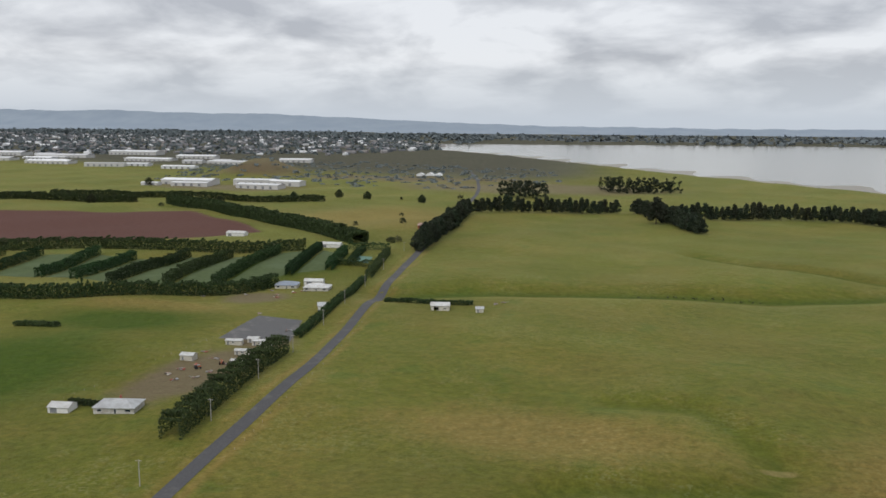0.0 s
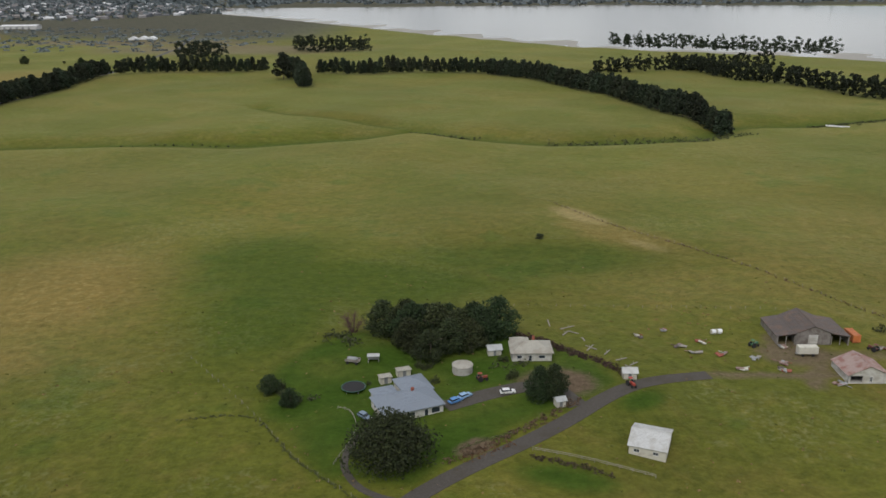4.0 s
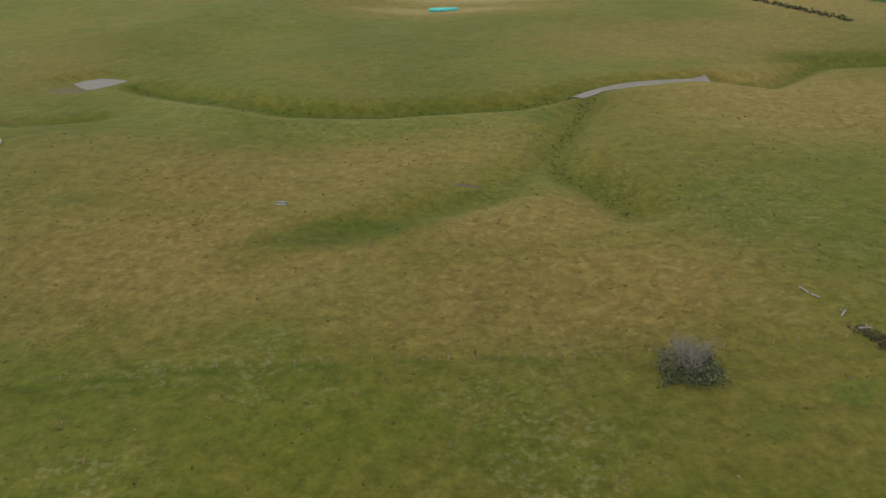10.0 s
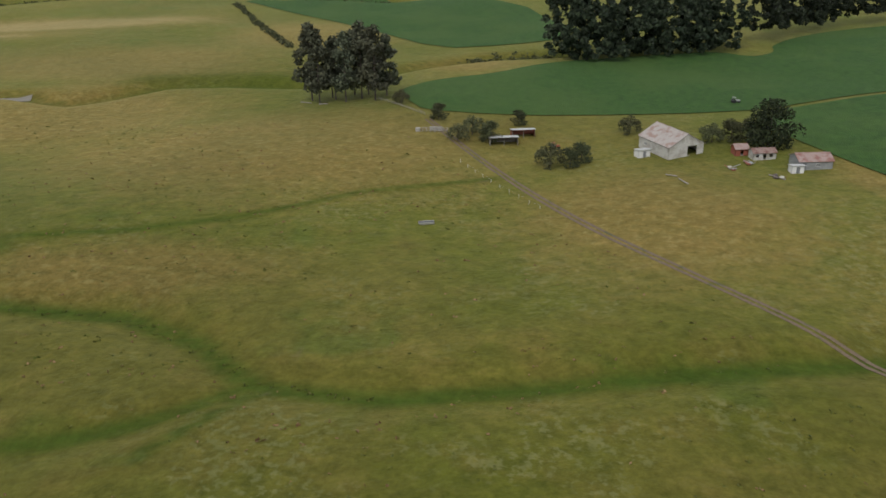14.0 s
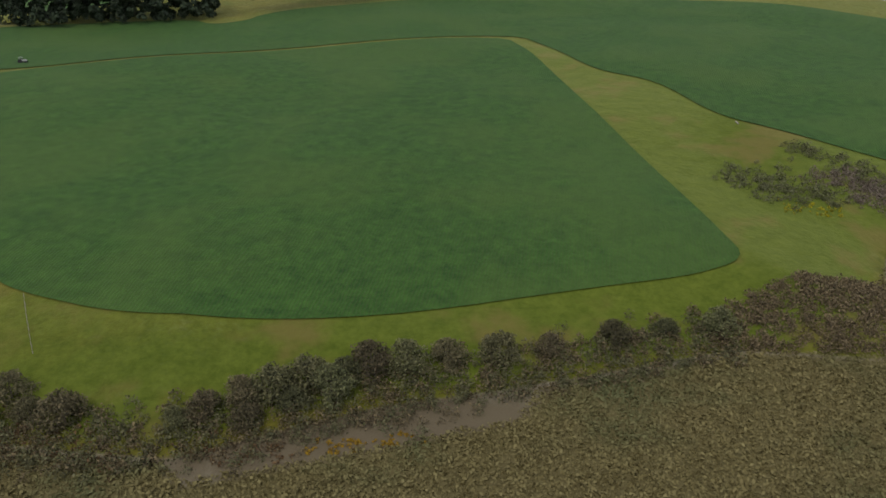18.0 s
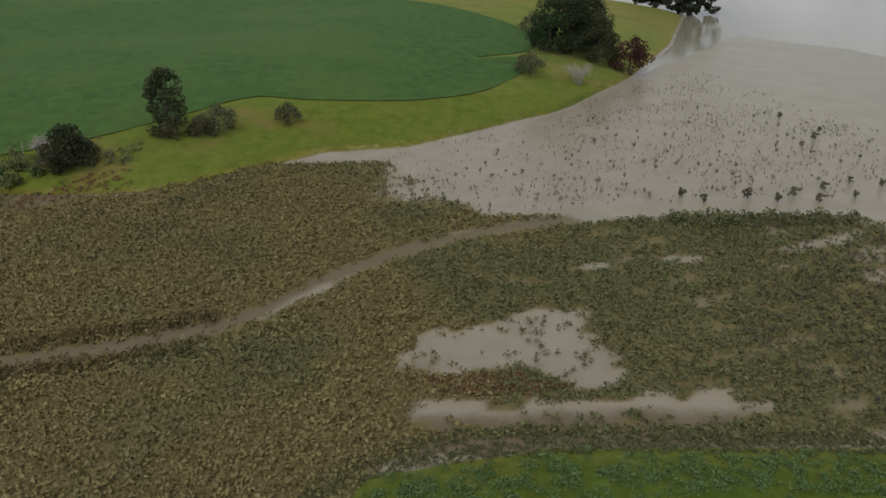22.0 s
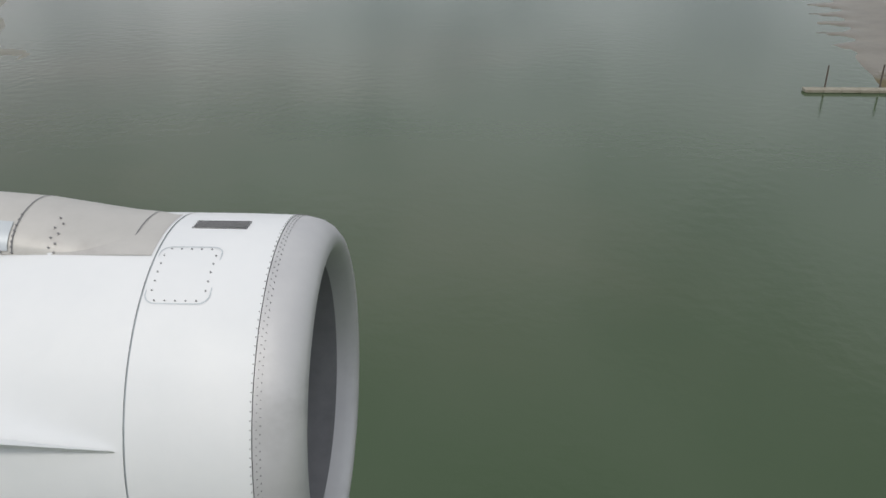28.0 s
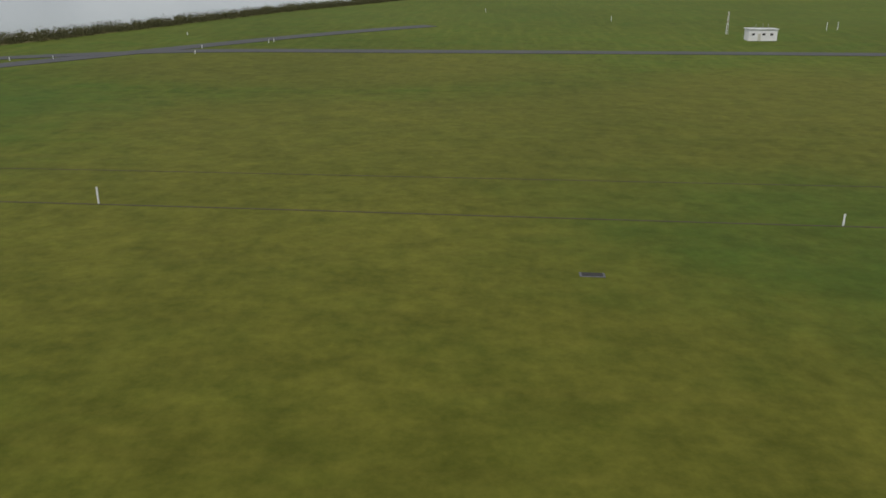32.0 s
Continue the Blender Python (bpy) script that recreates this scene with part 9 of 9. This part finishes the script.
# flush access panel with rounded corners
rim = bmesh.new()
corner = []
for k, (cx, ca) in enumerate(((-1.355, 77), (-1.565, 77), (-1.565, 62.5), (-1.355, 62.5))):
    for i in range(7):
        q = radians(90 * k + 15 * i)
        corner.append((cx + 0.055 * math.cos(q), ca + math.degrees(0.055 / 1.06) * math.sin(q)))
ins = [bm_v for bm_v in (rim.verts.new(skin(x, a, 1.0625)) for x, a in corner)]
cx0, ca0 = -1.46, 69.75
outs = [rim.verts.new(skin(cx0 + (x - cx0) * 1.03, ca0 + (a - ca0) * 1.03, 1.0620)) for x, a in corner]
for i in range(len(ins)):
    j = (i + 1) % len(ins)
    rim.faces.new((ins[i], ins[j], outs[j], outs[i]))
part("access_panel", rim, PANEL_GREY, engine)


RIVET = surface("grey_rivet", (0.16, 0.16, 0.165), (0.24, 0.24, 0.245), 4.0, 0.6, bump=0)


def dots(name, places, size, r):
    """Each screw or rivet a small round head of its own on the skin."""
    head = bpy.data.meshes.new(name)
    bm = rod((0, 0, -0.003), (0, 0, 0.004), size, sides=7)
    bm.to_mesh(head)
    bm.free()
    head.materials.append(RIVET)
    for x, a in places:
        p = skin(x, a, r)
        q = part(name, head, None, engine)
        q.matrix_basis = Matrix.Translation(p) @ Vector((0, p.y, p.z)).to_track_quat("Z", "Y").to_matrix().to_4x4()


dots("panel_screw", [(-1.36 - 0.0525 * i, a) for i in range(5) for a in (60.3, 79.2)] + [(x, 63.5 + 3.2 * i) for i in range(5) for x in (-1.325, -1.595)], 0.0045, 1.060)
dots("lip_rivet", [(-1.012 + 0.018 * (i % 2), 1.1 * i) for i in range(120)], 0.0026, 1.049)
dots("cowl_rivet", [(-1.04, 2.4 * i) for i in range(56)] + [(-1.66, 4.2 * i) for i in range(18)], 0.003, 1.052)
slot = bmesh.new()
v = [slot.verts.new(skin(x, a, r)) for x, a, r in ((-1.23, 91, 1.062), (-1.53, 91, 1.0625), (-1.53, 97, 1.0625), (-1.23, 97, 1.062), (-1.23, 92, 0.99), (-1.53, 92, 0.99), (-1.53, 96, 0.99), (-1.23, 96, 0.99))]
slot.faces.new(v[4:8])
for i in range(4):
    slot.faces.new((v[i], v[(i + 1) % 4], v[4 + (i + 1) % 4], v[4 + i]))
part("vent_well", slot, SEAL, engine, "dark vent well")
part("vent_face", lathe([(-1.235, 1.0615), (-1.525, 1.0620)], 4, 91.6, 96.4), surface("vent_grille", (0.10, 0.10, 0.10), (0.16, 0.16, 0.16), 20.0, 0.6, bump=0.2), engine)
# pylon fairing
fair = bmesh.new()
rings = []
for x, half, top, base in ((-1.70, 0.20, 0.004, 1.05), (-1.80, 0.27, 0.03, 1.04), (-1.95, 0.30, 0.06, 1.03), (-2.15, 0.31, 0.115, 1.02), (-2.4, 0.31, 0.165, 1.02), (-2.8, 0.31, 0.20, 1.02), (-3.4, 0.31, 0.21, 1.0), (-4.4, 0.28, 0.20, 0.9)):
    ring = []
    for i in range(17):
        k = i / 16
        y = -half * math.cos(math.pi * k)
        lift = top * min(1.0, math.sin(math.pi * k) ** 0.55)
        ring.append(fair.verts.new((x, y + 0.06, math.sqrt(max(0.0, base * base - y * y)) + lift)))
    rings.append(ring)
for p, q in zip(rings, rings[1:]):
    for i in range(16):
        fair.faces.new((p[i], p[i + 1], q[i + 1], q[i]))
bmesh.ops.recalc_face_normals(fair, faces=fair.faces)
part("pylon_fairing", fair, SILVER, engine, "silver pylon fairing", True)
def fairing_point(x, k, out=0.004):
    """A point on the fairing's skin at station x and girth share k (0 the cabin side, 0.5 the crest)."""
    table = ((-1.70, 0.20, 0.004, 1.05), (-1.80, 0.27, 0.03, 1.04), (-1.95, 0.30, 0.06, 1.03), (-2.15, 0.31, 0.115, 1.02), (-2.4, 0.31, 0.165, 1.02), (-2.8, 0.31, 0.20, 1.02), (-3.4, 0.31, 0.21, 1.0))
    xs_t = [-q[0] for q in table]
    half, top, base = (float(np.interp(-x, xs_t, [q[i] for q in table])) for i in (1, 2, 3))
    y = -half * math.cos(math.pi * k)
    return Vector((x, y + 0.06 - out, math.sqrt(base * base - y * y) + top * min(1.0, math.sin(math.pi * k) ** 0.55) + out))


pan = bmesh.new()
grid = [[pan.verts.new(fairing_point(-2.42 - 0.09 * i, 0.06 + 0.04 * j)) for j in range(7)] for i in range(9)]
for p, q in zip(grid, grid[1:]):
    for i in range(6):
        pan.faces.new((p[i], p[i + 1], q[i + 1], q[i]))
part("fairing_panel", pan, PANEL_GREY, engine, "pale blue fairing panel", True)
scr = bmesh.new()
for i in range(8):
    for x, k in ((-2.40, 0.05 + 0.045 * i), (-2.46 - 0.09 * i, 0.05), (-2.18 - 0.03 * (i % 2), 0.08 + 0.045 * i)):
        p = fairing_point(x, k, 0.002)
        rod(p, p + Vector((0, -0.004, 0.004)), 0.006, sides=6, bm=scr)
part("fairing_screw", scr, RIVET, engine)
for x in (-2.395, -1.80):
    sm = bmesh.new()
    a = [sm.verts.new(fairing_point(x, 0.02 + 0.06 * i, 0.003)) for i in range(16)]
    b = [sm.verts.new(fairing_point(x - 0.007, 0.02 + 0.06 * i, 0.003)) for i in range(16)]
    for i in range(15):
        sm.faces.new((a[i], a[i + 1], b[i + 1], b[i]))
    part("fairing_seam", sm, RIVET, engine)
part("fairing_skirt", lathe([(-1.66, 1.063), (-1.75, 1.066), (-3.2, 1.045)], 8, 76, 104), SILVER, engine)
# strake on the cabin side
st_bm = bmesh.new()
tip, back = skin(-1.68, 20, 1.062), skin(-3.0, 26, 1.045)
o1, o2 = Vector((0, -0.17, 0.10)), Vector((0, -0.012, 0.02))
pts = [tip, back, back + o1, skin(-2.3, 23, 1.06) + o1 * 0.75]
va = [st_bm.verts.new(p + o2) for p in pts]
vb = [st_bm.verts.new(p - o2) for p in pts]
st_bm.faces.new(va)
st_bm.faces.new(vb[::-1])
for i in range(4):
    j = (i + 1) % 4
    st_bm.faces.new((va[i], vb[i], vb[j], va[j]))
part("strake", st_bm, COWL, engine)
ft = bpy.data.curves.new("lettering", "FONT")
ft.body, ft.size, ft.extrude = "NO STEP", 0.05, 0.0005
ft.materials.append(SEAL)
lt = new("lettering", ft)
lt.parent = engine
lt.matrix_basis = Matrix.Translation(skin(-2.42, 20.5, 1.068)) @ pose(0, 0, 0, 70, 0, 0)
tagged(engine, "white aircraft engine with a bare metal inlet lip", "aircraft engine")

# ---- the whole place at its part of full size ----
for ob in list(scene.objects):
    if ob.parent is None and ob.type in {"MESH", "EMPTY", "FONT"}:
        ob.matrix_basis = Matrix.Scale(K, 4) @ ob.matrix_basis
